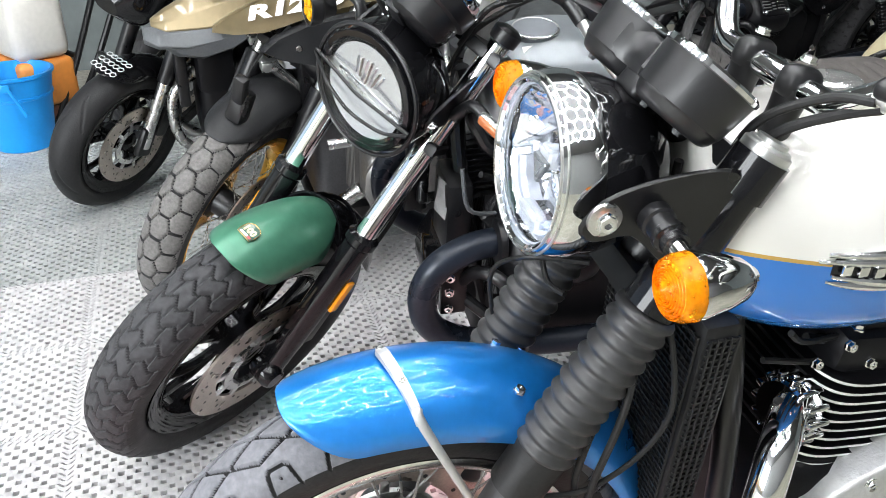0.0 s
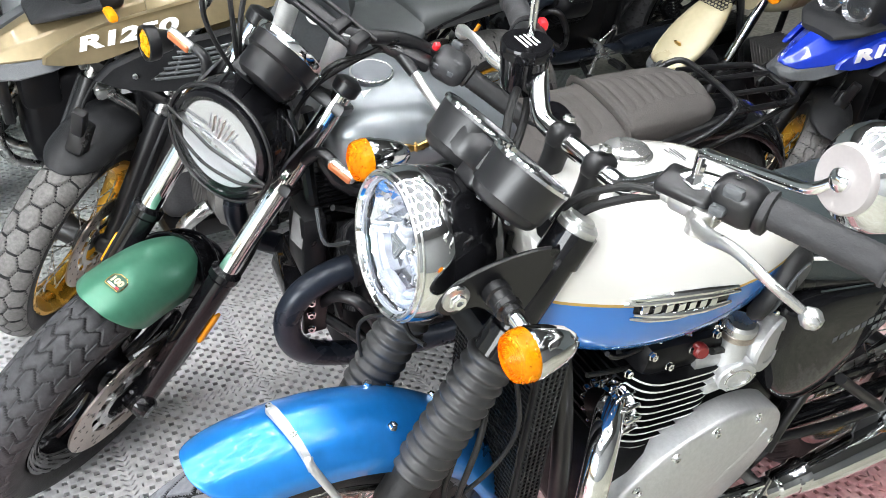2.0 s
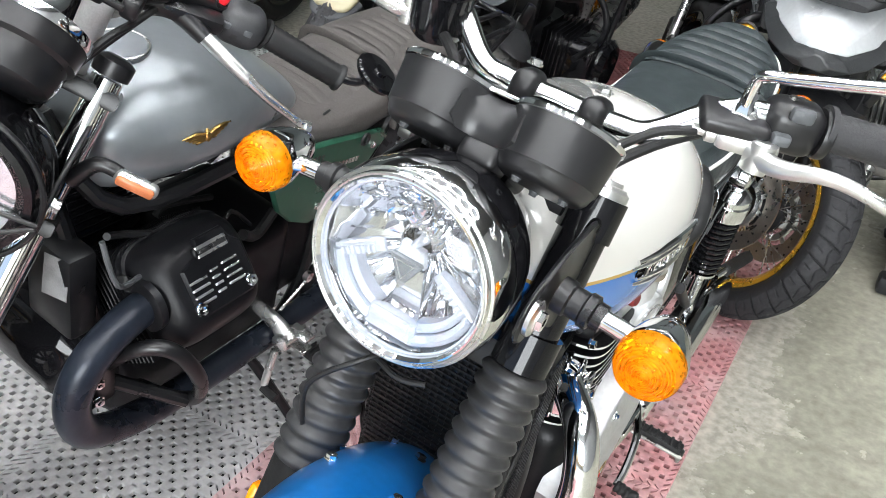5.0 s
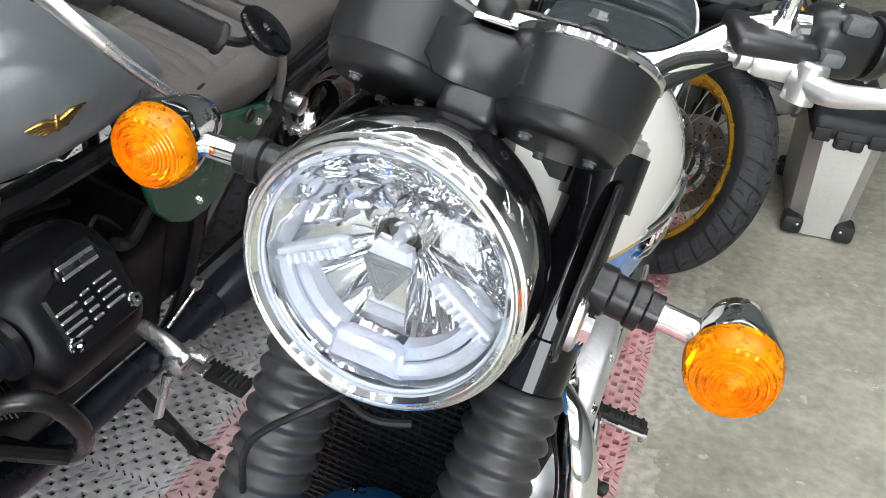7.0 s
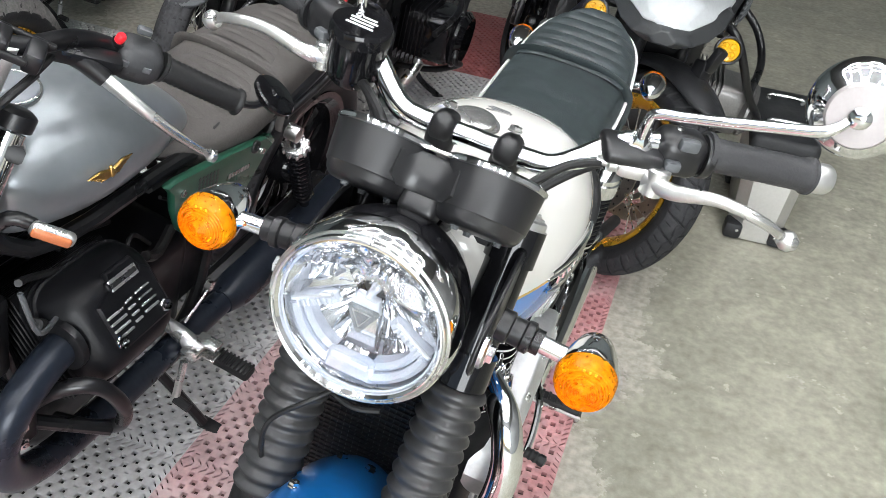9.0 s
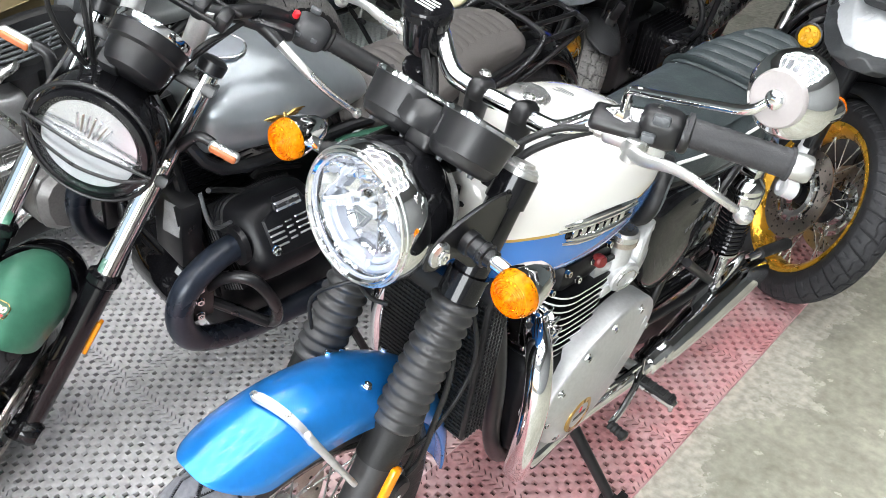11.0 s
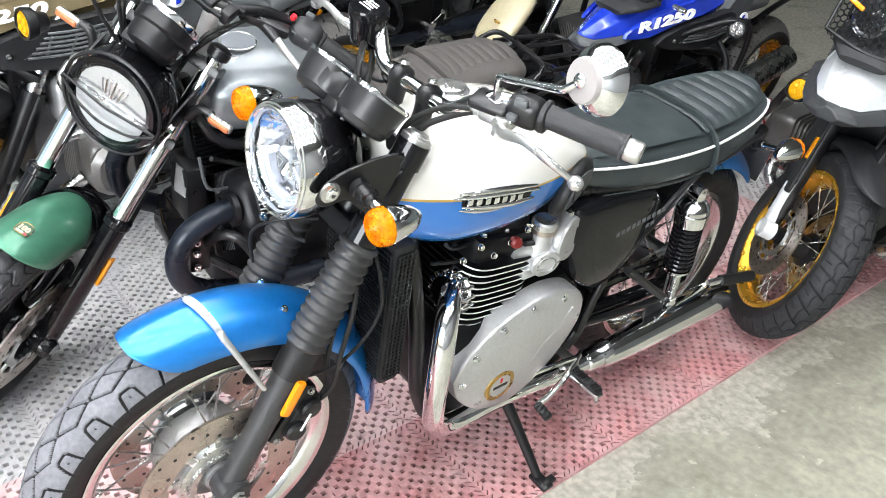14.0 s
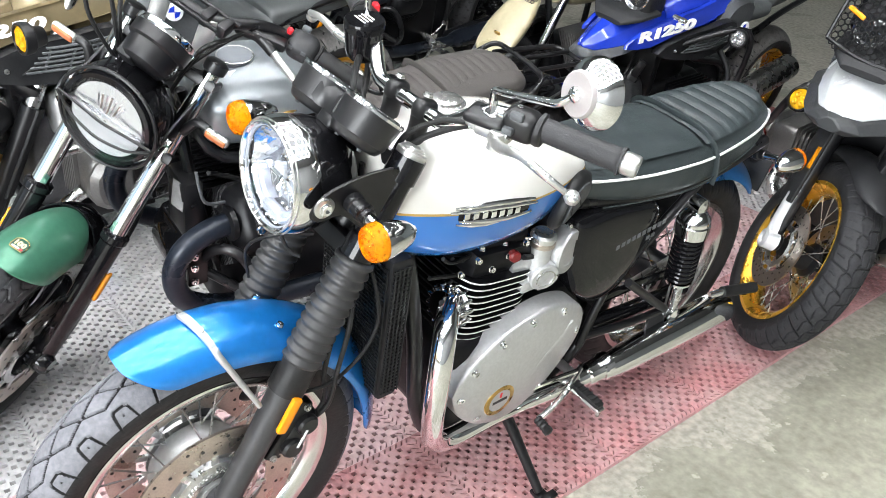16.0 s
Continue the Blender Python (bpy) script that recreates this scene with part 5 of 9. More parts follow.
    bars(tank, "warning_label", (0.072, 0.165, 0.947), (0.55, 0.75, -0.3), (-0.7, 0.6, 0.35), [(0.0, 0.0, 0.05, 0.0012), (0.0, 0.026, 0.05, 0.0012), (0, 0, 0.0012, 0.026), (0.05, 0, 0.0012, 0.027), (0.008, 0.006, 0.012, 0.012), (0.026, 0.008, 0.018, 0.002), (0.026, 0.014, 0.018, 0.002)], GREYPL, 0.002)
    bars(tank, "warning_label", (-0.03, 0.335, 0.9605), (1, 0, 0), (0, 1, -0.1), [(0.0, 0.0, 0.034, 0.002), (0.006, 0.005, 0.028, 0.002), (0, 0.010, 0.034, 0.002), (0.004, 0.015, 0.026, 0.002)], GREYPL, 0.0012)
    for s in (1, -1):
        # chrome badge with wings
        bd = B()
        for k, (y0, y1, z, t) in enumerate([(0.178, 0.345, 0.861, 0.0055), (0.170, 0.352, 0.852, 0.005), (0.186, 0.34, 0.836, 0.0055), (0.182, 0.27, 0.829, 0.004)]):
            pts = []
            for i in range(7):
                y = y0 + (y1 - y0) * i / 6
                x = float(np.interp(y, [0.16, 0.2, 0.25, 0.3, 0.36], [0.1235, 0.1375, 0.1465, 0.1505, 0.1495]))
                pts.append((s * (x + 0.0015), y, z + (0.006 if k < 2 else -0.002) * math.sin(math.pi * i / 6) - (y - 0.26) * 0.10))
            tube(bd, pts, t, 10, 3, radii=[t * 0.4, t, t, t * 0.5])
        badge = part("tank_badge", bd, CHROME, tank, "chrome winged tank badge")
        lt = B()
        for i in range(7):
            y = 0.198 + i * 0.0175
            x = float(np.interp(y, [0.16, 0.2, 0.25, 0.3, 0.36], [0.1235, 0.1375, 0.1465, 0.1505, 0.1495]))
            rbox(lt, (s * (x + 0.003), y, 0.847 - (y - 0.26) * 0.10), (0.004, 0.0115, 0.0125), 0.0008, seg=1)
        part("lettering", lt, CHROME, badge, "row of raised silver bars")
        bk = []
        for i in range(9):
            y = 0.186 + i * 0.0185
            x = float(np.interp(y, [0.16, 0.2, 0.25, 0.3, 0.36], [0.1235, 0.1375, 0.1465, 0.1505, 0.1495]))
            z = 0.847 - (y - 0.26) * 0.10
            bk.append([(s * (x + 0.0006), y, z - 0.011), (s * (x + 0.0012), y, z), (s * (x + 0.0006), y, z + 0.011), (s * (x - 0.004), y, z)])
        part("badge_ground", grid(B(), bk, False, True, True), GLOSS, badge, "black ground behind the silver bars")
        def hug(bm, out):
            for v in bm.verts:
                v.co.x += s * (out - 0.34 * (v.co.y - 0.40) - 1.2 * max(0.0, 0.80 - v.co.z) ** 1.5)
            return bm
        pad = [(0.440, 0.738), (0.424, 0.765), (0.428, 0.805), (0.450, 0.834), (0.492, 0.845), (0.530, 0.836), (0.545, 0.812), (0.530, 0.782), (0.495, 0.752), (0.460, 0.735)]
        inner = [(0.486 + (y - 0.486) * 0.72, 0.793 + (z - 0.793) * 0.72) for y, z in pad]
        knee = part("knee_pad", hug(side_plate_at(B(), pad, 0.030, 0.009, 2), 0.154), RUBBER, tank, "black rubber knee pad", 60)
        part("pad_face", hug(side_plate_at(B(), inner, 0.006, 0.0015, 2), 0.1695), GREYPL, knee, "grey pad face")
        for f in (0.3, 0.62):
            rb = tube(B(), [(0, 0.44 + 0.10 * f, 0.762 + 0.03 * f), (0, 0.432 + 0.07 * f, 0.80 + 0.028 * f)], 0.0016, 6, 4)
            part("pad_groove", hug(rb, 0.1725), RUBBER, knee)

    # seat
    secs = [(0.505, 0.06, 0.765, 0.806, 2.4, 2.6), (0.53, 0.092, 0.740, 0.822, 2.6, 3.0), (0.62, 0.110, 0.712, 0.816, 3.0, 3.0), (0.75, 0.121, 0.683, 0.806, 3.2, 3.0), (0.92, 0.126, 0.668, 0.800, 3.2, 3.0),
            (1.05, 0.121, 0.676, 0.809, 3.2, 3.0), (1.15, 0.107, 0.698, 0.818, 3.0, 3.0), (1.215, 0.080, 0.725, 0.817, 2.8, 2.8), (1.24, 0.05, 0.748, 0.806, 2.4, 2.4)]
    seat = part("seat", loft(B(), secs, 56, 6), SEATGREY, P, "long dark grey bench seat with white piping", 60)
    ww = lambda f: float(np.interp(f, [0, 0.35, 0.65, 0.85, 1.0], [0.110, 0.108, 0.096, 0.080, 0.046]))
    zz = lambda f: 0.7955 + 0.016 * f
    part("ribbed_cushion", seat_ribs(B(), 0.925, 1.222, 7, ww, zz, 0.015, 3.4, depth=0.007), SEATGREY, seat, "cross-ribbed rear cushion", 60)
    part("front_cushion", seat_ribs(B(), 0.53, 0.915, 1, lambda f: float(np.interp(f, [0, 0.25, 1], [0.075, 0.096, 0.110])), lambda f: 0.813 - 0.018 * f, 0.018, 3.0, depth=0.006), SEATGREY, seat, "smooth front cushion", 60)
    for s in (1, -1):
        part("seam", tube(B(), [(s * 0.118, 0.60, 0.732), (s * 0.1265, 0.75, 0.712), (s * 0.131, 0.90, 0.702), (s * 0.1275, 1.02, 0.722), (s * 0.112, 1.14, 0.742)], 0.0016, 6, 5), SEATGREY, seat)
    line = [(y, w + 0.001, b + (t - b) * 0.72) for y, w, b, t, _, _ in secs]
    pl = [(-w * 0.985, y, z) for y, w, z in line] + [(w * 0.985, y, z) for y, w, z in line[::-1]]
    part("piping", tube(B(), pl, 0.0032, 8, 5), PIPING, seat, "white piping")
    part("seat_strap", tube(B(), [(-0.124, 0.975, 0.688), (-0.129, 0.962, 0.735), (-0.118, 0.945, 0.790), (-0.06, 0.932, 0.817), (0.06, 0.932, 0.817), (0.118, 0.945, 0.790), (0.129, 0.962, 0.735), (0.124, 0.975, 0.688)], 0.010, 8, 5, flat=0.22), SEATGREY, seat, "strap across the seat")

    # rear mudguard, lamp, plate holder
    rg = solid(part("rear_mudguard", fender(B(), 1.055, 0.330, 0.318, 0.080, 78, 148, 0.3, 28, taper=0.1), BLUE, P, "blue rear mudguard"), 0.004)
    tl = part("tail_lamp", loft(B(), [(1.20, 0.035, 0.640, 0.700, 2.5, 2.5), (1.25, 0.043, 0.632, 0.708, 2.6, 2.6), (1.315, 0.038, 0.638, 0.702, 2.5, 2.5)], 28, 3), BLACK, P, "black tail lamp housing")
    part("lens", loft(B(), [(1.315, 0.037, 0.639, 0.701, 2.5, 2.5), (1.345, 0.033, 0.645, 0.696, 2.5, 2.5), (1.358, 0.012, 0.66, 0.68, 2.2, 2.2)], 28, 3), REDL, tl, "red tail lamp lens")
    part("chrome_trim", ring(B(), 0.040, 0.004, 36, 8, frm((0, 1.316, 0.670), (0, 1, 0), (1, 0, 0)), 1.0), CHROME, tl)
    for s in (1, -1):
        indicator(P, (s * 0.162, 1.262, 0.695), (0, 1, 0), 0.0285, (s * 0.042, 1.235, 0.668))
    part("plate_holder", rbox(B(), (0, 0, 0), (0.10, 0.008, 0.11), 0.003, Matrix.Translation((0, 1.395, 0.555)) @ Matrix.Rotation(radians(-14), 4, "X")), PLASTIC, P)
    part("plate_arm", tube(B(), [(0.0, 1.25, 0.66), (0.0, 1.35, 0.62), (0.0, 1.395, 0.58)], 0.016, 12, 4), PLASTIC, P)

    # frame
    fb = B()
    for s in (1, -1):
        tube(fb, [(0, 0.125, 0.86), (s * 0.05, 0.15, 0.74), (s * 0.085, 0.17, 0.55), (s * 0.09, 0.20, 0.34), (s * 0.09, 0.28, 0.235), (s * 0.10, 0.50, 0.225), (s * 0.10, 0.66, 0.29), (s * 0.10, 0.70, 0.45), (s * 0.10, 0.70, 0.62), (s * 0.09, 0.62, 0.73)], 0.016, 12, 6)
        tube(fb, [(s * 0.09, 0.55, 0.745), (s * 0.105, 0.80, 0.70), (s * 0.11, 0.98, 0.70), (s * 0.10, 1.20, 0.735)], 0.014, 12, 5)
        tube(fb, [(s * 0.10, 0.68, 0.43), (s * 0.105, 0.84, 0.58), (s * 0.11, 0.95, 0.69)], 0.012, 10, 4)
    tube(fb, [(0, 0.10, 0.90), (0, 0.16, 0.79), (0, 0.3, 0.74), (0, 0.6, 0.72)], 0.022, 12, 4)
    part("frame", fb, BLACK, P, "black tubular frame")
    # shocks
    for s in (1, -1):
        a, b = Vector((s * 0.140, 0.976, 0.305)), Vector((s * 0.136, 0.934, 0.648))
        m = frm(a, b - a)
        L = (b - a).length
        sh = part("shock_absorber", lathe(B(), [(0.013, 0.01), (0.013, L * 0.5), (0.014, L * 0.55), (0.014, L - 0.02)], 16, m), CHROME, P, "rear shock absorber with black spring")
        n = 11
        pts = [m @ Vector((0.0315 * math.cos(2 * math.pi * k / 10), 0.0315 * math.sin(2 * math.pi * k / 10), L * 0.36 + L * 0.42 * k / (10 * n))) for k in range(10 * n + 1)]
        part("spring", tube(B(), pts, 0.0055, 8, 1), GLOSS, sh, "black coil spring")
        part("upper_collar", lathe(B(), [(0.02, L * 0.76), (0.039, L * 0.765), (0.040, L * 0.80), (0.040, L * 0.86), (0.037, L * 0.868), (0.037, L * 0.90), (0.026, L * 0.935), (0.012, L * 0.95)], 32, m), CHROME, sh)
        part("lower_collar", lathe(B(), [(0.014, L * 0.30), (0.022, L * 0.31), (0.034, L * 0.335), (0.034, L * 0.355), (0.015, L * 0.36)], 28, m), CHROME, sh)
        part("clevis", rbox(B(), (0, 0, L * 0.17), (0.022, 0.032, L * 0.34), 0.006, m, 3), LEVER, sh, "bright alloy clevis")
        for p in (a, b):
            part("shock_eye", lathe(B(), [(0.008, -0.016), (0.021, -0.016), (0.021, 0.016), (0.014, 0.018), (0.008, 0.022)], 24, frm(p, (s, 0, 0))), CHROME, sh)
    # side covers
    for s in (1, -1):
        edge = spline([(0, y, z) for y, z in ((0.535, 0.715), (0.62, 0.722), (0.72, 0.708), (0.79, 0.690), (0.818, 0.655), (0.808, 0.580), (0.765, 0.508), (0.71, 0.462), (0.645, 0.462), (0.585, 0.505), (0.545, 0.575), (0.525, 0.645), (0.535, 0.715))], 5)[:-1]
        rows = []
        for f, x in ((1.0, 0.085), (1.0, 0.104), (0.985, 0.114), (0.95, 0.122), (0.88, 0.1275), (0.75, 0.132), (0.55, 0.1355), (0.3, 0.1375), (0.02, 0.138)):
            rows.append([(s * x, 0.685 + (p[1] - 0.685) * f, 0.60 + (p[2] - 0.60) * f) for p in edge])
        sc = grid(B(), rows, False, True, True)
        cov = part("side_cover", sc, GLOSS, P, "gloss black side cover")
        if s > 0:
            bars(cov, "lettering", (0.1372, 0.66, 0.615), (0, 1, 0.14), (0, -0.14, 1), [(k * 0.0165, 0, 0.012, 0.013) for k in range(10)] + [(0.10, -0.022, 0.012, 0.011), (0.116, -0.022, 0.012, 0.011)], GREYPL, 0.0015, "row of dull grey bars")

    # engine
    eb = B()
    rbox(eb, (0, 0.40, 0.40), (0.27, 0.34, 0.26), 0.04, seg=3)
    rbox(eb, (0, 0.52, 0.46), (0.22, 0.22, 0.16), 0.03)
    eng = part("engine_block", eb, ENGINE, P, "black parallel twin engine block")
    rbm = Matrix.Translation((0, 0.35, 0.60)) @ Matrix.Rotation(radians(-8), 4, "X")
    part("cylinder", rbox(B(), (0, 0, -0.01), (0.20, 0.15, 0.18), 0.02, rbm), ENGINE, P, "black finned cylinder")
    fm = None
    for k in range(10):
        fb2 = plate(B(), [(x, y * 0.80) for x, y in sup(0.122, 0.122, 4.5, 40)], 0.0045, I4, 0.0004) if fm is None else None
        if fm is None:
            f = part("cooling_fin", fb2, [ENGINE, MACHINED], P, "black cooling fin with bright machined edge")
            for poly in f.data.polygons:
                if abs(poly.normal.z) < 0.5 and abs(poly.normal.x) > 0.3:
                    poly.material_index = 1
            fm = f.data
        else:
            f = new("cooling_fin", fm)
            f.parent = P
            tagged(f, "black cooling fin with bright machined edge")
        f.matrix_basis = rbm @ Matrix.Translation((0, 0, -0.088 + k * 0.0148))
    hd = B()
    rbox(hd, (0, 0, 0.075), (0.21, 0.17, 0.06), 0.018, rbm)
    rbox(hd, (0, 0, 0.115), (0.18, 0.13, 0.04), 0.015, rbm)
    part("cylinder_head", hd, ENGINE, P, "black cam cover and head")
    for s in (1, -1):
        for y in (-0.06, 0.0, 0.06):
            part("head_bolt", bolt(B(), rbm @ Vector((s * 0.085, y, 0.105)), (0, 0, 1), 0.008, 0.008), CHROME, P)
    # left and right engine covers
    for s in (1, -1):
        cv = B()
        out = [(0.226, 0.418), (0.248, 0.462), (0.298, 0.508), (0.362, 0.541), (0.452, 0.558), (0.532, 0.541), (0.576, 0.500), (0.582, 0.437), (0.552, 0.374), (0.495, 0.312), (0.430, 0.276), (0.370, 0.272), (0.305, 0.300), (0.250, 0.356)]
        cx, cy = 0.40, 0.415
        edge = spline([(0, y, z) for y, z in out + out[:1]], 5)[:-1]
        grid(cv, [[(s * x, cx + (p[1] - cx) * f, cy + (p[2] - cy) * f) for p in edge] for f, x in ((1.0, 0.115), (1.0, 0.152), (0.992, 0.157), (0.97, 0.160), (0.90, 0.1625), (0.80, 0.1665), (0.66, 0.1705), (0.45, 0.1728), (0.2, 0.1735), (0.02, 0.1736))], False, True, True)
        cov = part("engine_cover", cv, ALU, P, "bare cast aluminium engine cover")
        for x, y in [(0.240, 0.405), (0.268, 0.470), (0.335, 0.520), (0.415, 0.545), (0.510, 0.538), (0.572, 0.455), (0.300, 0.320)]:
            sb = B()
            lathe(sb, [(0.012, 0), (0.011, 0.004), (0.004, 0.0045)], 16, frm((s * 0.158, cx + (x - cx) * 0.94, cy + (y - cy) * 0.93), (s, 0, 0)))
            bolt(sb, (s * 0.161, cx + (x - cx) * 0.94, cy + (y - cy) * 0.93), (s, 0, 0), 0.0065, 0.006)
            part("cover_bolt", sb, CHROME, cov)
        rdg = tube(B(), [(s * 0.1715, 0.42, 0.375), (s * 0.1705, 0.47, 0.43), (s * 0.165, 0.54, 0.49)], 0.012, 8, 4, radii=[0.002, 0.010, 0.012], flat=0.45)
        part("cover_ridge", rdg, ALU, cov)
        bm2 = frm((s * 0.1705, 0.352, 0.360), (s, 0, 0))
        part("round_badge", lathe(B(), [(0.040, 0), (0.040, 0.003), (0.038, 0.004), (0.029, 0.004), (0.029, 0.0025), (0.002, 0.0025)], 40, bm2), BRASS, cov, "round brass badge")
        part("badge_face", lathe(B(), [(0.0285, 0.0026), (0.0285, 0.0036), (0.002, 0.0036)], 32, bm2), ALU, cov)
        bars(cov, "badge_mark", (s * 0.1748, 0.352, 0.360), (0, s, 0), (0, 0, 1), [(-0.02, -0.004, 0.04, 0.008)], INK_K, 0.001)
        bars(cov, "badge_mark", (s * 0.1748, 0.352, 0.369), (0, s, 0), (0, 0, 1), [(-0.003, 0, 0.006, 0.014)], RED, 0.001)
    # throttle bodies
    for s in (1, -1):
        th = B()
        tube(th, [(s * 0.080, 0.38, 0.645), (s * 0.09, 0.50, 0.650)], 0.030, 24)
        lathe(th, [(0.036, -0.05), (0.036, -0.012), (0.033, -0.006), (0.033, 0.008), (0.030, 0.012), (0.010, 0.0125)], 30, frm((s * 0.125, 0.452, 0.622), (s, -0.25, -0.1)))
        lathe(th, [(0.030, -0.02), (0.0235, 0.012), (0.022, 0.052), (0.0255, 0.056)], 26, frm((s * 0.108, 0.447, 0.635), (0, 0, 1)))
        rbox(th, (s * 0.10, 0.425, 0.60), (0.05, 0.05, 0.03), 0.010, seg=2)
        tb = part("throttle_body", th, ALU, P, "silver throttle body shaped like a carburettor", 28)
        cm = frm((s * 0.108, 0.447, 0.635), (0, 0, 1))
        part("cap_band", lathe(B(), [(0.026, 0.055), (0.0275, 0.057), (0.0275, 0.066), (0.026, 0.068)], 26, cm, False), DISC, tb, "dull brown cap band")
        part("cap", lathe(B(), [(0.0265, 0.067), (0.0265, 0.078), (0.022, 0.083), (0.012, 0.081), (0.002, 0.081)], 26, cm), LEVER, tb)
        fm2 = frm((s * 0.125, 0.452, 0.622), (s, -0.25, -0.1))
        part("cover_ring", lathe(B(), [(0.022, 0.0122), (0.022, 0.0145), (0.0195, 0.0145), (0.0195, 0.0122)], 30, fm2, False), LEVER, tb)
        for k in range(3):
            a = radians(120 * k + 40)
            part("screw", bolt(B(), fm2 @ Vector((0.027 * math.cos(a), 0.027 * math.sin(a), 0.011)), fm2.to_3x3() @ Vector((0, 0, 1)), 0.0035, 0.003), STEEL, tb)
        dm = frm((s * 0.118, 0.515, 0.655), (s, 0.28, 0.05))
        drum = part("intake_drum", lathe(B(), [(0.030, -0.045), (0.047, -0.040), (0.049, -0.034), (0.049, 0.006), (0.046, 0.011), (0.030, 0.012), (0.028, 0.010), (0.002, 0.010)], 40, dm), ALU, P, "silver ribbed intake drum", 28)
        for k in range(8):
            part("slot", rbox(B(), (0.0, 0, 0), (0.005, 0.0018, 0.003), 0.0006, dm @ Matrix.Translation((-0.018 + (k % 4) * 0.0085, -0.022 - 0.008 * (k // 4), 0.0115)), 1), INK_K, drum)
    # radiator with perforated guard
    part("radiator", rbox(B(), (0, 0.105, 0.605), (0.205, 0.045, 0.33), 0.008), RADBLACK, P, "black radiator behind a perforated guard")
    gb = B()
    for i in range(22):
        rbox(gb, (-0.096 + i * 0.00914, 0.079, 0.605), (0.0022, 0.003, 0.30), 0)
    for j in range(34):
        rbox(gb, (0, 0.0775, 0.458 + j * 0.0089), (0.194, 0.003, 0.0022), 0)
    for j in range(34):
        for s in (1, -1):
            rbox(gb, (s * 0.1045, 0.105, 0.458 + j * 0.0089), (0.003, 0.038, 0.0022), 0)
    for i in range(5):
        for s in (1, -1):
            rbox(gb, (s * 0.1055, 0.09 + i * 0.0085, 0.605), (0.003, 0.0022, 0.30), 0)
    part("radiator_guard", gb, RADBLACK, P, "black wire mesh guard", kind="stuff")
    # exhaust
    for s in (1, -1):
        hp = part("exhaust_header", tube(B(), [(s * 0.075, 0.285, 0.605), (s * 0.098, 0.238, 0.615), (s * 0.140, 0.194, 0.603), (s * 0.167, 0.170, 0.550), (s * 0.173, 0.166, 0.475), (s * 0.166, 0.176, 0.39), (s * 0.153, 0.200, 0.312), (s * 0.138, 0.265, 0.262), (s * 0.132, 0.42, 0.252), (s * 0.150, 0.58, 0.258), (s * 0.158, 0.66, 0.262)], 0.0225, 24, 7), CHROME, P, "chrome exhaust header pipe")
        fl = frm((s * 0.086, 0.262, 0.60), Vector((s * 0.15, -1, 0.1)))
        fn = lathe(B(), [(0.024, 0), (0.036, 0.001), (0.038, 0.006), (0.033, 0.009), (0.033, 0.027), (0.038, 0.030), (0.036, 0.036), (0.024, 0.037)], 32, fl)
        hc = part("header_clamp", fn, CHROME, hp, "finned chrome header clamp")
        cr = None
        for k in range(14):
            a = 2 * math.pi * k / 14
            if cr is None:
                o = part("clamp_fin", rbox(B(), (0.040, 0, 0.018), (0.014, 0.0065, 0.034), 0.0028, I4, 2), CHROME, hc)
                cr = o.data
            else:
                o = new("clamp_fin", cr)
                o.parent = hc
            o.matrix_basis = fl @ Matrix.Rotation(a, 4, "Z")
        part("exhaust_joint", lathe(B(), [(0.024, 0), (0.029, 0.004), (0.029, 0.05), (0.034, 0.06), (0.034, 0.075)], 26, frm((s * 0.158, 0.655, 0.262), (s * 0.02, 1, 0.03))), CHROME, hp)
        part("silencer", lathe(B(), [(0.026, 0), (0.032, 0.04), (0.038, 0.14), (0.042, 0.26), (0.0445, 0.38), (0.0455, 0.465), (0.044, 0.482), (0.038, 0.488), (0.026, 0.486), (0.024, 0.455), (0.002, 0.435)], 40, frm((s * 0.165, 0.70, 0.262), (0, 1, 0.0))), CHROME, P, "chrome tapered silencer")
    # stands, pegs, shifter
    ks = tube(B(), [(0.11, 0.44, 0.235), (0.145, 0.452, 0.19), (0.252, 0.470, 0.066)], 0.0125, 14, 4, radii=[0.016, 0.0135, 0.011])
    rbox(ks, (0.262, 0.474, 0.0560), (0.055, 0.032, 0.012), 0.004, I4)
    rbox(ks, (0.272, 0.490, 0.0580), (0.020, 0.036, 0.010), 0.004, I4)
    part("side_stand", ks, BLACK, P, "black side stand folded out")
    for s in (1, -1):
        pg = tube(B(), [(s * 0.12, 0.60, 0.30), (s * 0.165, 0.60, 0.30), (s * 0.18, 0.592, 0.297)], 0.012, 12, 3)
        rbox(pg, (s * 0.225, 0.582, 0.290), (0.098, 0.026, 0.008), 0.003)
        tube(pg, [(s * 0.268, 0.58, 0.288), (s * 0.268, 0.58, 0.272)], 0.005, 8)
        peg = part("foot_peg", pg, STEEL, P, "foot peg with rubber pad")
        rp = rbox(B(), (s * 0.225, 0.582, 0.2995), (0.088, 0.024, 0.012), 0.004)
        for k in range(6):
            rbox(rp, (s * (0.19 + k * 0.014), 0.582, 0.3065), (0.005, 0.022, 0.004), 0.001)
        part("rubber_pad", rp, RUBBER, peg)
    sh = tube(B(), [(0.165, 0.62, 0.31), (0.19, 0.56, 0.30), (0.20, 0.50, 0.275), (0.20, 0.465, 0.262)], 0.007, 10, 4)
    tube(sh, [(0.17, 0.60, 0.315), (0.165, 0.50, 0.325), (0.155, 0.45, 0.315)], 0.006, 8, 4)
    shf = part("gear_lever", sh, CHROME, P, "chrome gear lever")
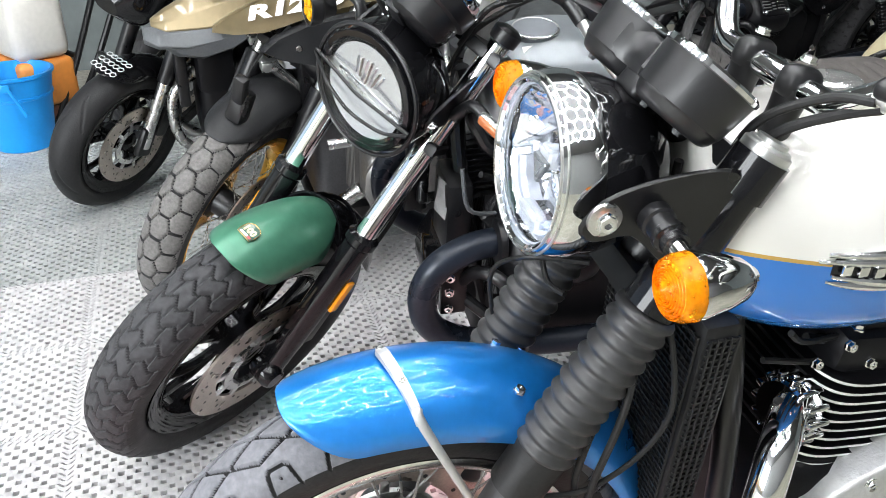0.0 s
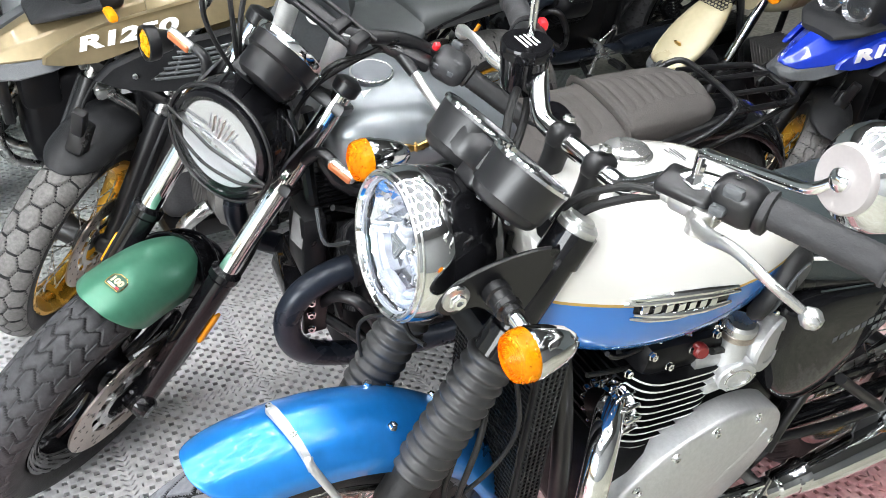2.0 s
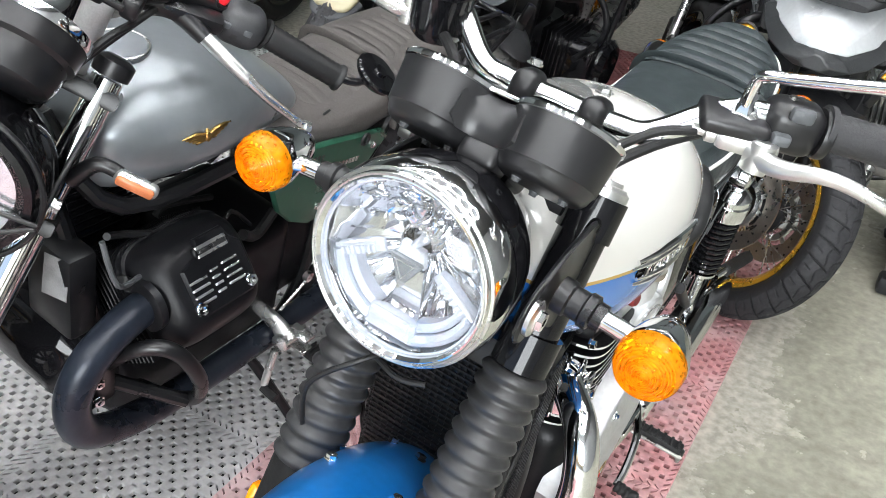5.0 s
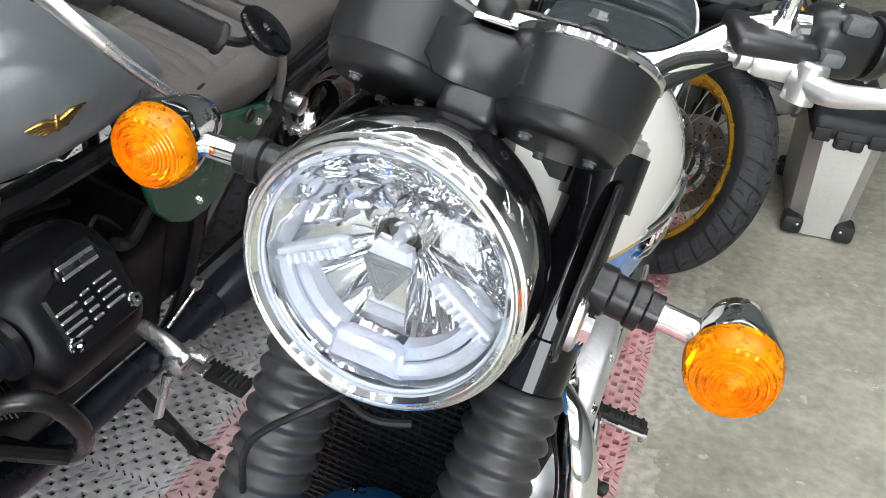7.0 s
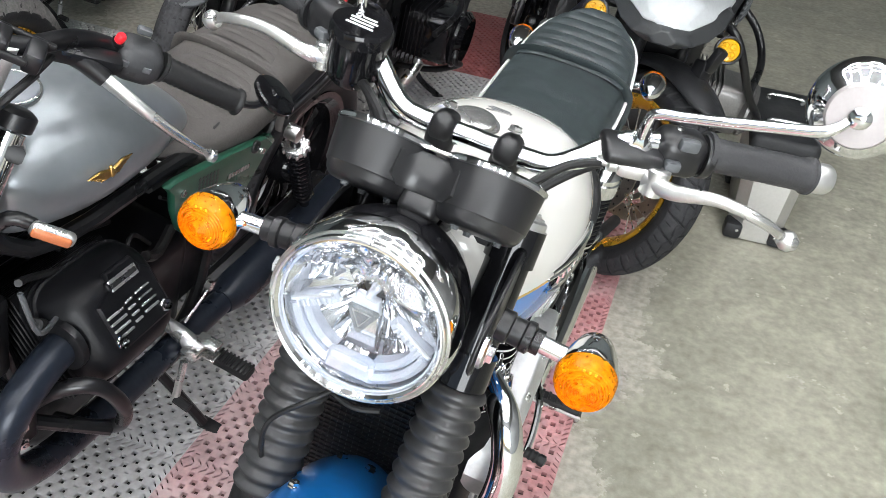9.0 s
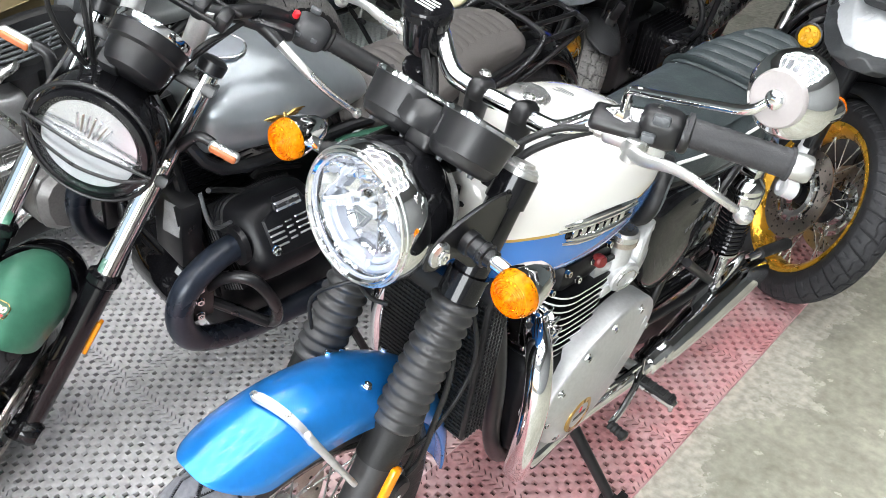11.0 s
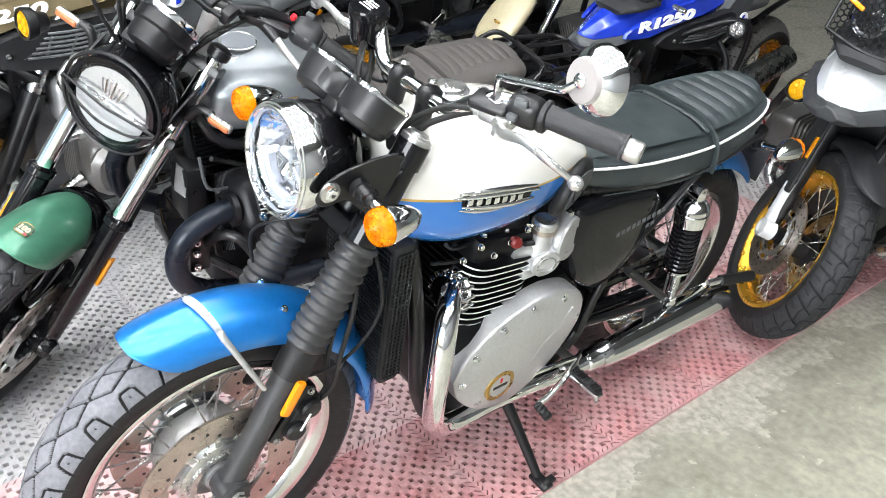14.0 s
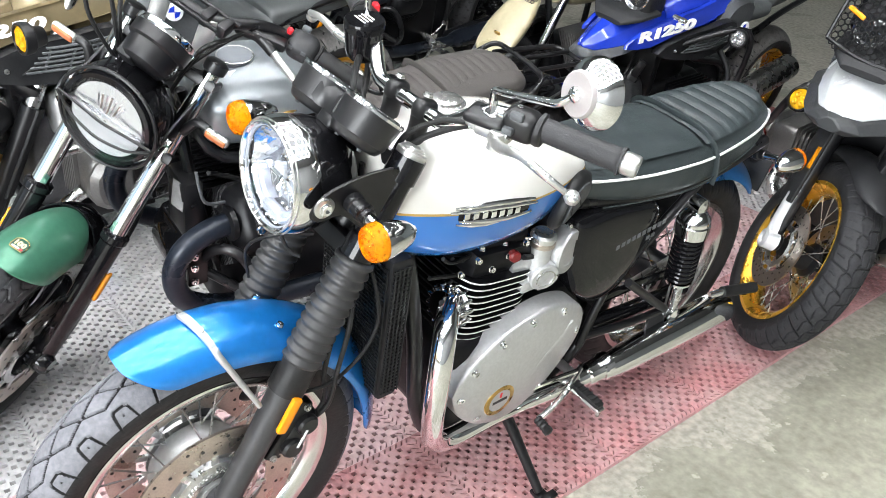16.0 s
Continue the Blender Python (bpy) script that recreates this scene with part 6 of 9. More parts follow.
    rp = lathe(B(), [(0.009, 0), (0.0115, 0.003), (0.0095, 0.008), (0.0115, 0.012), (0.0095, 0.017), (0.0115, 0.022), (0.0095, 0.027), (0.0115, 0.032), (0.0115, 0.04), (0.006, 0.043)], 16, frm((0.198, 0.465, 0.262), (1, -0.05, -0.1)))
    part("rubber_pad", rp, RUBBER, shf)
    for s in (1, -1):
        hg = tube(B(), [(s * 0.135, 0.752, 0.490), (s * 0.140, 0.85, 0.41), (s * 0.145, 0.936, 0.340)], 0.0105, 12, 4)
        tube(hg, [(s * 0.120, 0.66, 0.355), (s * 0.135, 0.80, 0.345), (s * 0.142, 0.93, 0.338)], 0.0095, 12, 4)
        tube(hg, [(s * 0.115, 0.70, 0.47), (s * 0.120, 0.668, 0.40), (s * 0.120, 0.655, 0.33)], 0.010, 12, 4)
        rs = part("rear_peg_hanger", hg, BLACK, P, "slim black tubular peg hanger")
        part("hanger_plate", rbox(B(), (s * 0.144, 0.912, 0.316), (0.006, 0.075, 0.066), 0.002, seg=1), BLACK, rs)
        part("hanger_bolt", bolt(B(), (s * 0.148, 0.936, 0.335), (s, 0, 0), 0.010, 0.008), CHROME, rs)
        pgm = tube(B(), [(s * 0.178, 1.135, 0.338), (s * 0.205, 1.245, 0.330)], 0.0145, 16)
        rg = part("rear_peg", pgm, RUBBER, rs, "folded black rear peg")
        part("peg_joint", tube(B(), [(s * 0.165, 1.10, 0.332), (s * 0.178, 1.138, 0.338)], 0.010, 12), CHROME, rg)
    bb = rbox(B(), (0, 0.69, 0.52), (0.15, 0.18, 0.26), 0.02, seg=2)
    rbox(bb, (0, 0.66, 0.34), (0.16, 0.12, 0.16), 0.02)
    part("battery_box", bb, BLACK, P, "black battery box behind the engine")
    for s in (1, -1):
        part("swing_arm", tube(B(), [(s * 0.085, 0.66, 0.345), (s * 0.095, 0.84, 0.335), (s * 0.100, 1.075, 0.325)], 0.024, 16, 4, flat=0.7), GLOSS, P, "gloss black swing arm")
    part("chain_guard", tube(B(), [(0.085, 0.70, 0.405), (0.092, 0.82, 0.415), (0.094, 0.95, 0.405), (0.094, 1.06, 0.395)], 0.014, 10, 4, flat=0.5), GLOSS, P, "gloss black chain guard")
    spr = lathe(B(), [(0.060, -0.003), (0.104, -0.003), (0.104, 0.003), (0.060, 0.003), (0.060, -0.003)], 48, Matrix.Translation((0.070, 1.055, 0.318)) @ AX, False)
    for k in range(36):
        rbox(spr, (0.070, 1.055, 0.318), (0.005, 0.010, 0.010), 0.001, Matrix.Translation((0, 1.055, 0.318)) @ Matrix.Rotation(2 * math.pi * k / 36, 4, "X") @ Matrix.Translation((0, -1.055, -0.318 + 0.106)), 1)
    part("rear_sprocket", spr, STEEL, P, "steel rear sprocket")
    for k in range(2):
        part("drive_chain", tube(B(), [(0.070, 0.62, 0.355 - k * 0.06), (0.070, 0.85, 0.40 - k * 0.15), (0.070, 1.03, 0.424 - k * 0.212)], 0.0075, 8, 3, flat=0.7), STEEL, P, "oily drive chain run")
    # small engine clutter
    cb = B()
    rnd = random.Random(11)
    for k in range(16):
        x = rnd.uniform(0.06, 0.115) * (1 if k % 3 else -1)
        y, z = rnd.uniform(0.15, 0.66), rnd.uniform(0.60, 0.735)
        tube(cb, [(x, y, z), (x * 0.9, y + rnd.uniform(0.03, 0.1), z + rnd.uniform(-0.05, 0.03)), (x * 0.8, y + rnd.uniform(0.1, 0.2), z - rnd.uniform(0.0, 0.08))], rnd.choice((0.003, 0.004, 0.006)), 7, 4)
    part("wiring", cb, RUBBER, P, "black hoses and wiring", kind="stuff")
    wb = B()
    for k in range(7):
        h = rnd.uniform(0.80, 0.95)
        tube(wb, [(rnd.uniform(-0.06, 0.06), 0.02 + rnd.uniform(0, 0.05), h), (rnd.uniform(-0.05, 0.05), 0.06, h - 0.03), (rnd.uniform(-0.06, 0.06), 0.10, h - rnd.uniform(0, 0.08)), (rnd.uniform(-0.05, 0.05), 0.15, h - 0.10)], 0.005, 7, 4)
    part("wiring", wb, RUBBER, P, "black wiring loom behind the headlamp", kind="stuff")
    part("ignition_plug", lathe(B(), [(0.010, 0), (0.012, 0.004), (0.012, 0.014), (0.009, 0.018), (0.004, 0.018)], 18, frm((0.105, 0.37, 0.69), (1, -0.2, 0.2))), DARKRED, P, "dark red plug cap")
    for k in range(8):
        part("bolt", bolt(B(), (0.105, 0.24 + k * 0.04, 0.69 + 0.02 * math.sin(k * 2.1)), (1, 0, 0.2), 0.006, 0.008), CHROME, P)
    return bike


build_roadster()


# ---- the grey and green V-twin ----
def steering(y, rake, turn, h=0.9):
    ax = Vector((0, math.sin(radians(rake)), math.cos(radians(rake))))
    a = Vector((0, y, h))
    return Matrix.Translation(a) @ Matrix.Rotation(radians(turn), 4, ax) @ Matrix.Translation(-a)


def bike_pose(x, y, head, lean, z=0.0):
    return Matrix.Translation((x, y, z)) @ Matrix.Rotation(radians(head), 4, "Z") @ Matrix.Rotation(radians(lean), 4, "Y")


DULLAMBER = mat("dull_orange_lens", (0.42, 0.13, 0.05), 0.15, 0.0, 0.08, 30)
SIDE = Matrix(((0, 0, 1, 0), (1, 0, 0, 0), (0, 1, 0, 0), (0, 0, 0, 1)))


def side_plate(bm, outline, l, thick, bev=0.004, n=0):
    """A plate in the plane of length and height at the lateral place l."""
    return plate(bm, outline, thick, Matrix.Translation((l, 0, 0)) @ SIDE, bev, n)


def build_vtwin(label, pose_m, steer, guard_mat, tank_mat, seat_mat, panel_mat, nu=560):
    bike = thing("motorcycle", label, "motorcycle", pose_m, "parked motorcycles")
    P = bike
    ST = steering(0.013, 31.8, steer)

    def st(ob):
        ob.matrix_basis = ST
        return ob
    FL = lambda h, l=0.1: Vector((l, -0.192 + (h - 0.615) * 0.633, h))
    AXY, AXZ = -0.395, AXLE_Z
    fw = ST @ Matrix.Translation((0, AXY, AXZ))
    cast_wheel(P, fw, 0.318, 0.112, 0.225, TYRE, tread_zigzag, 0.040, 6, 0.155, 0.07, nu, 44)
    rw = Matrix.Translation((0, 1.07, 0.33))
    cast_wheel(P, rw, 0.32, 0.145, 0.216, TYRE, tread_zigzag, 0.045, 6, 0.12, -0.08, 300, 28, name="rear")
    # mudguard
    fg = solid(st(part("front_mudguard", fender(B(), AXY, AXZ, 0.300, 0.078, 84, 127, 0.34, 36, taper=0.10), guard_mat, P, "painted front mudguard with small brass emblem")), 0.003)
    st_b = solid(st(part("mudguard_tail", fender(B(), AXY, AXZ, 0.298, 0.080, 121, 176, 0.34, 24, taper=0.1), GLOSS, P, "gloss black rear of the mudguard")), 0.003)

    def onf(a, v, up=0.0):
        r = 0.351 + up - 0.0544 * v * v - 0.012 * abs(v) ** 8
        return Vector((0.079 * v, AXY - r * math.cos(radians(a)), AXZ + r * math.sin(radians(a))))
    for a in (126, 137):
        hoop = tube(B(), [onf(a, v, 0.003) for v in (-1.0, -0.8, -0.5, 0, 0.5, 0.8, 1.0)], 0.008, 8, 4, flat=0.5)
        part("mudguard_hoop", hoop, GLOSS, fg)
    c = onf(94, 0.0, 0.0)
    nrm = (c - Vector((0, AXY, AXZ))).normalized()
    em_m = frm(c + nrm * 0.001, nrm, (1, 0, 0))
    crest = part("emblem", plate(B(), [(-0.015, -0.014), (0.015, -0.014), (0.0165, -0.006), (0.0155, 0.009), (0.007, 0.016), (-0.007, 0.016), (-0.0155, 0.009), (-0.0165, -0.006)], 0.002, em_m, 0.0008), GREENDK, fg, "small dark green crest with gilt number")
    part("crest_rim", tube(B(), [em_m @ Vector((x, y, 0.0012)) for x, y in ((-0.015, -0.014), (0.015, -0.014), (0.0165, -0.006), (0.0155, 0.009), (0.007, 0.016), (-0.007, 0.016), (-0.0155, 0.009), (-0.0165, -0.006), (-0.015, -0.014))], 0.0009, 6, 1), BRASS, crest)
    num = letters("100", 0.013, 0.0014, 0.023, 0.0)
    num.transform(em_m @ Matrix.Translation((-0.0115, -0.005, 0.0014)))
    part("lettering", num, PALEGOLD, crest, "pale gilt number")
    bars(crest, "crest_bar", em_m @ Vector((0, 0, 0.0014)), em_m.to_3x3() @ Vector((1, 0, 0)), em_m.to_3x3() @ Vector((0, 1, 0)), [(-0.012, -0.0115, 0.016, 0.004)], INK_W, 0.001)
    bars(crest, "crest_bar", em_m @ Vector((0, 0, 0.0014)), em_m.to_3x3() @ Vector((1, 0, 0)), em_m.to_3x3() @ Vector((0, 1, 0)), [(0.005, -0.0115, 0.007, 0.004)], RED, 0.001)
    for s in (1, -1):
        l = 0.1 * s
        d = FL(0.9, l) - FL(0.3, l)
        lg = tube(B(), [FL(0.31, l), FL(0.45, l), FL(0.60, l)], 0.026, 18, 3, radii=[0.022, 0.026, 0.027])
        lathe(lg, [(0.02, -0.03), (0.026, -0.02), (0.026, 0.02), (0.02, 0.03)], 18, frm((l, AXY, AXZ), (1, 0, 0)))
        leg = st(part("fork_leg", lg, GLOSS, P, "gloss black lower fork leg"))
        part("fork_seal", lathe(B(), [(0.028, -0.01), (0.031, -0.006), (0.031, 0.008), (0.024, 0.014)], 22, frm(FL(0.61, l), d)), GLOSS, leg)
        part("fork_tube", tube(B(), [FL(0.61, l), FL(0.975, l)], 0.0205, 22), CHROME, leg, "chrome fork tube")
        part("fork_cap", lathe(B(), [(0.024, -0.008), (0.025, 0), (0.025, 0.012), (0.016, 0.018), (0.004, 0.018)], 18, frm(FL(0.985, l), d)), BLACK, leg)
        part("side_reflector", rbox(B(), (0, 0, 0), (0.008, 0.02, 0.075), 0.003, Matrix.Translation(FL(0.50, l) + Vector((s * 0.030, 0.012, 0))) @ Matrix.Rotation(radians(-32), 4, "X")), AMBER, leg)
        part("caliper", rbox(B(), (0, 0, 0), (0.05, 0.06, 0.10), 0.012, Matrix.Translation((s * 0.085, AXY + 0.11, AXZ + 0.06)) @ Matrix.Rotation(radians(-30), 4, "X")), BLACK, leg)
        # flasher arm
        fl = tube(B(), [FL(0.87, s * 0.115) + Vector((0, -0.02, 0)), (s * 0.135, -0.045, 0.91), (s * 0.165, -0.045, 0.913)], 0.010, 12, 4, radii=[0.012, 0.010, 0.009])
        loft_m = Matrix.Translation((s * 0.187, -0.05, 0.913)) @ Matrix.Rotation(radians(90), 4, "Z")
        arm = st(part("indicator_arm", fl, BLACK, P, "black indicator arm"))
        part("indicator_body", rbox(B(), (0, 0, 0), (0.018, 0.058, 0.021), 0.008, loft_m, 4), LEVER, arm)
        part("lens", rbox(B(), (0, 0, 0), (0.010, 0.050, 0.016), 0.0045, Matrix.Translation((s * 0.187, -0.0565, 0.913)) @ Matrix.Rotation(radians(90), 4, "Z"), 3), DULLAMBER, arm, "slim amber indicator lens")
        # bar clamp risers
        ri = tube(B(), [FL(0.955, s * 0.055) + Vector((0, 0.02, 0)), (s * 0.055, 0.055, 1.085)], 0.0185, 18)
        st(part("bar_riser", ri, MACHINED, P, "bright handlebar riser"))
        e0, e1 = Vector((s * 0.245, 0.187, 1.050)), Vector((s * 0.372, 0.209, 1.034))
        L = (e1 - e0).length
        gp = [(0.022, 0), (0.022, 0.005)]
        for k in range(14):
            gp += [(0.0175, 0.008 + k * L / 15), (0.0187, 0.011 + k * L / 15)]
        gp += [(0.021, L - 0.004), (0.021, L)]
        st(part("grip", lathe(B(), gp, 20, frm(e0, e1 - e0)), RUBBER, P, "black rubber grip", 50))
        swb = rbox(B(), (0, 0, 0), (0.070, 0.062, 0.058), 0.024, Matrix.Translation((s * 0.212, 0.180, 1.050)) @ Matrix.Rotation(radians(12 * s), 4, "Z"), 6)
        sw = st(part("switch_box", swb, GREYPL2, P, "dark grey switch box"))
        for k in range(3):
            part("switch", rbox(B(), (0, 0, 0), (0.012, 0.005, 0.010), 0.002, Matrix.Translation((s * (0.196 + 0.015 * k), 0.1475 + 0.003 * k, 1.058 - 0.012 * (k % 2))) @ Matrix.Rotation(radians(12 * s), 4, "Z")), INK_K if k == 1 else GREYPL, sw)
        part("switch", rbox(B(), (0, 0, 0), (0.02, 0.012, 0.01), 0.003, Matrix.Translation((s * 0.205, 0.185, 1.094)) @ Matrix.Rotation(radians(12 * s), 4, "Z")), RED if s < 0 else GREYPL, sw)
        lv = tube(B(), [(s * 0.165, 0.118, 1.050), (s * 0.225, 0.100, 1.040), (s * 0.29, 0.098, 1.020), (s * 0.352, 0.115, 0.995)], 0.008, 12, 6, radii=[0.011, 0.0095, 0.0078, 0.0062], flat=0.75)
        lathe(lv, [(0.002, -0.010), (0.0095, -0.004), (0.0095, 0.004), (0.002, 0.010)], 16, frm((s * 0.354, 0.117, 0.994), (s, 0.4, -0.2)))
        st(part("lever", lv, LEVER, P, "bright alloy lever with ball end"))
        pr = rbox(B(), (0, 0, 0), (0.11, 0.03, 0.024), 0.008, Matrix.Translation((s * 0.14, 0.122, 1.060)) @ Matrix.Rotation(radians(18 * s), 4, "Z"))
        tube(pr, [(s * 0.10, 0.112, 1.066), (s * 0.14, 0.118, 1.058), (s * 0.180, 0.112, 1.048)], 0.014, 14, 4, radii=[0.013, 0.015, 0.0125], flat=0.8)
        st(part("lever_perch", pr, BLACK, P))
        # bar end mirror
        ma = tube(B(), [e1, e1 + Vector((s * 0.025, 0.006, 0.004)), e1 + Vector((s * 0.044, 0.018, 0.020))], 0.006, 8, 3)
        mirr = st(part("mirror_arm", ma, BLACK, P))
        part("mirror", lathe(B(), [(0.002, -0.008), (0.03, -0.008), (0.036, -0.002), (0.037, 0.004), (0.034, 0.007), (0.012, 0.009), (0.010, 0.013), (0.002, 0.013)], 40, frm(e1 + Vector((s * 0.046, 0.020, 0.024)), (0.2 * s, -0.05, 0.97))), GLOSS, mirr, "round black bar-end mirror")
    yk = B()
    for h in (0.80, 0.955):
        plate(yk, [(-0.125, -0.02), (-0.125, 0.025), (-0.04, 0.05), (0.04, 0.05), (0.125, 0.025), (0.125, -0.02)], 0.022, frm(FL(h, 0), (0, 0.53, 0.85), (1, 0, 0)), 0.004)
    st(part("fork_yoke", yk, BLACK, P))
    for s in (1, -1):
        eb = side_plate(B(), [(-0.115, 0.87), (-0.10, 0.90), (-0.03, 0.93), (0.015, 0.93), (0.0, 0.87), (-0.05, 0.845)], s * 0.107, 0.006, 0.002, 2)
        st(part("headlamp_bracket", eb, BLACK, P))
        st(part("bolt", bolt(B(), (s * 0.111, -0.105, 0.875), (s, 0, 0), 0.009, 0.01), STEEL, P))
    hb = B()
    half = [(0, 0.05, 1.080), (0.07, 0.062, 1.080), (0.13, 0.130, 1.076), (0.20, 0.178, 1.054), (0.36, 0.207, 1.035)]
    tube(hb, [(-x, y, z) for x, y, z in half[::-1]] + half[1:], 0.0125, 14, 5)
    st(part("handlebar", hb, BLACK, P, "black wide handlebar"))
    # headlamp with its divided glass and wire guard
    m = frm((0, -0.145, 0.882), (0, -1, 0.16), (0, 0, 1))
    r = 0.102
    bowl = st(part("headlamp_bowl", lathe(B(), [(r * 0.94, 0.004), (r * 1.0, 0.0), (r * 1.05, -0.02), (r * 1.05, -0.06), (r * 0.92, -0.095), (r * 0.6, -0.125), (0.004, -0.135)], 48, m, False), GLOSS, P, "gloss black round headlamp"))
    for sg in (1, -1):
        rows = []
        for i in range(2):
            z = 0.006 - i * 0.02
            q = 0.97 - 0.10 * i
            rows.append([(sg * r * (0.06 + 0.76 * q * math.sin(math.pi * k / 20)), r * 0.80 * q * math.cos(math.pi * k / 20), z) for k in range(21)])
        hl = grid(B(), rows, False, True, True, m)
        part("reflector", hl, LAMPGREY if sg > 0 else MILKY, bowl, "half-round headlamp window")
        for k in range(7 if sg > 0 else 0):
            part("reflector_rib", rbox(B(), (0, 0, 0), (r * (0.44 - 0.05 * abs(k - 3)), 0.0032, 0.004), 0.001, m @ Matrix.Translation((r * 0.34, -r * 0.22 + k * r * 0.085, 0.007)) @ Matrix.Rotation(radians(-18 + 5 * k), 4, "Z"), 1), DISC if k % 2 else REFL, bowl)
    part("lamp_backing", lathe(B(), [(r * 0.95, -0.004), (r * 0.95, 0.001), (0.002, 0.001)], 40, m), GLOSS, bowl)
    part("divider", rbox(B(), (0, 0, 0.006), (0.009, r * 1.86, 0.016), 0.004, m), STEEL, bowl)
    part("rim", lathe(B(), [(r * 0.86, 0.006), (r * 0.90, 0.013), (r * 0.98, 0.011), (r * 1.05, -0.01), (r * 1.05, -0.025), (r * 0.86, 0.0), (r * 0.86, 0.006)], 56, m, False), GLOSS, bowl)
    gd = B()
    tube(gd, [m @ Vector((r * 0.05, y * r, 0.028 - 0.012 * abs(y))) for y in (-1.08, -0.7, -0.35, 0, 0.35, 0.7, 1.08)], 0.0032, 8, 4)
    tube(gd, [m @ Vector((-r * (0.05 + 0.28 * (1 - abs(y) ** 3)), y * r, 0.030 - 0.012 * abs(y))) for y in (-1.08, -0.7, -0.35, 0, 0.35, 0.7, 1.08)], 0.0032, 8, 4)
    ring(gd, r * 1.08, 0.004, 48, 8, m @ Matrix.Translation((0, 0, 0.004)))
    part("headlamp_guard", gd, BLACK, bowl, "black wire headlamp guard")
    gl = part("glass", lathe(B(), [(r * 0.92, 0.012), (r * 0.6, 0.0165), (0.002, 0.019), (0.002, 0.0165), (r * 0.6, 0.014), (r * 0.92, 0.0095)], 40, m, False), GLASS, bowl)
    gl.visible_shadow = False
    # gauge
    gm = frm((0.01, -0.018, 1.040), (0, 0.84, 0.54)) @ Matrix.Scale(1.13, 4)
    g = st(part("gauge", lathe(B(), [(0.004, -0.070), (0.036, -0.070), (0.045, -0.064), (0.049, -0.050), (0.0495, -0.032), (0.0555, -0.028), (0.057, 0.0)], 44, gm), BLACK, P, "single round black gauge"))
    part("bezel", lathe(B(), [(0.0575, -0.006), (0.0595, -0.002), (0.059, 0.006), (0.052, 0.009), (0.05, 0.003), (0.0575, -0.006)], 44, gm, False), CHROME, g)
    part("dial", lathe(B(), [(0.05, 0.003), (0.002, 0.004)], 32, gm), PLASTIC, g)
    part("gauge_socket", rbox(B(), (0.0, -0.03, -0.055), (0.05, 0.03, 0.04), 0.006, gm), PLASTIC, g)
    for pts, rr in (([(-0.12, 0.115, 1.058), (-0.12, 0.02, 1.06), (-0.08, -0.03, 0.98), (-0.05, -0.02, 0.86)], 0.005), ([(0.115, 0.112, 1.060), (0.095, 0.055, 1.045), (0.06, 0.01, 0.98), (0.03, 0.02, 0.86)], 0.005),
                    ([(-0.10, 0.06, 1.07), (-0.16, -0.02, 1.10), (-0.14, -0.06, 1.02), (-0.06, -0.03, 0.9)], 0.0045), ([(0.10, 0.05, 1.06), (0.08, 0.0, 1.05), (0.05, 0.0, 0.95)], 0.005),
                    ([(-0.19, -0.02, 1.26), (-0.15, -0.03, 1.16), (-0.09, -0.045, 1.03), (-0.07, -0.04, 0.95)], 0.0045)):
        st(part("cable", tube(B(), pts, rr, 8, 6), RUBBER, P))
    for s in (1, -1):
        st(part("brake_hose", tube(B(), [(s * 0.06, -0.09, 0.79), (s * 0.10, -0.10, 0.68), (s * 0.12, -0.18, 0.60), (s * 0.10, -0.24, 0.52), (s * 0.085, -0.28, 0.42)], 0.004, 8, 6), RUBBER, P))
    clam = B()
    for x in (-0.09, -0.05, 0.05, 0.09):
        rbox(clam, (x, 0.05, 1.085), (0.022, 0.04, 0.03), 0.006)
    rbox(clam, (0.0, 0.03, 1.085), (0.17, 0.008, 0.010), 0.003)
    rbox(clam, (0.02, 0.075, 1.09), (0.18, 0.008, 0.008), 0.003)
    st(part("bar_clamp", clam, BLACK, P, "black bar clamp with accessory rails"))
    wb_ = lathe(B(), [(0.0075, 0.0), (0.0075, 0.024), (0.0085, 0.025), (0.0085, 0.031)], 16, frm((0.176, 0.168, 1.046), (0.1, -0.15, 1)))
    post = st(part("button_post", wb_, BLACK, P, "black button post"))
    part("button", lathe(B(), [(0.006, 0.031), (0.0066, 0.033), (0.0066, 0.041), (0.0045, 0.044), (0.001, 0.044)], 16, frm((0.176, 0.168, 1.046), (0.1, -0.15, 1))), RED, post, "red push button")

    # tank and seat
    tk = loft(B(), [(0.075, 0.045, 0.785, 0.845, 2.4, 2.4), (0.09, 0.095, 0.745, 0.875, 2.5, 2.4), (0.14, 0.122, 0.735, 0.905, 2.6, 2.3), (0.22, 0.140, 0.735, 0.918, 2.7, 2.2), (0.32, 0.137, 0.738, 0.905, 2.6, 2.2),
                     (0.41, 0.118, 0.745, 0.862, 2.5, 2.2), (0.47, 0.096, 0.752, 0.82, 2.4, 2.2), (0.49, 0.06, 0.765, 0.80, 2.2, 2.2)], 64, 6)
    tank = part("fuel_tank", tk, tank_mat, P, "satin fuel tank with gold winged emblem", 60)
    part("filler_cap", lathe(B(), [(0.042, -0.003), (0.042, 0.005), (0.037, 0.009), (0.02, 0.010), (0.002, 0.010)], 36, frm((0, 0.185, 0.912), (0, -0.05, 1))), SILVER, tank, "satin filler cap")
    part("cap_ring", ring(B(), 0.040, 0.0022, 44, 8, frm((0, 0.185, 0.9185), (0, -0.05, 1))), LEVER, tank)
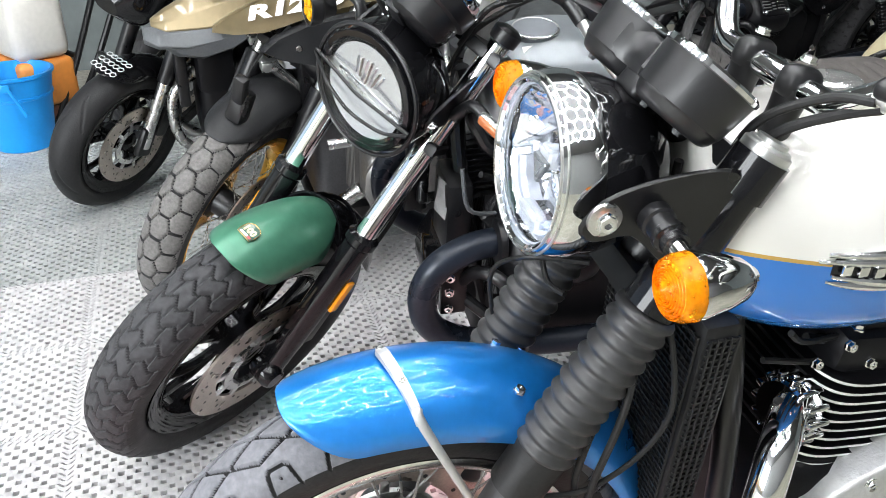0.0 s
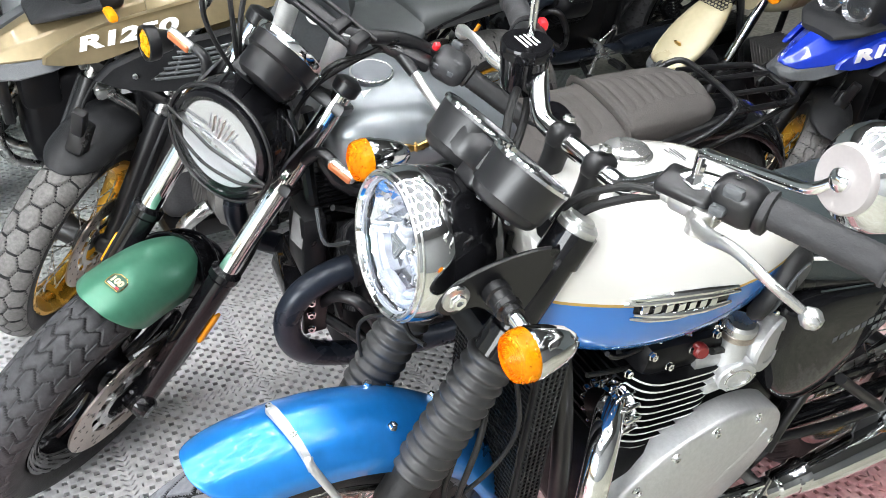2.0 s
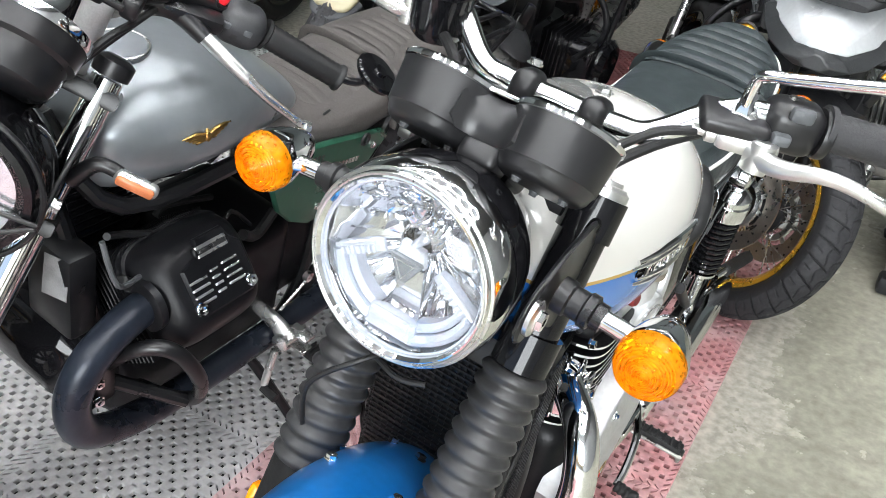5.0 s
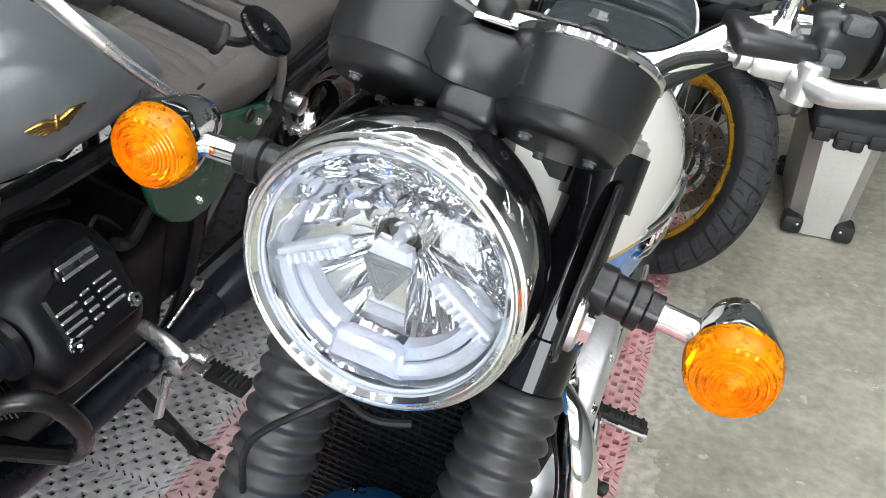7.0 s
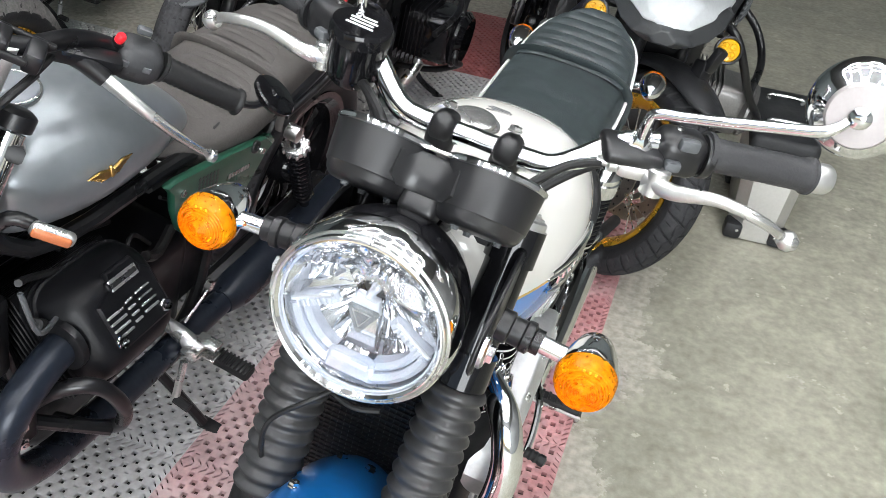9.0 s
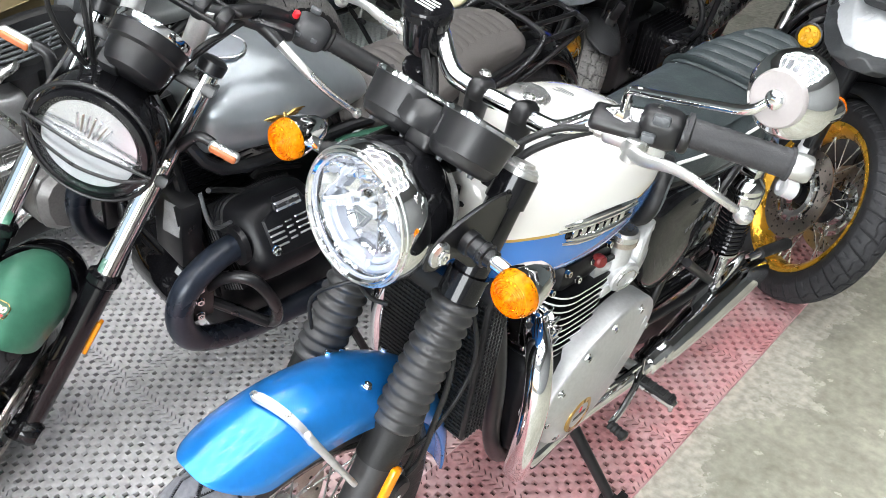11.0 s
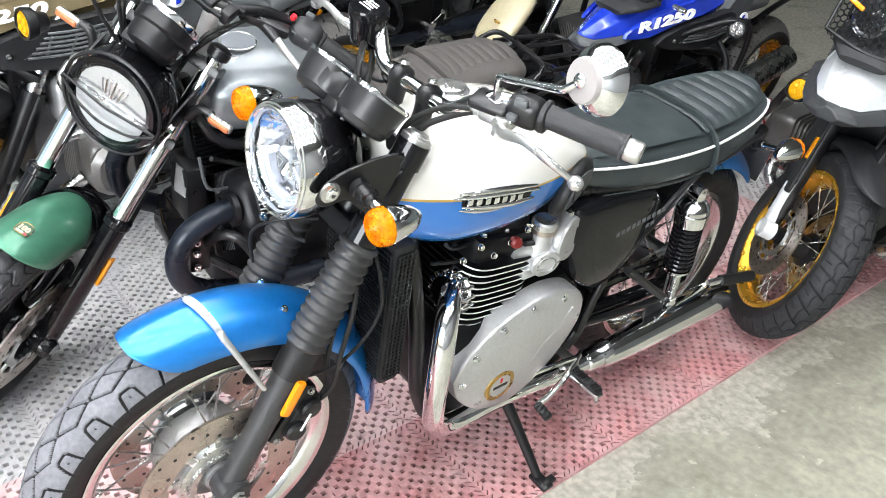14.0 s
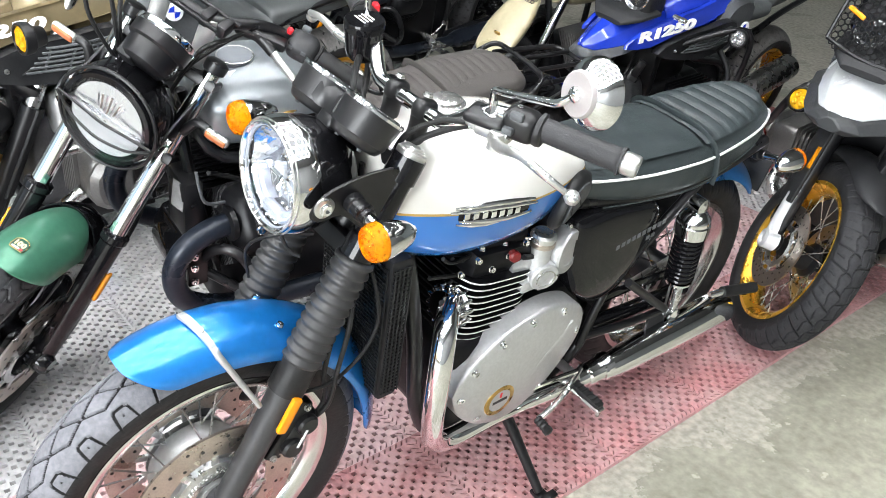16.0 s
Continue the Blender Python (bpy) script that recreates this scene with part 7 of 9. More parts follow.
    part("paper_note", plate(B(), [(-0.022, -0.012), (0.022, -0.012), (0.022, 0.012), (-0.022, 0.012)], 0.001, frm((0.055, 0.17, 0.9035), (0.42, -0.1, 0.9), (0, 1, 0)), 0.0003), INK_W, tank, "small white paper note")
    for s in (1, -1):
        eg = B()
        for k in range(5):
            for d in (-1, 1):
                tube(eg, [(s * 0.1425, 0.222 + d * 0.002, 0.836 - k * 0.0018), (s * 0.1425, 0.222 + d * (0.022 - k * 0.002), 0.8425 - k * 0.0034), (s * 0.1405, 0.222 + d * (0.046 - k * 0.0066), 0.841 - k * 0.0042)], 0.0032, 6, 3, radii=[0.0024, 0.0032, 0.0010])
        lathe(eg, [(0.001, -0.010), (0.005, -0.004), (0.0055, 0.003), (0.0025, 0.008), (0.003, 0.011), (0.001, 0.014)], 10, frm((s * 0.1430, 0.222, 0.833), (0, -0.2, 1)))
        part("winged_emblem", eg, BRASS, tank, "gold winged emblem")
    secs = [(0.43, 0.08, 0.70, 0.752, 2.6, 2.8), (0.49, 0.115, 0.665, 0.750, 3, 3), (0.60, 0.128, 0.642, 0.742, 3, 3), (0.71, 0.126, 0.644, 0.748, 3, 3), (0.76, 0.120, 0.655, 0.762, 3, 3), (0.78, 0.118, 0.66, 0.772, 3, 3), (0.88, 0.112, 0.678, 0.776, 3, 3), (0.985, 0.104, 0.692, 0.772, 3, 3), (1.03, 0.078, 0.70, 0.757, 2.6, 2.6)]
    seat = part("seat", loft(B(), secs, 48, 6), seat_mat, P, "dark two-part ribbed seat", 60)
    part("front_cushion", seat_ribs(B(), 0.47, 0.745, 9, lambda f: float(np.interp(f, [0, 0.3, 1], [0.080, 0.098, 0.102])), lambda f: 0.7275 + 0.003 * f, 0.020, 3.0, depth=0.003), seat_mat, seat, "ribbed front cushion", 60)
    part("rear_cushion", seat_ribs(B(), 0.775, 1.015, 8, lambda f: float(np.interp(f, [0, 0.7, 1], [0.094, 0.086, 0.066])), lambda f: 0.7545 - 0.001 * f, 0.022, 3.0, depth=0.003), seat_mat, seat, "ribbed rear cushion", 60)
    part("seat_strap", tube(B(), [(-0.129, 0.752, 0.645), (-0.129, 0.750, 0.718), (-0.105, 0.747, 0.754), (0, 0.747, 0.764), (0.105, 0.747, 0.754), (0.129, 0.750, 0.718), (0.129, 0.752, 0.645)], 0.009, 8, 5, flat=0.22), seat_mat, seat)
    # rear rack
    rk = B()
    for s in (1, -1):
        tube(rk, [(s * 0.125, 0.78, 0.665), (s * 0.13, 0.95, 0.70), (s * 0.115, 1.05, 0.755), (s * 0.05, 1.065, 0.765), (0, 1.065, 0.765)], 0.008, 10, 5)
        tube(rk, [(s * 0.10, 1.05, 0.735), (s * 0.095, 1.17, 0.73), (s * 0.085, 1.28, 0.725), (s * 0.04, 1.30, 0.725), (0, 1.30, 0.725)], 0.008, 10, 5)
        tube(rk, [(s * 0.10, 0.96, 0.62), (s * 0.10, 1.14, 0.68), (s * 0.088, 1.27, 0.72)], 0.007, 8, 4)
        tube(rk, [(s * 0.035, 1.05, 0.74), (s * 0.035, 1.295, 0.73)], 0.007, 8)
    part("luggage_rack", rk, BLACK, P, "black tubular luggage rack")
    tl = part("tail_lamp", rbox(B(), (0, 1.17, 0.655), (0.08, 0.08, 0.045), 0.02, seg=3), REDL, P, "red tail lamp")
    solid(part("rear_mudguard", fender(B(), 1.07, 0.33, 0.33, 0.085, 70, 160, 0.3, 20, taper=0.1), GLOSS, P), 0.003)
    # frame and side panels
    fb = B()
    for s in (1, -1):
        tube(fb, [(0, 0.06, 0.85), (s * 0.09, 0.12, 0.72), (s * 0.10, 0.45, 0.71), (s * 0.11, 0.75, 0.68), (s * 0.10, 1.05, 0.72)], 0.014, 10, 5)
        tube(fb, [(0, 0.05, 0.80), (s * 0.08, 0.06, 0.60), (s * 0.10, 0.14, 0.30), (s * 0.11, 0.30, 0.23), (s * 0.11, 0.52, 0.25), (s * 0.11, 0.58, 0.45), (s * 0.11, 0.55, 0.70)], 0.014, 10, 5)
        tube(fb, [(s * 0.11, 0.56, 0.30), (s * 0.12, 0.80, 0.33), (s * 0.11, 1.08, 0.33)], 0.024, 10, 4)
        tube(fb, [(s * 0.11, 0.58, 0.42), (s * 0.115, 0.72, 0.60), (s * 0.11, 0.78, 0.68)], 0.011, 8, 4)
        sp = side_plate(B(), [(0.385, 0.725), (0.70, 0.668), (0.685, 0.63), (0.60, 0.55), (0.50, 0.53), (0.41, 0.60), (0.378, 0.70)], s * 0.138, 0.016, 0.006, 2)
        pn = part("side_panel", sp, panel_mat, P, "painted side panel with perforations")
        hb2 = B()
        for i in range(6):
            for j in range(4):
                lathe(hb2, [(0.0042, 0), (0.0042, 0.0006)], 8, frm((s * 0.1463, 0.455 + i * 0.011, 0.665 + j * 0.009 - i * 0.002), (s, 0, 0)))
        part("perforation", hb2, INK_K, pn, kind="stuff")
        for y, z in ((0.405, 0.69), (0.665, 0.648), (0.52, 0.565)):
            part("panel_bolt", bolt(B(), (s * 0.146, y, z), (s, 0, 0), 0.006, 0.005), CHROME, pn)
        bars(pn, "lettering", (s * 0.1465, 0.55, 0.64), (0, 1, -0.17), (0, 0.17, 1), [(k * 0.011, 0, 0.008, 0.011) for k in range(7)], STEEL, 0.0012)
        part("grommet", ring(B(), 0.010, 0.004, 20, 8, frm((s * 0.147, 0.635, 0.672), (s, 0, 0))), RUBBER, pn)
        # shock
        a, b = Vector((s * 0.15, 0.93, 0.36)), Vector((s * 0.15, 0.785, 0.635))
        mm = frm(a, b - a)
        L = (b - a).length
        sh = part("shock_absorber", lathe(B(), [(0.012, 0), (0.012, L)], 14, mm), GLOSS, P, "black rear shock absorber")
        pts = [mm @ Vector((0.022 * math.cos(2 * math.pi * k / 10), 0.022 * math.sin(2 * math.pi * k / 10), L * 0.12 + L * 0.66 * k / 120)) for k in range(121)]
        part("spring", tube(B(), pts, 0.004, 7, 1), GLOSS, sh)
        cg = lathe(B(), [(0.014, L * 0.79), (0.026, L * 0.80), (0.026, L * 0.85), (0.014, L * 0.86)], 24, mm)
        for k in range(10):
            rbox(cg, (0.028, 0, L * 0.825), (0.006, 0.007, 0.014), 0.001, mm @ Matrix.Rotation(2 * math.pi * k / 10, 4, "Z"), 1)
        part("spring_collar", cg, LEVER, sh, "bright castellated spring collar")
        part("shock_eye", lathe(B(), [(0.006, -0.014), (0.018, -0.014), (0.018, 0.014), (0.006, 0.016)], 18, frm(b, (s, 0, 0))), STEEL, sh)
    part("frame", fb, BLACK, P, "black tubular frame")
    # engine
    eb = B()
    rbox(eb, (0, 0.30, 0.40), (0.24, 0.42, 0.28), 0.04, seg=3)
    rbox(eb, (0, 0.52, 0.42), (0.22, 0.14, 0.22), 0.03)
    lathe(eb, [(0.10, 0), (0.105, 0.02), (0.10, 0.06), (0.07, 0.075), (0.03, 0.078)], 40, frm((0, 0.10, 0.42), (0, -1, 0)))
    part("engine_block", eb, ENGINE, P, "black transverse V-twin engine block")
    part("alternator_cover", side_plate(B(), [(0.02, 0.36), (0.0, 0.42), (0.03, 0.50), (0.09, 0.50), (0.12, 0.42), (0.09, 0.36)], 0.0, 0.2, 0.03, 2), GLOSS, P)
    part("sticker", plate(B(), [(-0.020, -0.036), (0.020, -0.036), (0.020, 0.036), (-0.020, 0.036)], 0.0012, frm((0.085, 0.012, 0.64), (0.3, -0.95, 0.1), (1, 0, 0)), 0.0004), GREYLABEL, P, "grey printed sticker")
    part("regulator", rbox(B(), (0.06, 0.04, 0.60), (0.10, 0.05, 0.16), 0.01), BLACK, P)
    for s in (1, -1):
        cm = frm((s * 0.10, 0.19, 0.53), (s * 0.75, 0, 0.66), (0, 1, 0))
        # x of cm runs along the length, z out along the cylinder
        part("cylinder", rbox(B(), (0, 0, 0.02), (0.15, 0.15, 0.14), 0.02, cm), ENGINE, P, "black air-cooled cylinder")
        fm = None
        for k in range(8):
            if fm is None:
                f = part("cooling_fin", rbox(B(), (0, 0, 0), (0.195, 0.185, 0.0035), 0.0012, seg=1), ENGINE, P)
                fm = f.data
            else:
                f = new("cooling_fin", fm)
                f.parent = P
            f.matrix_basis = cm @ Matrix.Translation((0, 0, -0.03 + k * 0.0115))
        hd = B()
        rows = []
        for z, hx, hy in ((0.055, 0.096, 0.088), (0.060, 0.105, 0.096), (0.065, 0.105, 0.096), (0.066, 0.099, 0.090), (0.071, 0.099, 0.090), (0.072, 0.105, 0.096), (0.077, 0.105, 0.096), (0.078, 0.099, 0.090), (0.083, 0.099, 0.090), (0.084, 0.103, 0.094), (0.089, 0.103, 0.094), (0.091, 0.099, 0.090), (0.104, 0.097, 0.088), (0.124, 0.090, 0.080), (0.141, 0.080, 0.069), (0.1495, 0.070, 0.059), (0.1535, 0.062, 0.052), (0.1542, 0.02, 0.016)):
            rows.append([(x, y, z) for x, y in sup(hx, hy, 4.4, 56)])
        grid(hd, rows, False, True, True, cm)
        rbox(hd, (0.012, 0.0, 0.152), (0.070, 0.020, 0.018), 0.006, cm @ Matrix.Translation((0, 0.045, 0)), 3)
        head = part("valve_cover", hd, ENGINE, P, "black valve cover with bright fins", 30)
        part("fin_plate", plate(B(), [(-0.058, -0.036), (-0.044, -0.052), (0.050, -0.052), (0.062, -0.040), (0.062, 0.030), (0.046, 0.044), (0.040, 0.062), (-0.016, 0.062), (-0.022, 0.040), (-0.058, 0.026)], 0.014, cm @ Matrix.Translation((0.004, 0.004, 0.152)), 0.004), ENGINE, head, "raised black plate on the valve cover")
        part("plug_cap", lathe(B(), [(0.013, 0), (0.013, 0.02), (0.010, 0.024), (0.010, 0.045), (0.006, 0.048)], 16, frm(cm @ Vector((-0.085, 0.03, 0.085)), cm.to_3x3() @ Vector((-0.7, 0.5, 0.5)))), RUBBER, head)
        uy = cm.to_3x3() @ Vector((0, 1, 0))
        ux = Vector((0, 1, 0))
        o = cm @ Vector((0, 0, 0.1595))
        up = Vector((0, 0, 1)) - (cm.to_3x3() @ Vector((0, 0, 1))) * (cm.to_3x3() @ Vector((0, 0, 1))).z
        up.normalize()
        hp = part("name_plate", plate(B(), [(-0.03, -0.009), (0.03, -0.009), (0.03, 0.009), (-0.03, 0.009)], 0.003, frm(o + up * 0.045 + ux * 0.012, cm.to_3x3() @ Vector((0, 0, 1)), ux), 0.001), LEVER, head, "bright name plate with dark bars")
        bars(hp, "lettering", o + up * 0.045 + ux * 0.012 + (cm.to_3x3() @ Vector((0, 0, 0.0022))), ux * s, up, [(-0.026, -0.003, 0.02, 0.006), (0.002, -0.003, 0.024, 0.006)], INK_K, 0.001)
        for j in range(4):
            for i in range(3):
                part("cover_fin", rbox(B(), (0, 0, 0), ((0.034, 0.016, 0.032)[i], 0.0038, 0.005), 0.001, frm(o + up * (0.014 - j * 0.0115 - (0.006, 0.002, 0.0)[i]) + ux * (-0.034, -0.002, 0.030)[i], cm.to_3x3() @ Vector((0, 0, 1)), ux), 1), LEVER, head)
        for du, dy in ((-0.02, -0.05), (-0.02, 0.052)):
            part("cover_bolt", bolt(B(), o + up * (du - 0.012) + ux * dy, cm.to_3x3() @ Vector((0, 0, 1)), 0.009, 0.008), CHROME, head)
        # exhaust
        pp = [(s * 0.175, 0.10, 0.60), (s * 0.185, 0.04, 0.60), (s * 0.19, -0.020, 0.567), (s * 0.19, -0.045, 0.50), (s * 0.188, -0.022, 0.42), (s * 0.18, 0.06, 0.362), (s * 0.165, 0.20, 0.315), (s * 0.16, 0.42, 0.30), (s * 0.16, 0.60, 0.30)]
        ex = part("exhaust_header", tube(B(), pp, 0.0265, 22, 7), PIPE, P, "blue-black exhaust header looping forward")
        part("exhaust_flange", lathe(B(), [(0.03, 0), (0.042, 0.004), (0.042, 0.016), (0.03, 0.02)], 24, frm((s * 0.175, 0.105, 0.60), (0, -1, 0))), BLACK, ex)
        part("silencer", lathe(B(), [(0.03, 0), (0.044, 0.05), (0.048, 0.2), (0.048, 0.5), (0.04, 0.56), (0.03, 0.56)], 28, frm((s * 0.16, 0.58, 0.30), (0, 1, 0.02))), PIPE, P, "matt black silencer")
        cr = tube(B(), [(s * 0.14, 0.03, 0.47), (s * 0.20, 0.05, 0.555), (s * 0.245, 0.085, 0.565), (s * 0.268, 0.12, 0.50), (s * 0.25, 0.14, 0.420), (s * 0.20, 0.13, 0.385), (s * 0.14, 0.12, 0.37)], 0.0125, 12, 6)
        tube(cr, [(s * 0.15, 0.03, 0.47), (s * 0.24, 0.13, 0.41)], 0.012, 10)
        cb = part("crash_bar", cr, BLACK, P, "black engine crash bar")
        part("bar_plate", rbox(B(), (s * 0.165, 0.020, 0.50), (0.02, 0.05, 0.13), 0.005), BLACK, cb)
        for z in (0.53, 0.495, 0.455):
            part("bolt", bolt(B(), (s * 0.177, 0.010, z), (s, -0.3, 0), 0.008, 0.008), CHROME, cb)
        part("plug_lead", tube(B(), [(s * 0.17, 0.085, 0.66), (s * 0.19, 0.03, 0.69), (s * 0.17, 0.02, 0.76)], 0.004, 8, 5), GREYPL, P)
        # peg bracket
        pk = B()
        tube(pk, [(s * 0.12, 0.425, 0.345), (s * 0.17, 0.425, 0.338), (s * 0.212, 0.425, 0.318)], 0.017, 16, 4, radii=[0.013, 0.016, 0.020])
        lathe(pk, [(0.012, -0.026), (0.019, -0.022), (0.019, 0.022), (0.012, 0.026)], 20, frm((s * 0.205, 0.425, 0.318), (0, 1, 0)))
        for z in (0.334, 0.302):
            rbox(pk, (s * 0.222, 0.443, z), (0.050, 0.030, 0.008), 0.003)
        tube(pk, [(s * 0.20, 0.40, 0.30), (s * 0.205, 0.385, 0.26), (s * 0.21, 0.37, 0.225)], 0.008, 10, 3)
        pb = part("peg_bracket", pk, LEVER, P, "bright alloy peg bracket")
        part("linkage_rod", tube(B(), [(s * 0.165, 0.44, 0.355), (s * 0.17, 0.505, 0.405)], 0.0035, 8), STEEL, pb, "thin bright shift rod")
        part("rod_joint", lathe(B(), [(0.004, -0.008), (0.011, -0.006), (0.011, 0.006), (0.004, 0.008)], 16, frm((s * 0.168, 0.508, 0.408), (s, 0, 0))), STEEL, pb)
        rp = rbox(B(), (s * 0.275, 0.460, 0.288), (0.085, 0.036, 0.020), 0.007)
        part("foot_peg", rp, RUBBER, pb)
        for k in range(9):
            part("peg_rib", rbox(B(), (s * (0.240 + k * 0.009), 0.460, 0.299), (0.004, 0.034, 0.006), 0.001, seg=1), RUBBER, pb)
        part("gear_pad", tube(B(), [(s * 0.21, 0.37, 0.223), (s * 0.245, 0.368, 0.22)], 0.010, 10), RUBBER, pb)
    ks = tube(B(), [(0.12, 0.40, 0.24), (0.17, 0.42, 0.18), (0.235, 0.455, 0.075)], 0.011, 10, 4)
    rbox(ks, (0.25, 0.462, 0.067), (0.05, 0.03, 0.01), 0.003, I4)
    part("side_stand", ks, BLACK, P, "black side stand folded out")
    rnd = random.Random(5)
    cb = B()
    for k in range(26):
        x = rnd.choice((-1, 1)) * rnd.uniform(0.05, 0.13)
        y, z = rnd.uniform(0.05, 0.6), rnd.uniform(0.50, 0.72)
        tube(cb, [(x, y, z), (x * 0.9, y + rnd.uniform(0.03, 0.1), z + rnd.uniform(-0.05, 0.03)), (x * 0.8, y + rnd.uniform(0.1, 0.2), z - rnd.uniform(0.0, 0.10))], rnd.choice((0.004, 0.006, 0.01)), 7, 4)
    part("wiring", cb, RUBBER, P, "black hoses and wiring", kind="stuff")
    return bike


AXLE_Z = 0.318
TANKG = mat("satin_graphite_paint", (0.225, 0.245, 0.26), 0.31, 0.5, 0.05, 4, coat=0.15)
GREYLABEL = mat("grey_label", (0.22, 0.22, 0.22), 0.5, 0.0, 0.25, 60)
LAMPGREY = mat("lamp_window", (0.74, 0.74, 0.75), 0.14, 0.8, 0.05, 30)
MILKY = mat("milky_lamp_window", (0.48, 0.485, 0.49), 0.25, 0.2, 0.05, 10)
build_vtwin("grey V-twin motorcycle with green front mudguard on its side stand", bike_pose(-1.013, 0, -2.5, 12.24), 38.9, GREEN, TANKG, SEATBROWN, GREENDK)


# ---- adventure bikes ----
def build_adventure(label, pose_m, steer, paint, beak_mat, tip_mat, tread, pitch, tyre_mat, rim_mat, fog_mat, text_mat, lines=False, mesh_guard=False, nu=420, text_h=0.034, visor=True, accent=None, drop=0.0, back=0.0, fog=(0.205, 0.235, 0.665), wide=1.0, flank=None, text_y=0.265, text_k=1.0, vent=(0.0, 0.0), badge=(0.232, 0.76, 0.925), boxer=(0.0, 0.0, 1.0), crash=None, seat_z=0.0, nose_at=(0.0, 0.0), aside=0.0):
    bike = thing("motorcycle", label, "motorcycle", pose_m, "parked motorcycles")
    P = bike
    ST = steering(0.33, 27, steer)

    def st(ob):
        ob.matrix_basis = ST
        return ob
    FL = lambda h, l=0.1: Vector((l, 0.02 + (h - 0.335) * 0.50, h))
    R = 0.336
    case = GLOSS if lines else ALUDK
    ST = Matrix.Translation((aside, back, 0)) @ ST
    fw = ST @ Matrix.Translation((0, 0, R))
    spoke_wheel(P, fw, R, 0.122, 0.243, tyre_mat, rim_mat, tread, pitch, 28, 0.06, 0.09, BLACK, 0.145, 0.075, nu, 40 if nu < 900 else 64, STEEL, 0.006)
    brake_disc(P, fw, 0.145, -0.075)
    rw = Matrix.Translation((0, 1.53, R))
    spoke_wheel(P, rw, R, 0.165, 0.222, tyre_mat, rim_mat, tread, pitch, 28, 0.07, 0.10, BLACK, 0, 0, 300, 30, STEEL, 0.006, name="rear")
    for s in (1, -1):
        l = s * 0.105
        d = FL(0.9, l) - FL(0.3, l)
        lg = tube(B(), [FL(0.31, l), FL(0.5, l), FL(0.72, l)], 0.028, 18, 3, radii=[0.024, 0.027, 0.03])
        lathe(lg, [(0.022, -0.03), (0.03, -0.02), (0.03, 0.02), (0.022, 0.03)], 18, frm((l, 0.01, R), (1, 0, 0)))
        leg = st(part("fork_leg", lg, BLACK, P, "satin black fork leg"))
        part("fork_tube", tube(B(), [FL(0.70, l), FL(1.03, l)], 0.021, 18), STEEL, leg)
        cal = rbox(B(), (0, 0, 0), (0.035, 0.05, 0.13), 0.012, Matrix.Translation((s * 0.112, 0.09, R + 0.09)) @ Matrix.Rotation(radians(-25), 4, "X"))
        part("brake_caliper", cal, BLACK, leg, "brake caliper")
        GM = Matrix.Translation(FL(0.585, s * 0.13)) @ Matrix.Rotation(radians(-26.5), 4, "X")
        part("fork_guard", rbox(B(), (0, 0.008, 0), (0.012, 0.095 if mesh_guard else 0.055, 0.30), 0.005, GM, 2), PLASTIC, leg, "black fork guard")
        if mesh_guard:
            part("side_reflector", rbox(B(), (s * 0.008, -0.030, 0.01), (0.005, 0.022, 0.075), 0.002, GM), AMBER, leg, "amber side reflector")
            ft = tube(B(), [FL(0.48, s * 0.118), FL(0.40, s * 0.118), (s * 0.118, 0.012, R)], 0.024, 16, 3, flat=0.8)
            lathe(ft, [(0.016, -0.028), (0.032, -0.022), (0.032, 0.022), (0.020, 0.026), (0.014, 0.018), (0.002, 0.018)], 24, frm((s * 0.118, 0.005, R), (s, 0, 0)))
            rbox(ft, (s * 0.118, 0.05, R + 0.045), (0.022, 0.05, 0.03), 0.006)
            part("fork_foot", ft, GREYPAINT, leg, "pale alloy fork foot")
    hug = solid(st(part("front_mudguard", fender(B(), 0, R, R + 0.005, 0.085, 62, 160, 0.25, 26, taper=0.35), PLASTIC, P, "black textured front mudguard")), 0.004)
    hug.matrix_basis = Matrix.Translation((-0.9 * aside, 0.7 * aside, 0)) @ ST
    brd = rbox(B(), (0, 0, 0), (0.24, 0.05, 0.05), 0.015, Matrix.Translation(FL(0.76, 0)))
    tube(brd, [FL(0.76, 0), (0, 0.35, 0.62)], 0.03, 12)
    st(part("fork_bridge", brd, BLACK, P))
    cl = rbox(B(), (0, 0, 0), (0.05, 0.05, 0.09), 0.012, Matrix.Translation((0.0, 0.0, R + 0.39)) @ Matrix.Rotation(radians(-20), 4, "X"))
    rbox(cl, (0, -0.01, R + 0.45), (0.035, 0.03, 0.08), 0.008)
    st(part("hose_clamp", cl, BLACK, P, "black hose bracket with white print"))
    # handlebar
    hb = B()
    half = [(0, 0.50, 1.14), (0.09, 0.50, 1.14), (0.17, 0.515, 1.19), (0.28, 0.54, 1.20), (0.43, 0.60, 1.19)]
    tube(hb, [(-x, y, z) for x, y, z in half[::-1]] + half[1:], 0.014, 12, 5)
    bar = st(part("handlebar", hb, BLACK, P, "black handlebar"))
    for s in (1, -1):
        part("grip", tube(B(), [(s * 0.30, 0.55, 1.199), (s * 0.44, 0.605, 1.189)], 0.018, 14), RUBBER, bar)
        part("hand_guard", tube(B(), [(s * 0.22, 0.47, 1.20), (s * 0.32, 0.45, 1.20), (s * 0.42, 0.50, 1.19), (s * 0.46, 0.60, 1.19)], 0.03, 8, 5, flat=0.3), PLASTIC, bar, "black hand guard")
        part("switch_box", rbox(B(), (s * 0.25, 0.535, 1.198), (0.06, 0.05, 0.05), 0.012), BLACK, bar)
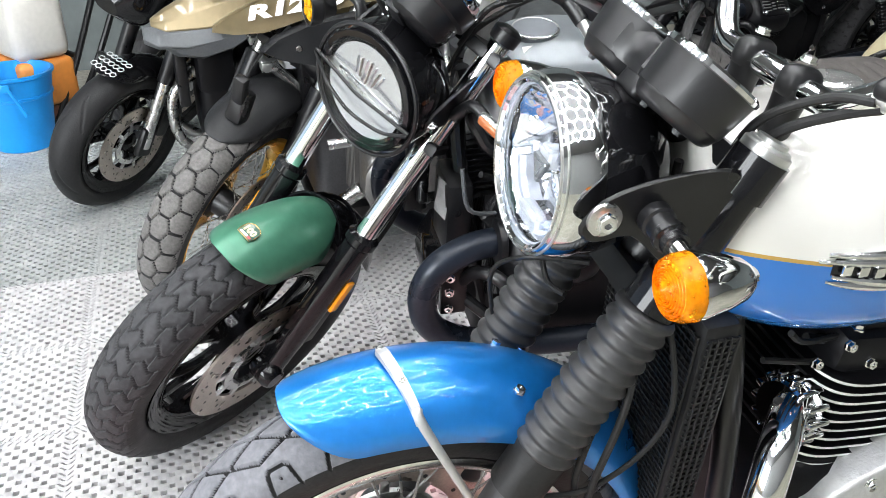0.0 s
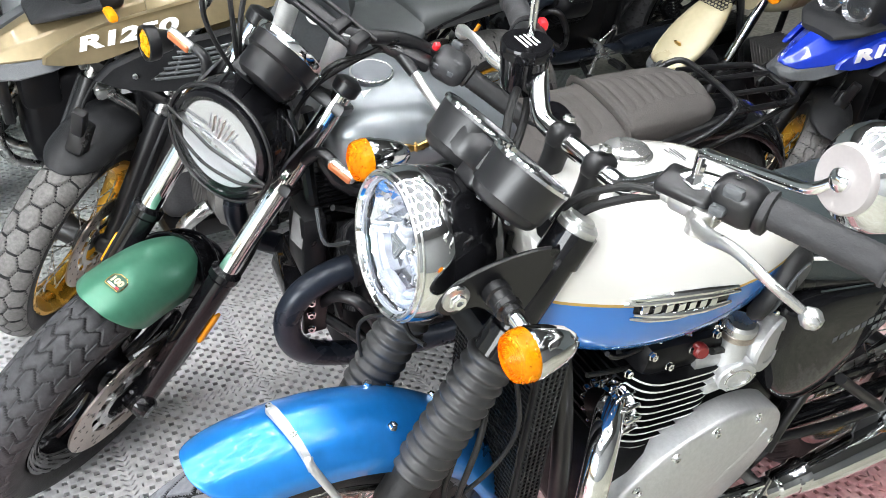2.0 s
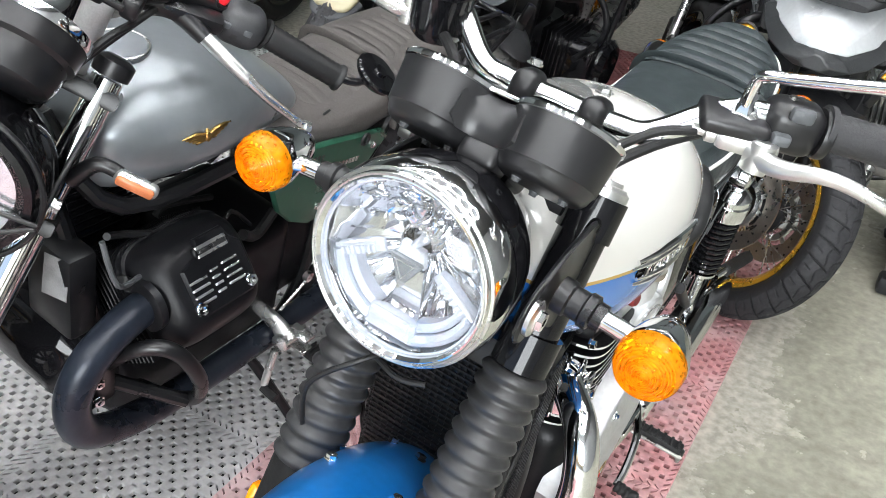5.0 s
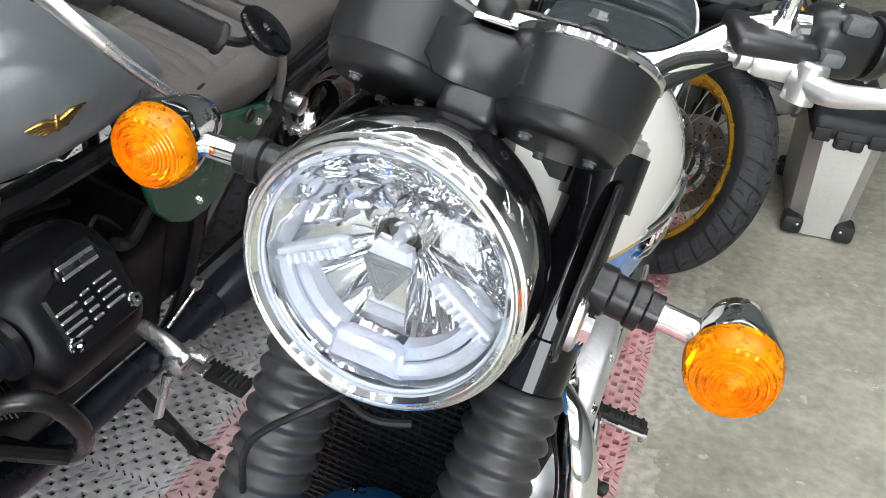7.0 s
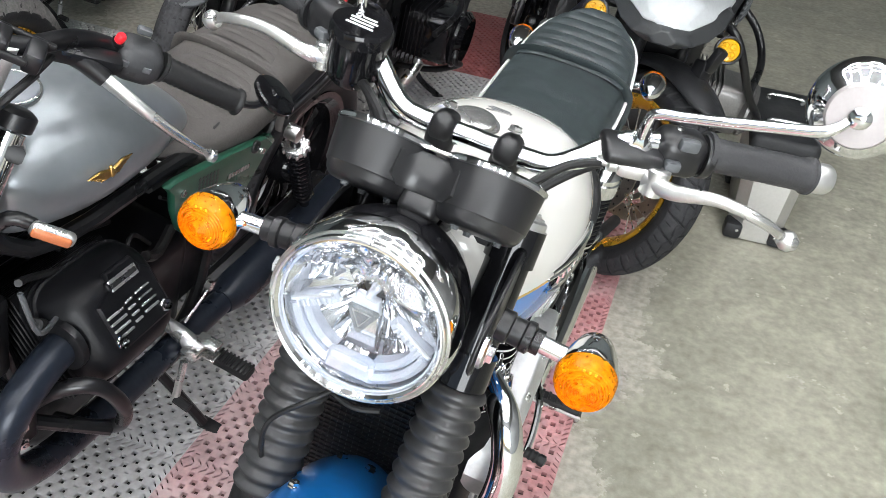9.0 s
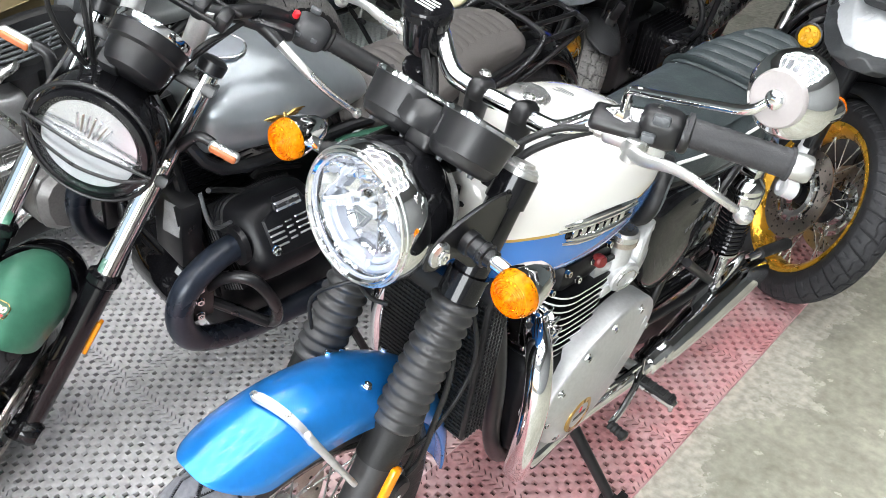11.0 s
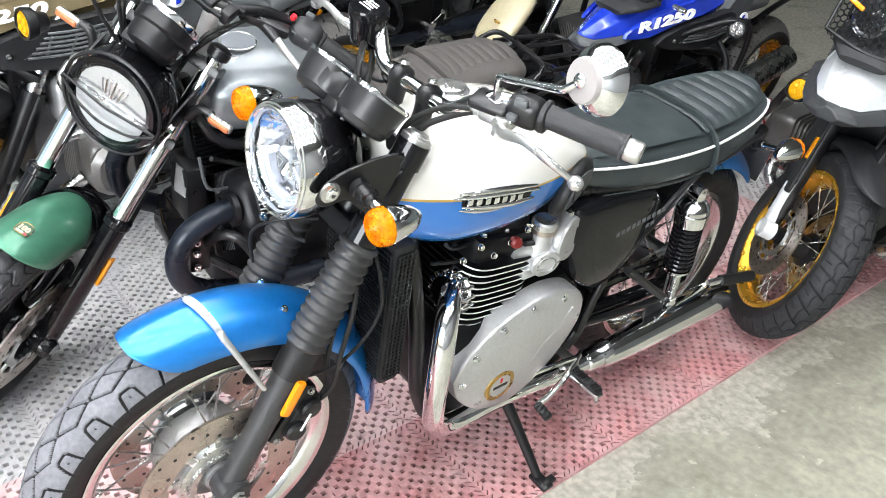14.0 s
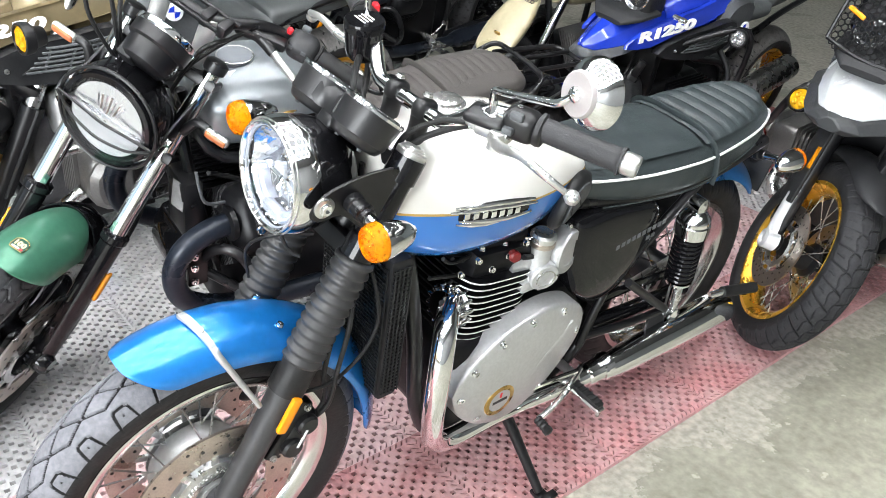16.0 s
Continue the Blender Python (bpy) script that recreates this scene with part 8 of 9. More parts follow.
        part("lever", tube(B(), [(s * 0.22, 0.50, 1.19), (s * 0.33, 0.49, 1.18), (s * 0.43, 0.53, 1.175)], 0.007, 8, 4), BLACK, bar)
        part("mirror_arm", tube(B(), [(s * 0.26, 0.53, 1.21), (s * 0.30, 0.50, 1.30), (s * 0.38, 0.49, 1.36)], 0.006, 8, 4), BLACK, bar)
    # beak
    def facets(rows):
        out = []
        for y, w, ze, zm, zr in rows:
            w *= wide
            out.append([(-w, y, ze), (-w * 0.74, y, zm), (-w * 0.26, y, zr), (w * 0.26, y, zr), (w * 0.74, y, zm), (w, y, ze), (w * 0.55, y, ze - 0.018), (-w * 0.55, y, ze - 0.018)])
        return grid(B(), out, False, True, True)
    bk = facets([(-0.085, 0.018, 0.838, 0.844, 0.852), (-0.05, 0.052, 0.832, 0.852, 0.872), (0.04, 0.090, 0.845, 0.888, 0.918), (0.15, 0.122, 0.862, 0.930, 0.970), (0.25, 0.138, 0.880, 0.958, 0.992), (0.34, 0.12, 0.905, 0.965, 0.99)])
    for v in bk.verts:
        v.co.z -= drop * min(1.0, max(0.0, (0.3 - v.co.y) / 0.3))
    beak = part("beak", bk, beak_mat, P, "painted front beak fairing", 9)
    md = beak.modifiers.new("soft_edges", "BEVEL")
    md.width, md.segments, md.limit_method, md.angle_limit = 0.006, 2, "ANGLE", radians(10)
    tp = facets([(-0.108, 0.028, 0.808, 0.816, 0.830), (-0.075, 0.066, 0.798, 0.822, 0.842), (0.0, 0.098, 0.800, 0.836, 0.856), (0.08, 0.124, 0.822, 0.858, 0.872), (0.15, 0.138, 0.850, 0.872, 0.880), (0.20, 0.12, 0.866, 0.875, 0.882)])
    for v in tp.verts:
        v.co.z -= drop
    tpo = part("beak_tip", tp, tip_mat, P, "grey plastic beak tip", 9)
    md = tpo.modifiers.new("soft_edges", "BEVEL")
    md.width, md.segments, md.limit_method, md.angle_limit = 0.004, 2, "ANGLE", radians(10)
    # headlamp and nose
    nose = rbox(B(), (0, 0.22 + nose_at[0], 1.03 + nose_at[1]), (0.24, 0.14, 0.15), 0.03, seg=3)
    part("nose", nose, PLASTIC, P, "black plastic nose around the headlamp")
    for s in (1, -1):
        lm = frm((s * 0.055, 0.150 + nose_at[0], 1.035 + nose_at[1]), (0.1 * s, -1, 0.25))
        lamp = part("headlamp", lathe(B(), [(0.055, -0.02), (0.055, 0.0), (0.05, 0.006), (0.046, 0.002), (0.03, -0.02), (0.002, -0.03)], 28, lm, False), REFL, P, "twin headlamp reflector")
        gg = part("glass", lathe(B(), [(0.05, 0.006), (0.03, 0.011), (0.002, 0.013), (0.002, 0.011), (0.03, 0.009), (0.05, 0.004)], 28, lm, False), GLASS, lamp)
        gg.visible_shadow = False
    vz = loft(B(), [(0.06 + nose_at[0], 0.07, 0.925 + nose_at[1], 0.945 + nose_at[1], 3, 3), (0.09 + nose_at[0], 0.105, 0.935 + nose_at[1], 0.972 + nose_at[1], 3, 3), (0.13 + nose_at[0], 0.135, 0.950 + nose_at[1], 0.985 + nose_at[1], 3, 3), (0.22 + nose_at[0], 0.15, 0.965 + nose_at[1], 1.0 + nose_at[1], 3, 3)], 30, 4)
    part("lower_visor", vz, PLASTIC, P)
    if mesh_guard:
        gb = B()
        om = frm((0, 0.118 + nose_at[0], 1.055 + nose_at[1]), (0, -0.93, 0.36), (1, 0, 0))
        for k in range(-8, 9):
            for j in range(-5, 6):
                x, y = k * 0.0165, j * 0.019 + (0.0095 if k % 2 else 0)
                if abs(x) < 0.14 and abs(y) < 0.09:
                    ring(gb, 0.0098, 0.0017, 6, 4, om @ Matrix.Translation((x, y, 0)))
        part("headlamp_guard", gb, BLACK, P, "black honeycomb headlamp guard", kind="stuff")
        fr = tube(B(), [om @ Vector(q) for q in ((-0.15, -0.07, 0), (-0.13, 0.095, 0), (0, 0.105, 0), (0.13, 0.095, 0), (0.15, -0.07, 0), (0.0, -0.10, 0), (-0.15, -0.07, 0))], 0.006, 8, 4)
        part("guard_frame", fr, BLACK, P)
        for s in (1, -1):
            part("flasher", rbox(B(), (0, 0, 0), (0.06, 0.014, 0.01), 0.004, om @ Matrix.Translation((s * 0.10, -0.01 + 0.03, 0.008)) @ Matrix.Rotation(radians(20 * s), 4, "Z")), AMBER, P, "amber strip flasher")
    else:
        for s in (1, -1):
            part("flasher", rbox(B(), (s * 0.24, 0.22, 1.0), (0.07, 0.026, 0.022), 0.01), AMBER if not lines else REFL, P, "slim flasher on the fairing")
    if visor:
        ws = []
        for i in range(7):
            f = i / 6
            ws.append([((0.15 - 0.03 * f) * v, 0.20 + 0.16 * f + 0.05 * v * v, 1.10 + 0.24 * f) for v in np.linspace(-1, 1, 11)])
        wn = solid(part("windscreen", grid(B(), ws, False, False), SMOKE, P, "smoked windscreen"), 0.004)
    # side panels
    for s in (1, -1):
        sp = B()
        side_plate(sp, [(0.06, 0.845), (0.10, 0.885), (0.22, 0.935), (0.42, 0.985), (0.66, 1.03), (0.80, 1.04), (0.80, 0.975), (0.62, 0.945), (0.46, 0.925), (0.30, 0.885), (0.18, 0.845)], s * 0.205, 0.02, 0.006, 2)
        for v in sp.verts:
            f = (v.co.y - 0.06)
            v.co.x += s * (-0.11 + 0.26 * min(f, 0.42)) - s * max(0, v.co.y - 0.48) * 0.10 - s * (v.co.z - 0.94) * 0.25
        sd = part("side_panel", sp, paint, P, "painted tank side panel with white characters")
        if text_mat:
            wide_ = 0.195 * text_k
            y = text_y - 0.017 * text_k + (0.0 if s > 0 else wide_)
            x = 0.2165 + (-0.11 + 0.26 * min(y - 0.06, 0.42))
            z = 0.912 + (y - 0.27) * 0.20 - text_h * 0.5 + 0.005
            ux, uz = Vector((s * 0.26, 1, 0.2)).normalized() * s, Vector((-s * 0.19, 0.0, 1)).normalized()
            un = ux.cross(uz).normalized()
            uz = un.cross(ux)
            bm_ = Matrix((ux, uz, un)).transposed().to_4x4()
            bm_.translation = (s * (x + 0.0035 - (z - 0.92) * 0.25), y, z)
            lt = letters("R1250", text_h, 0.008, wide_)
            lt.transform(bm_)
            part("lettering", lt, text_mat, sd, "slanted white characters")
        if lines:
            for k in range(6):
                y = 0.08 + k * 0.035
                x = 0.217 + (-0.11 + 0.26 * (y - 0.06))
                part("pinstripe", tube(B(), [(s * x, y, 0.865 + k * 0.008), (s * (x + 0.006), y + 0.03, 0.88 + k * 0.008), (s * (x + 0.012), y + 0.055, 0.875 + k * 0.010)], 0.002, 5, 2), INK_W, sd)
        # vent panel
        vp = B()
        side_plate(vp, [(0.17, 0.80), (0.28, 0.868), (0.44, 0.905), (0.60, 0.918), (0.66, 0.88), (0.62, 0.80), (0.50, 0.765), (0.30, 0.762)], s * 0.215, 0.04, 0.010, 2)
        for v in vp.verts:
            v.co.x += s * (-0.06 + 0.25 * min(v.co.y - 0.17, 0.28))
        VM = Matrix.Translation((0, vent[0], vent[1]))
        vn = part("side_vent", vp, PLASTIC if not accent else accent, P, "black slatted side vent")
        vn.matrix_basis = VM
        vb = B()
        rec = [(0.30, 0.80), (0.38, 0.855), (0.58, 0.885), (0.60, 0.83), (0.52, 0.795)]
        side_plate(vb, rec, s * 0.238, 0.006, 0.002)
        for v in vb.verts:
            v.co.x += s * (-0.06 + 0.25 * min(v.co.y - 0.17, 0.28))
        part("vent_recess", vb, INK_K, vn)
        for k in range(6):
            z = 0.802 + k * 0.0135
            y0, y1 = 0.31 + k * 0.012, 0.59
            t = tube(B(), [(s * (0.242 - 0.06 + 0.25 * min(y - 0.17, 0.28)), y, z + (y - 0.3) * 0.08) for y in (y0, 0.45, y1)], 0.0042, 6, 3)
            part("vent_slat", t, GREYPL, vn)
        for k in range(4):
            y = 0.36 + k * 0.065
            t = tube(B(), [(s * (0.242 - 0.06 + 0.25 * min(y - 0.17, 0.28)), y, 0.808 + (y - 0.3) * 0.08), (s * (0.242 - 0.06 + 0.25 * min(y + 0.02 - 0.17, 0.28)), y + 0.02, 0.868)], 0.0035, 6)
            part("vent_slat", t, GREYPL, vn)
        part("panel_screw", bolt(B(), (s * 0.2, 0.265, 0.812), (s, -0.2, 0), 0.007, 0.006), STEEL, vn)
        # fog lamps on the crash bar
        fo = Vector((s * fog[0], fog[1], fog[2]))
        fm_ = frm(fo, (0.12 * s, -1, 0.05 if not mesh_guard else 0.4))
        fg = part("fog_lamp", lathe(B(), [(0.004, -0.06), (0.024, -0.055), (0.030, -0.03), (0.040, -0.02), (0.043, 0.0), (0.0415, 0.007), (0.036, 0.008), (0.034, 0.001)], 28, fm_), BLACK, P, "round fog lamp")
        part("lens", lathe(B(), [(0.0345, 0.001), (0.031, 0.004), (0.002, 0.006)], 28, fm_), fog_mat, fg, "fog lamp lens")
        for k in range(4):
            a = math.pi / 4 + k * math.pi / 2
            part("led", lathe(B(), [(0.011, 0.0045), (0.010, 0.008), (0.006, 0.0095), (0.002, 0.007)], 14, fm_ @ Matrix.Translation((0.017 * math.cos(a), 0.017 * math.sin(a), 0))), fog_mat, fg)
        # cylinder with crash bar
        BX = Matrix.Translation((s * 0.27, 0.50 + boxer[0], 0.48 + boxer[1])) @ Matrix.Scale(boxer[2], 4) @ Matrix.Translation((-s * 0.27, -0.50, -0.48))
        cy = rbox(B(), (s * 0.27, 0.50, 0.48), (0.20, 0.20, 0.17), 0.03, BX, seg=3)
        cyl = part("cylinder", cy, case, P, "finned boxer cylinder")
        for k in range(7):
            part("cooling_fin", rbox(B(), (s * (0.17 + k * 0.016), 0.50, 0.48), (0.004, 0.23, 0.20), 0.001, BX, seg=1), case, cyl)
        vc = side_plate(B(), [(0.40, 0.42), (0.39, 0.52), (0.45, 0.575), (0.56, 0.565), (0.61, 0.50), (0.58, 0.41), (0.48, 0.385)], s * 0.375, 0.05, 0.02, 2)
        vc.transform(BX)
        part("valve_cover", vc, case, P, "cast valve cover")
        cr = tube(B(), [(s * 0.14, 0.33, 0.80), (s * (fog[0] + 0.015), fog[1] + 0.045, fog[2] + 0.03), (s * max(0.34, fog[0] + 0.01), max(0.30, fog[1] + 0.08), 0.60), (s * 0.42, 0.42, 0.48), (s * 0.42, 0.55, 0.40), (s * 0.30, 0.56, 0.33), (s * 0.12, 0.55, 0.30)], 0.0135, 12, 6)
        if crash:
            part("engine_cover", rbox(B(), (s * 0.13, 0.44, 0.636), (0.17, 0.13, 0.15), 0.024, seg=3), ALU, P, "pale grey cast engine cover")
            arm = tube(B(), [(s * 0.10, 0.178, 0.758), (s * 0.10, 0.262, 0.677), (s * 0.10, 0.363, 0.545), (s * 0.09, 0.46, 0.47)], 0.015, 14, 4, radii=[0.012, 0.015, 0.020, 0.020])
            rbox(arm, (s * 0.10, 0.20, 0.735), (0.045, 0.05, 0.03), 0.008)
            part("suspension_arm", arm, LEVER, P, "bright alloy suspension arm")
            part("stone_shield", rbox(B(), (s * 0.10, 0.275, 0.735), (0.02, 0.07, 0.028), 0.006, seg=2), GREYPAINT, P, "pale plastic strip")
            cr = tube(B(), [(s * x, y, z) for x, y, z in crash], 0.0135, 12, 6)
        tube(cr, [(s * 0.34, 0.30, 0.60), (s * 0.37, 0.52, 0.64), (s * 0.32, 0.62, 0.72), (s * 0.2, 0.66, 0.80)], 0.0135, 12, 5)
        part("crash_bar", cr, STEEL if crash else BLACK, P, "tubular crash bar")
        part("exhaust_header", tube(B(), [(s * 0.28, 0.40, 0.42), (s * 0.26, 0.33, 0.36), (s * 0.17, 0.36, 0.27), (s * 0.08, 0.5, 0.24), (s * 0.08, 0.8, 0.24)], 0.022, 14, 5), STEEL, P)
        part("foot_peg", rbox(B(), (s * 0.24, 0.93, 0.36), (0.10, 0.05, 0.02), 0.006), BLACK, P)
        part("spoke_badge", lathe(B(), [(0.028, 0), (0.028, 0.004), (0.024, 0.006), (0.002, 0.006)], 24, frm((s * badge[0], badge[1], badge[2]), (s, -0.2, 0.1))), INK_W, P, "small round badge")
        qb = B()
        for a in (0, math.pi):
            plate(qb, [(0, 0), (0.019, 0), (0.0135, 0.0135), (0, 0.019)], 0.002, frm((s * (badge[0] + 0.0065), badge[1] - 0.0015, badge[2] + 0.0008), (s, -0.2, 0.1)) @ Matrix.Rotation(a, 4, "Z"), 0.0003)
        part("badge_mark", qb, RACEBLUE, P)
        kn = side_plate(B(), [(0.62, 0.80), (0.64, 0.93), (0.72, 1.0), (0.86, 1.0), (0.90, 0.92), (0.84, 0.80), (0.72, 0.74)], s * 0.185, 0.07, 0.03, 2)
        part("tank_flank", kn, GREYPL, P, "dark grey tank flank")
    tk = loft(B(), [(0.34, 0.10, 0.80, 1.0, 3, 3), (0.42, 0.16, 0.78, 1.07, 3, 2.6), (0.58, 0.18, 0.78, 1.10, 3, 2.6), (0.74, 0.16, 0.80, 1.07, 3, 2.6), (0.86, 0.12, 0.82, 0.99, 3, 2.6), (0.90, 0.10, 0.84, 0.95, 3, 2.6)], 40, 5)
    part("fuel_tank", tk, paint if text_mat else GREYPL, P, "broad fuel tank")
    part("seat", loft(B(), [(y, w, a + seat_z, b + seat_z, 3, 3) for y, w, a, b in ((0.80, 0.09, 0.86, 0.95), (0.86, 0.11, 0.84, 0.925), (0.95, 0.15, 0.82, 0.895), (1.12, 0.165, 0.83, 0.898), (1.165, 0.155, 0.84, 0.92))], 40, 6), SEATSMOOTH, P, "smooth dark rider seat")
    part("pillion_seat", loft(B(), [(y, w, a + seat_z, b + seat_z, 3, 3) for y, w, a, b in ((1.16, 0.12, 0.85, 0.92), (1.19, 0.145, 0.85, 0.95), (1.40, 0.135, 0.87, 0.965), (1.54, 0.10, 0.88, 0.955), (1.57, 0.06, 0.89, 0.94))], 40, 6), SEATSMOOTH, P, "smooth dark pillion seat")
    eb = rbox(B(), (0, 0.52, 0.46), (0.30, 0.44, 0.34), 0.05, seg=3)
    rbox(eb, (0, 0.86, 0.48), (0.22, 0.40, 0.30), 0.05)
    rbox(eb, (0, 0.45, 0.72), (0.26, 0.30, 0.22), 0.05)
    part("engine_block", eb, BLACK if lines else ENGGREY, P, "boxer engine block")
    part("bash_plate", rbox(B(), (0, 0.58, 0.262), (0.34, 0.56, 0.07), 0.02, seg=2), BLACK, P, "black bash plate under the engine")
    part("radiator", rbox(B(), (0, 0.30, 0.70), (0.30, 0.05, 0.22), 0.012), BLACK, P)
    fb = B()
    for s in (1, -1):
        tube(fb, [(s * 0.08, 0.42, 0.95), (s * 0.12, 0.6, 0.72), (s * 0.13, 0.9, 0.62), (s * 0.10, 1.0, 0.40)], 0.018, 10, 5)
        tube(fb, [(s * 0.12, 0.95, 0.66), (s * 0.13, 1.25, 0.80), (s * 0.11, 1.60, 0.86)], 0.016, 10, 4)
        tube(fb, [(s * 0.09, 1.55, 0.93), (s * 0.11, 1.72, 0.93), (s * 0.08, 1.80, 0.93), (0, 1.80, 0.93)], 0.012, 10, 4)
    tube(fb, [(-0.10, 0.95, 0.42), (-0.12, 1.2, 0.38), (-0.10, 1.53, R)], 0.04, 12, 4)
    part("frame", fb, BLACK, P, "black frame with tail rack")
    part("silencer", lathe(B(), [(0.05, 0), (0.065, 0.05), (0.07, 0.3), (0.065, 0.42), (0.04, 0.44)], 26, frm((0.17, 1.12, 0.42), (0.05, 1, 0.25))), STEEL, P)
    ks = tube(B(), [(0.12, 0.80, 0.26), (0.20, 0.84, 0.13), (0.29, 0.88, 0.062)], 0.014, 10, 4)
    rbox(ks, (0.30, 0.885, 0.055), (0.06, 0.04, 0.01), 0.003)
    part("side_stand", ks, BLACK, P, "black side stand folded out")
    part("hose", tube(B(), [(0.06, 0.28, 0.85), (0.10, 0.16, 0.74), (0.09, 0.10, 0.60), (0.10, 0.08, 0.50)], 0.005, 8, 5), RUBBER, P)
    return bike


SEATSMOOTH = mat("smooth_grey_seat_vinyl", (0.06, 0.065, 0.066), 0.5, 0.0, 0.08, 14, 0.2, 500)
ENGGREY = mat("dark_grey_engine_casting", (0.085, 0.085, 0.09), 0.4, 0.5, 0.2, 12, 0.3, 260)
SMOKE = glassy("smoked_screen", (0.35, 0.36, 0.38), 0.03, 0.9)
ALUDK = mat("grey_engine_casting", (0.15, 0.145, 0.14), 0.36, 0.6, 0.15, 12, 0.3, 260)
WINGGREY = mat("dark_winglet_plastic", (0.032, 0.034, 0.036), 0.45, 0.0, 0.15, 10, 0.25, 400)
WHITEBEAK = mat("pale_grey_white_paint", (0.46, 0.48, 0.49), 0.25, 0.0, 0.05, 6, coat=0.5)
SC = lambda k: Matrix.Diagonal((k, k, k, 1))
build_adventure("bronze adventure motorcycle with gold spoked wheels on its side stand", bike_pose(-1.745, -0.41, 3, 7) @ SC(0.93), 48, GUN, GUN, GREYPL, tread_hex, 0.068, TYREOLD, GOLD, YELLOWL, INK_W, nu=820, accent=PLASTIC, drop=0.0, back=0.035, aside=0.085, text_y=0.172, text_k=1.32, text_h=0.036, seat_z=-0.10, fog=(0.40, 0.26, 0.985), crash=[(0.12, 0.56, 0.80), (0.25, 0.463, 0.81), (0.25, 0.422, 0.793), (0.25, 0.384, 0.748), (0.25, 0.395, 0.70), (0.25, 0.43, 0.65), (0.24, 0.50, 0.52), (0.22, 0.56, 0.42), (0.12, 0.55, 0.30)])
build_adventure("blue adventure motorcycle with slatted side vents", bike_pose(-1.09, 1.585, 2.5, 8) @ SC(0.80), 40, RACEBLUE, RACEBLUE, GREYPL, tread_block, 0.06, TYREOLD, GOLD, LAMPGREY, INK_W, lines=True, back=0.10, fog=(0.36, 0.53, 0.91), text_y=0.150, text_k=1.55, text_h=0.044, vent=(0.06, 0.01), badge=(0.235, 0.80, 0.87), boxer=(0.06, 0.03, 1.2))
build_adventure("white adventure motorcycle with gold spoked wheels and honeycomb headlamp guard", bike_pose(-0.128, 1.500, 3.4, 6) @ SC(0.872), 44, WHITEBEAK, WHITEBEAK, WINGGREY, tread_block, 0.062, TYREB, GOLD, YELLOWL, None, fog=(0.210, 0.165, 0.765), mesh_guard=True, nu=1000, drop=-0.025, back=0.02, wide=1.36, nose_at=(-0.055, 0.03))
build_vtwin("black V-twin motorcycle standing in the back row", bike_pose(-2.45, 1.45, 6, 9), 10, GLOSS, GLOSS, SEATGREY, GLOSS, 260)


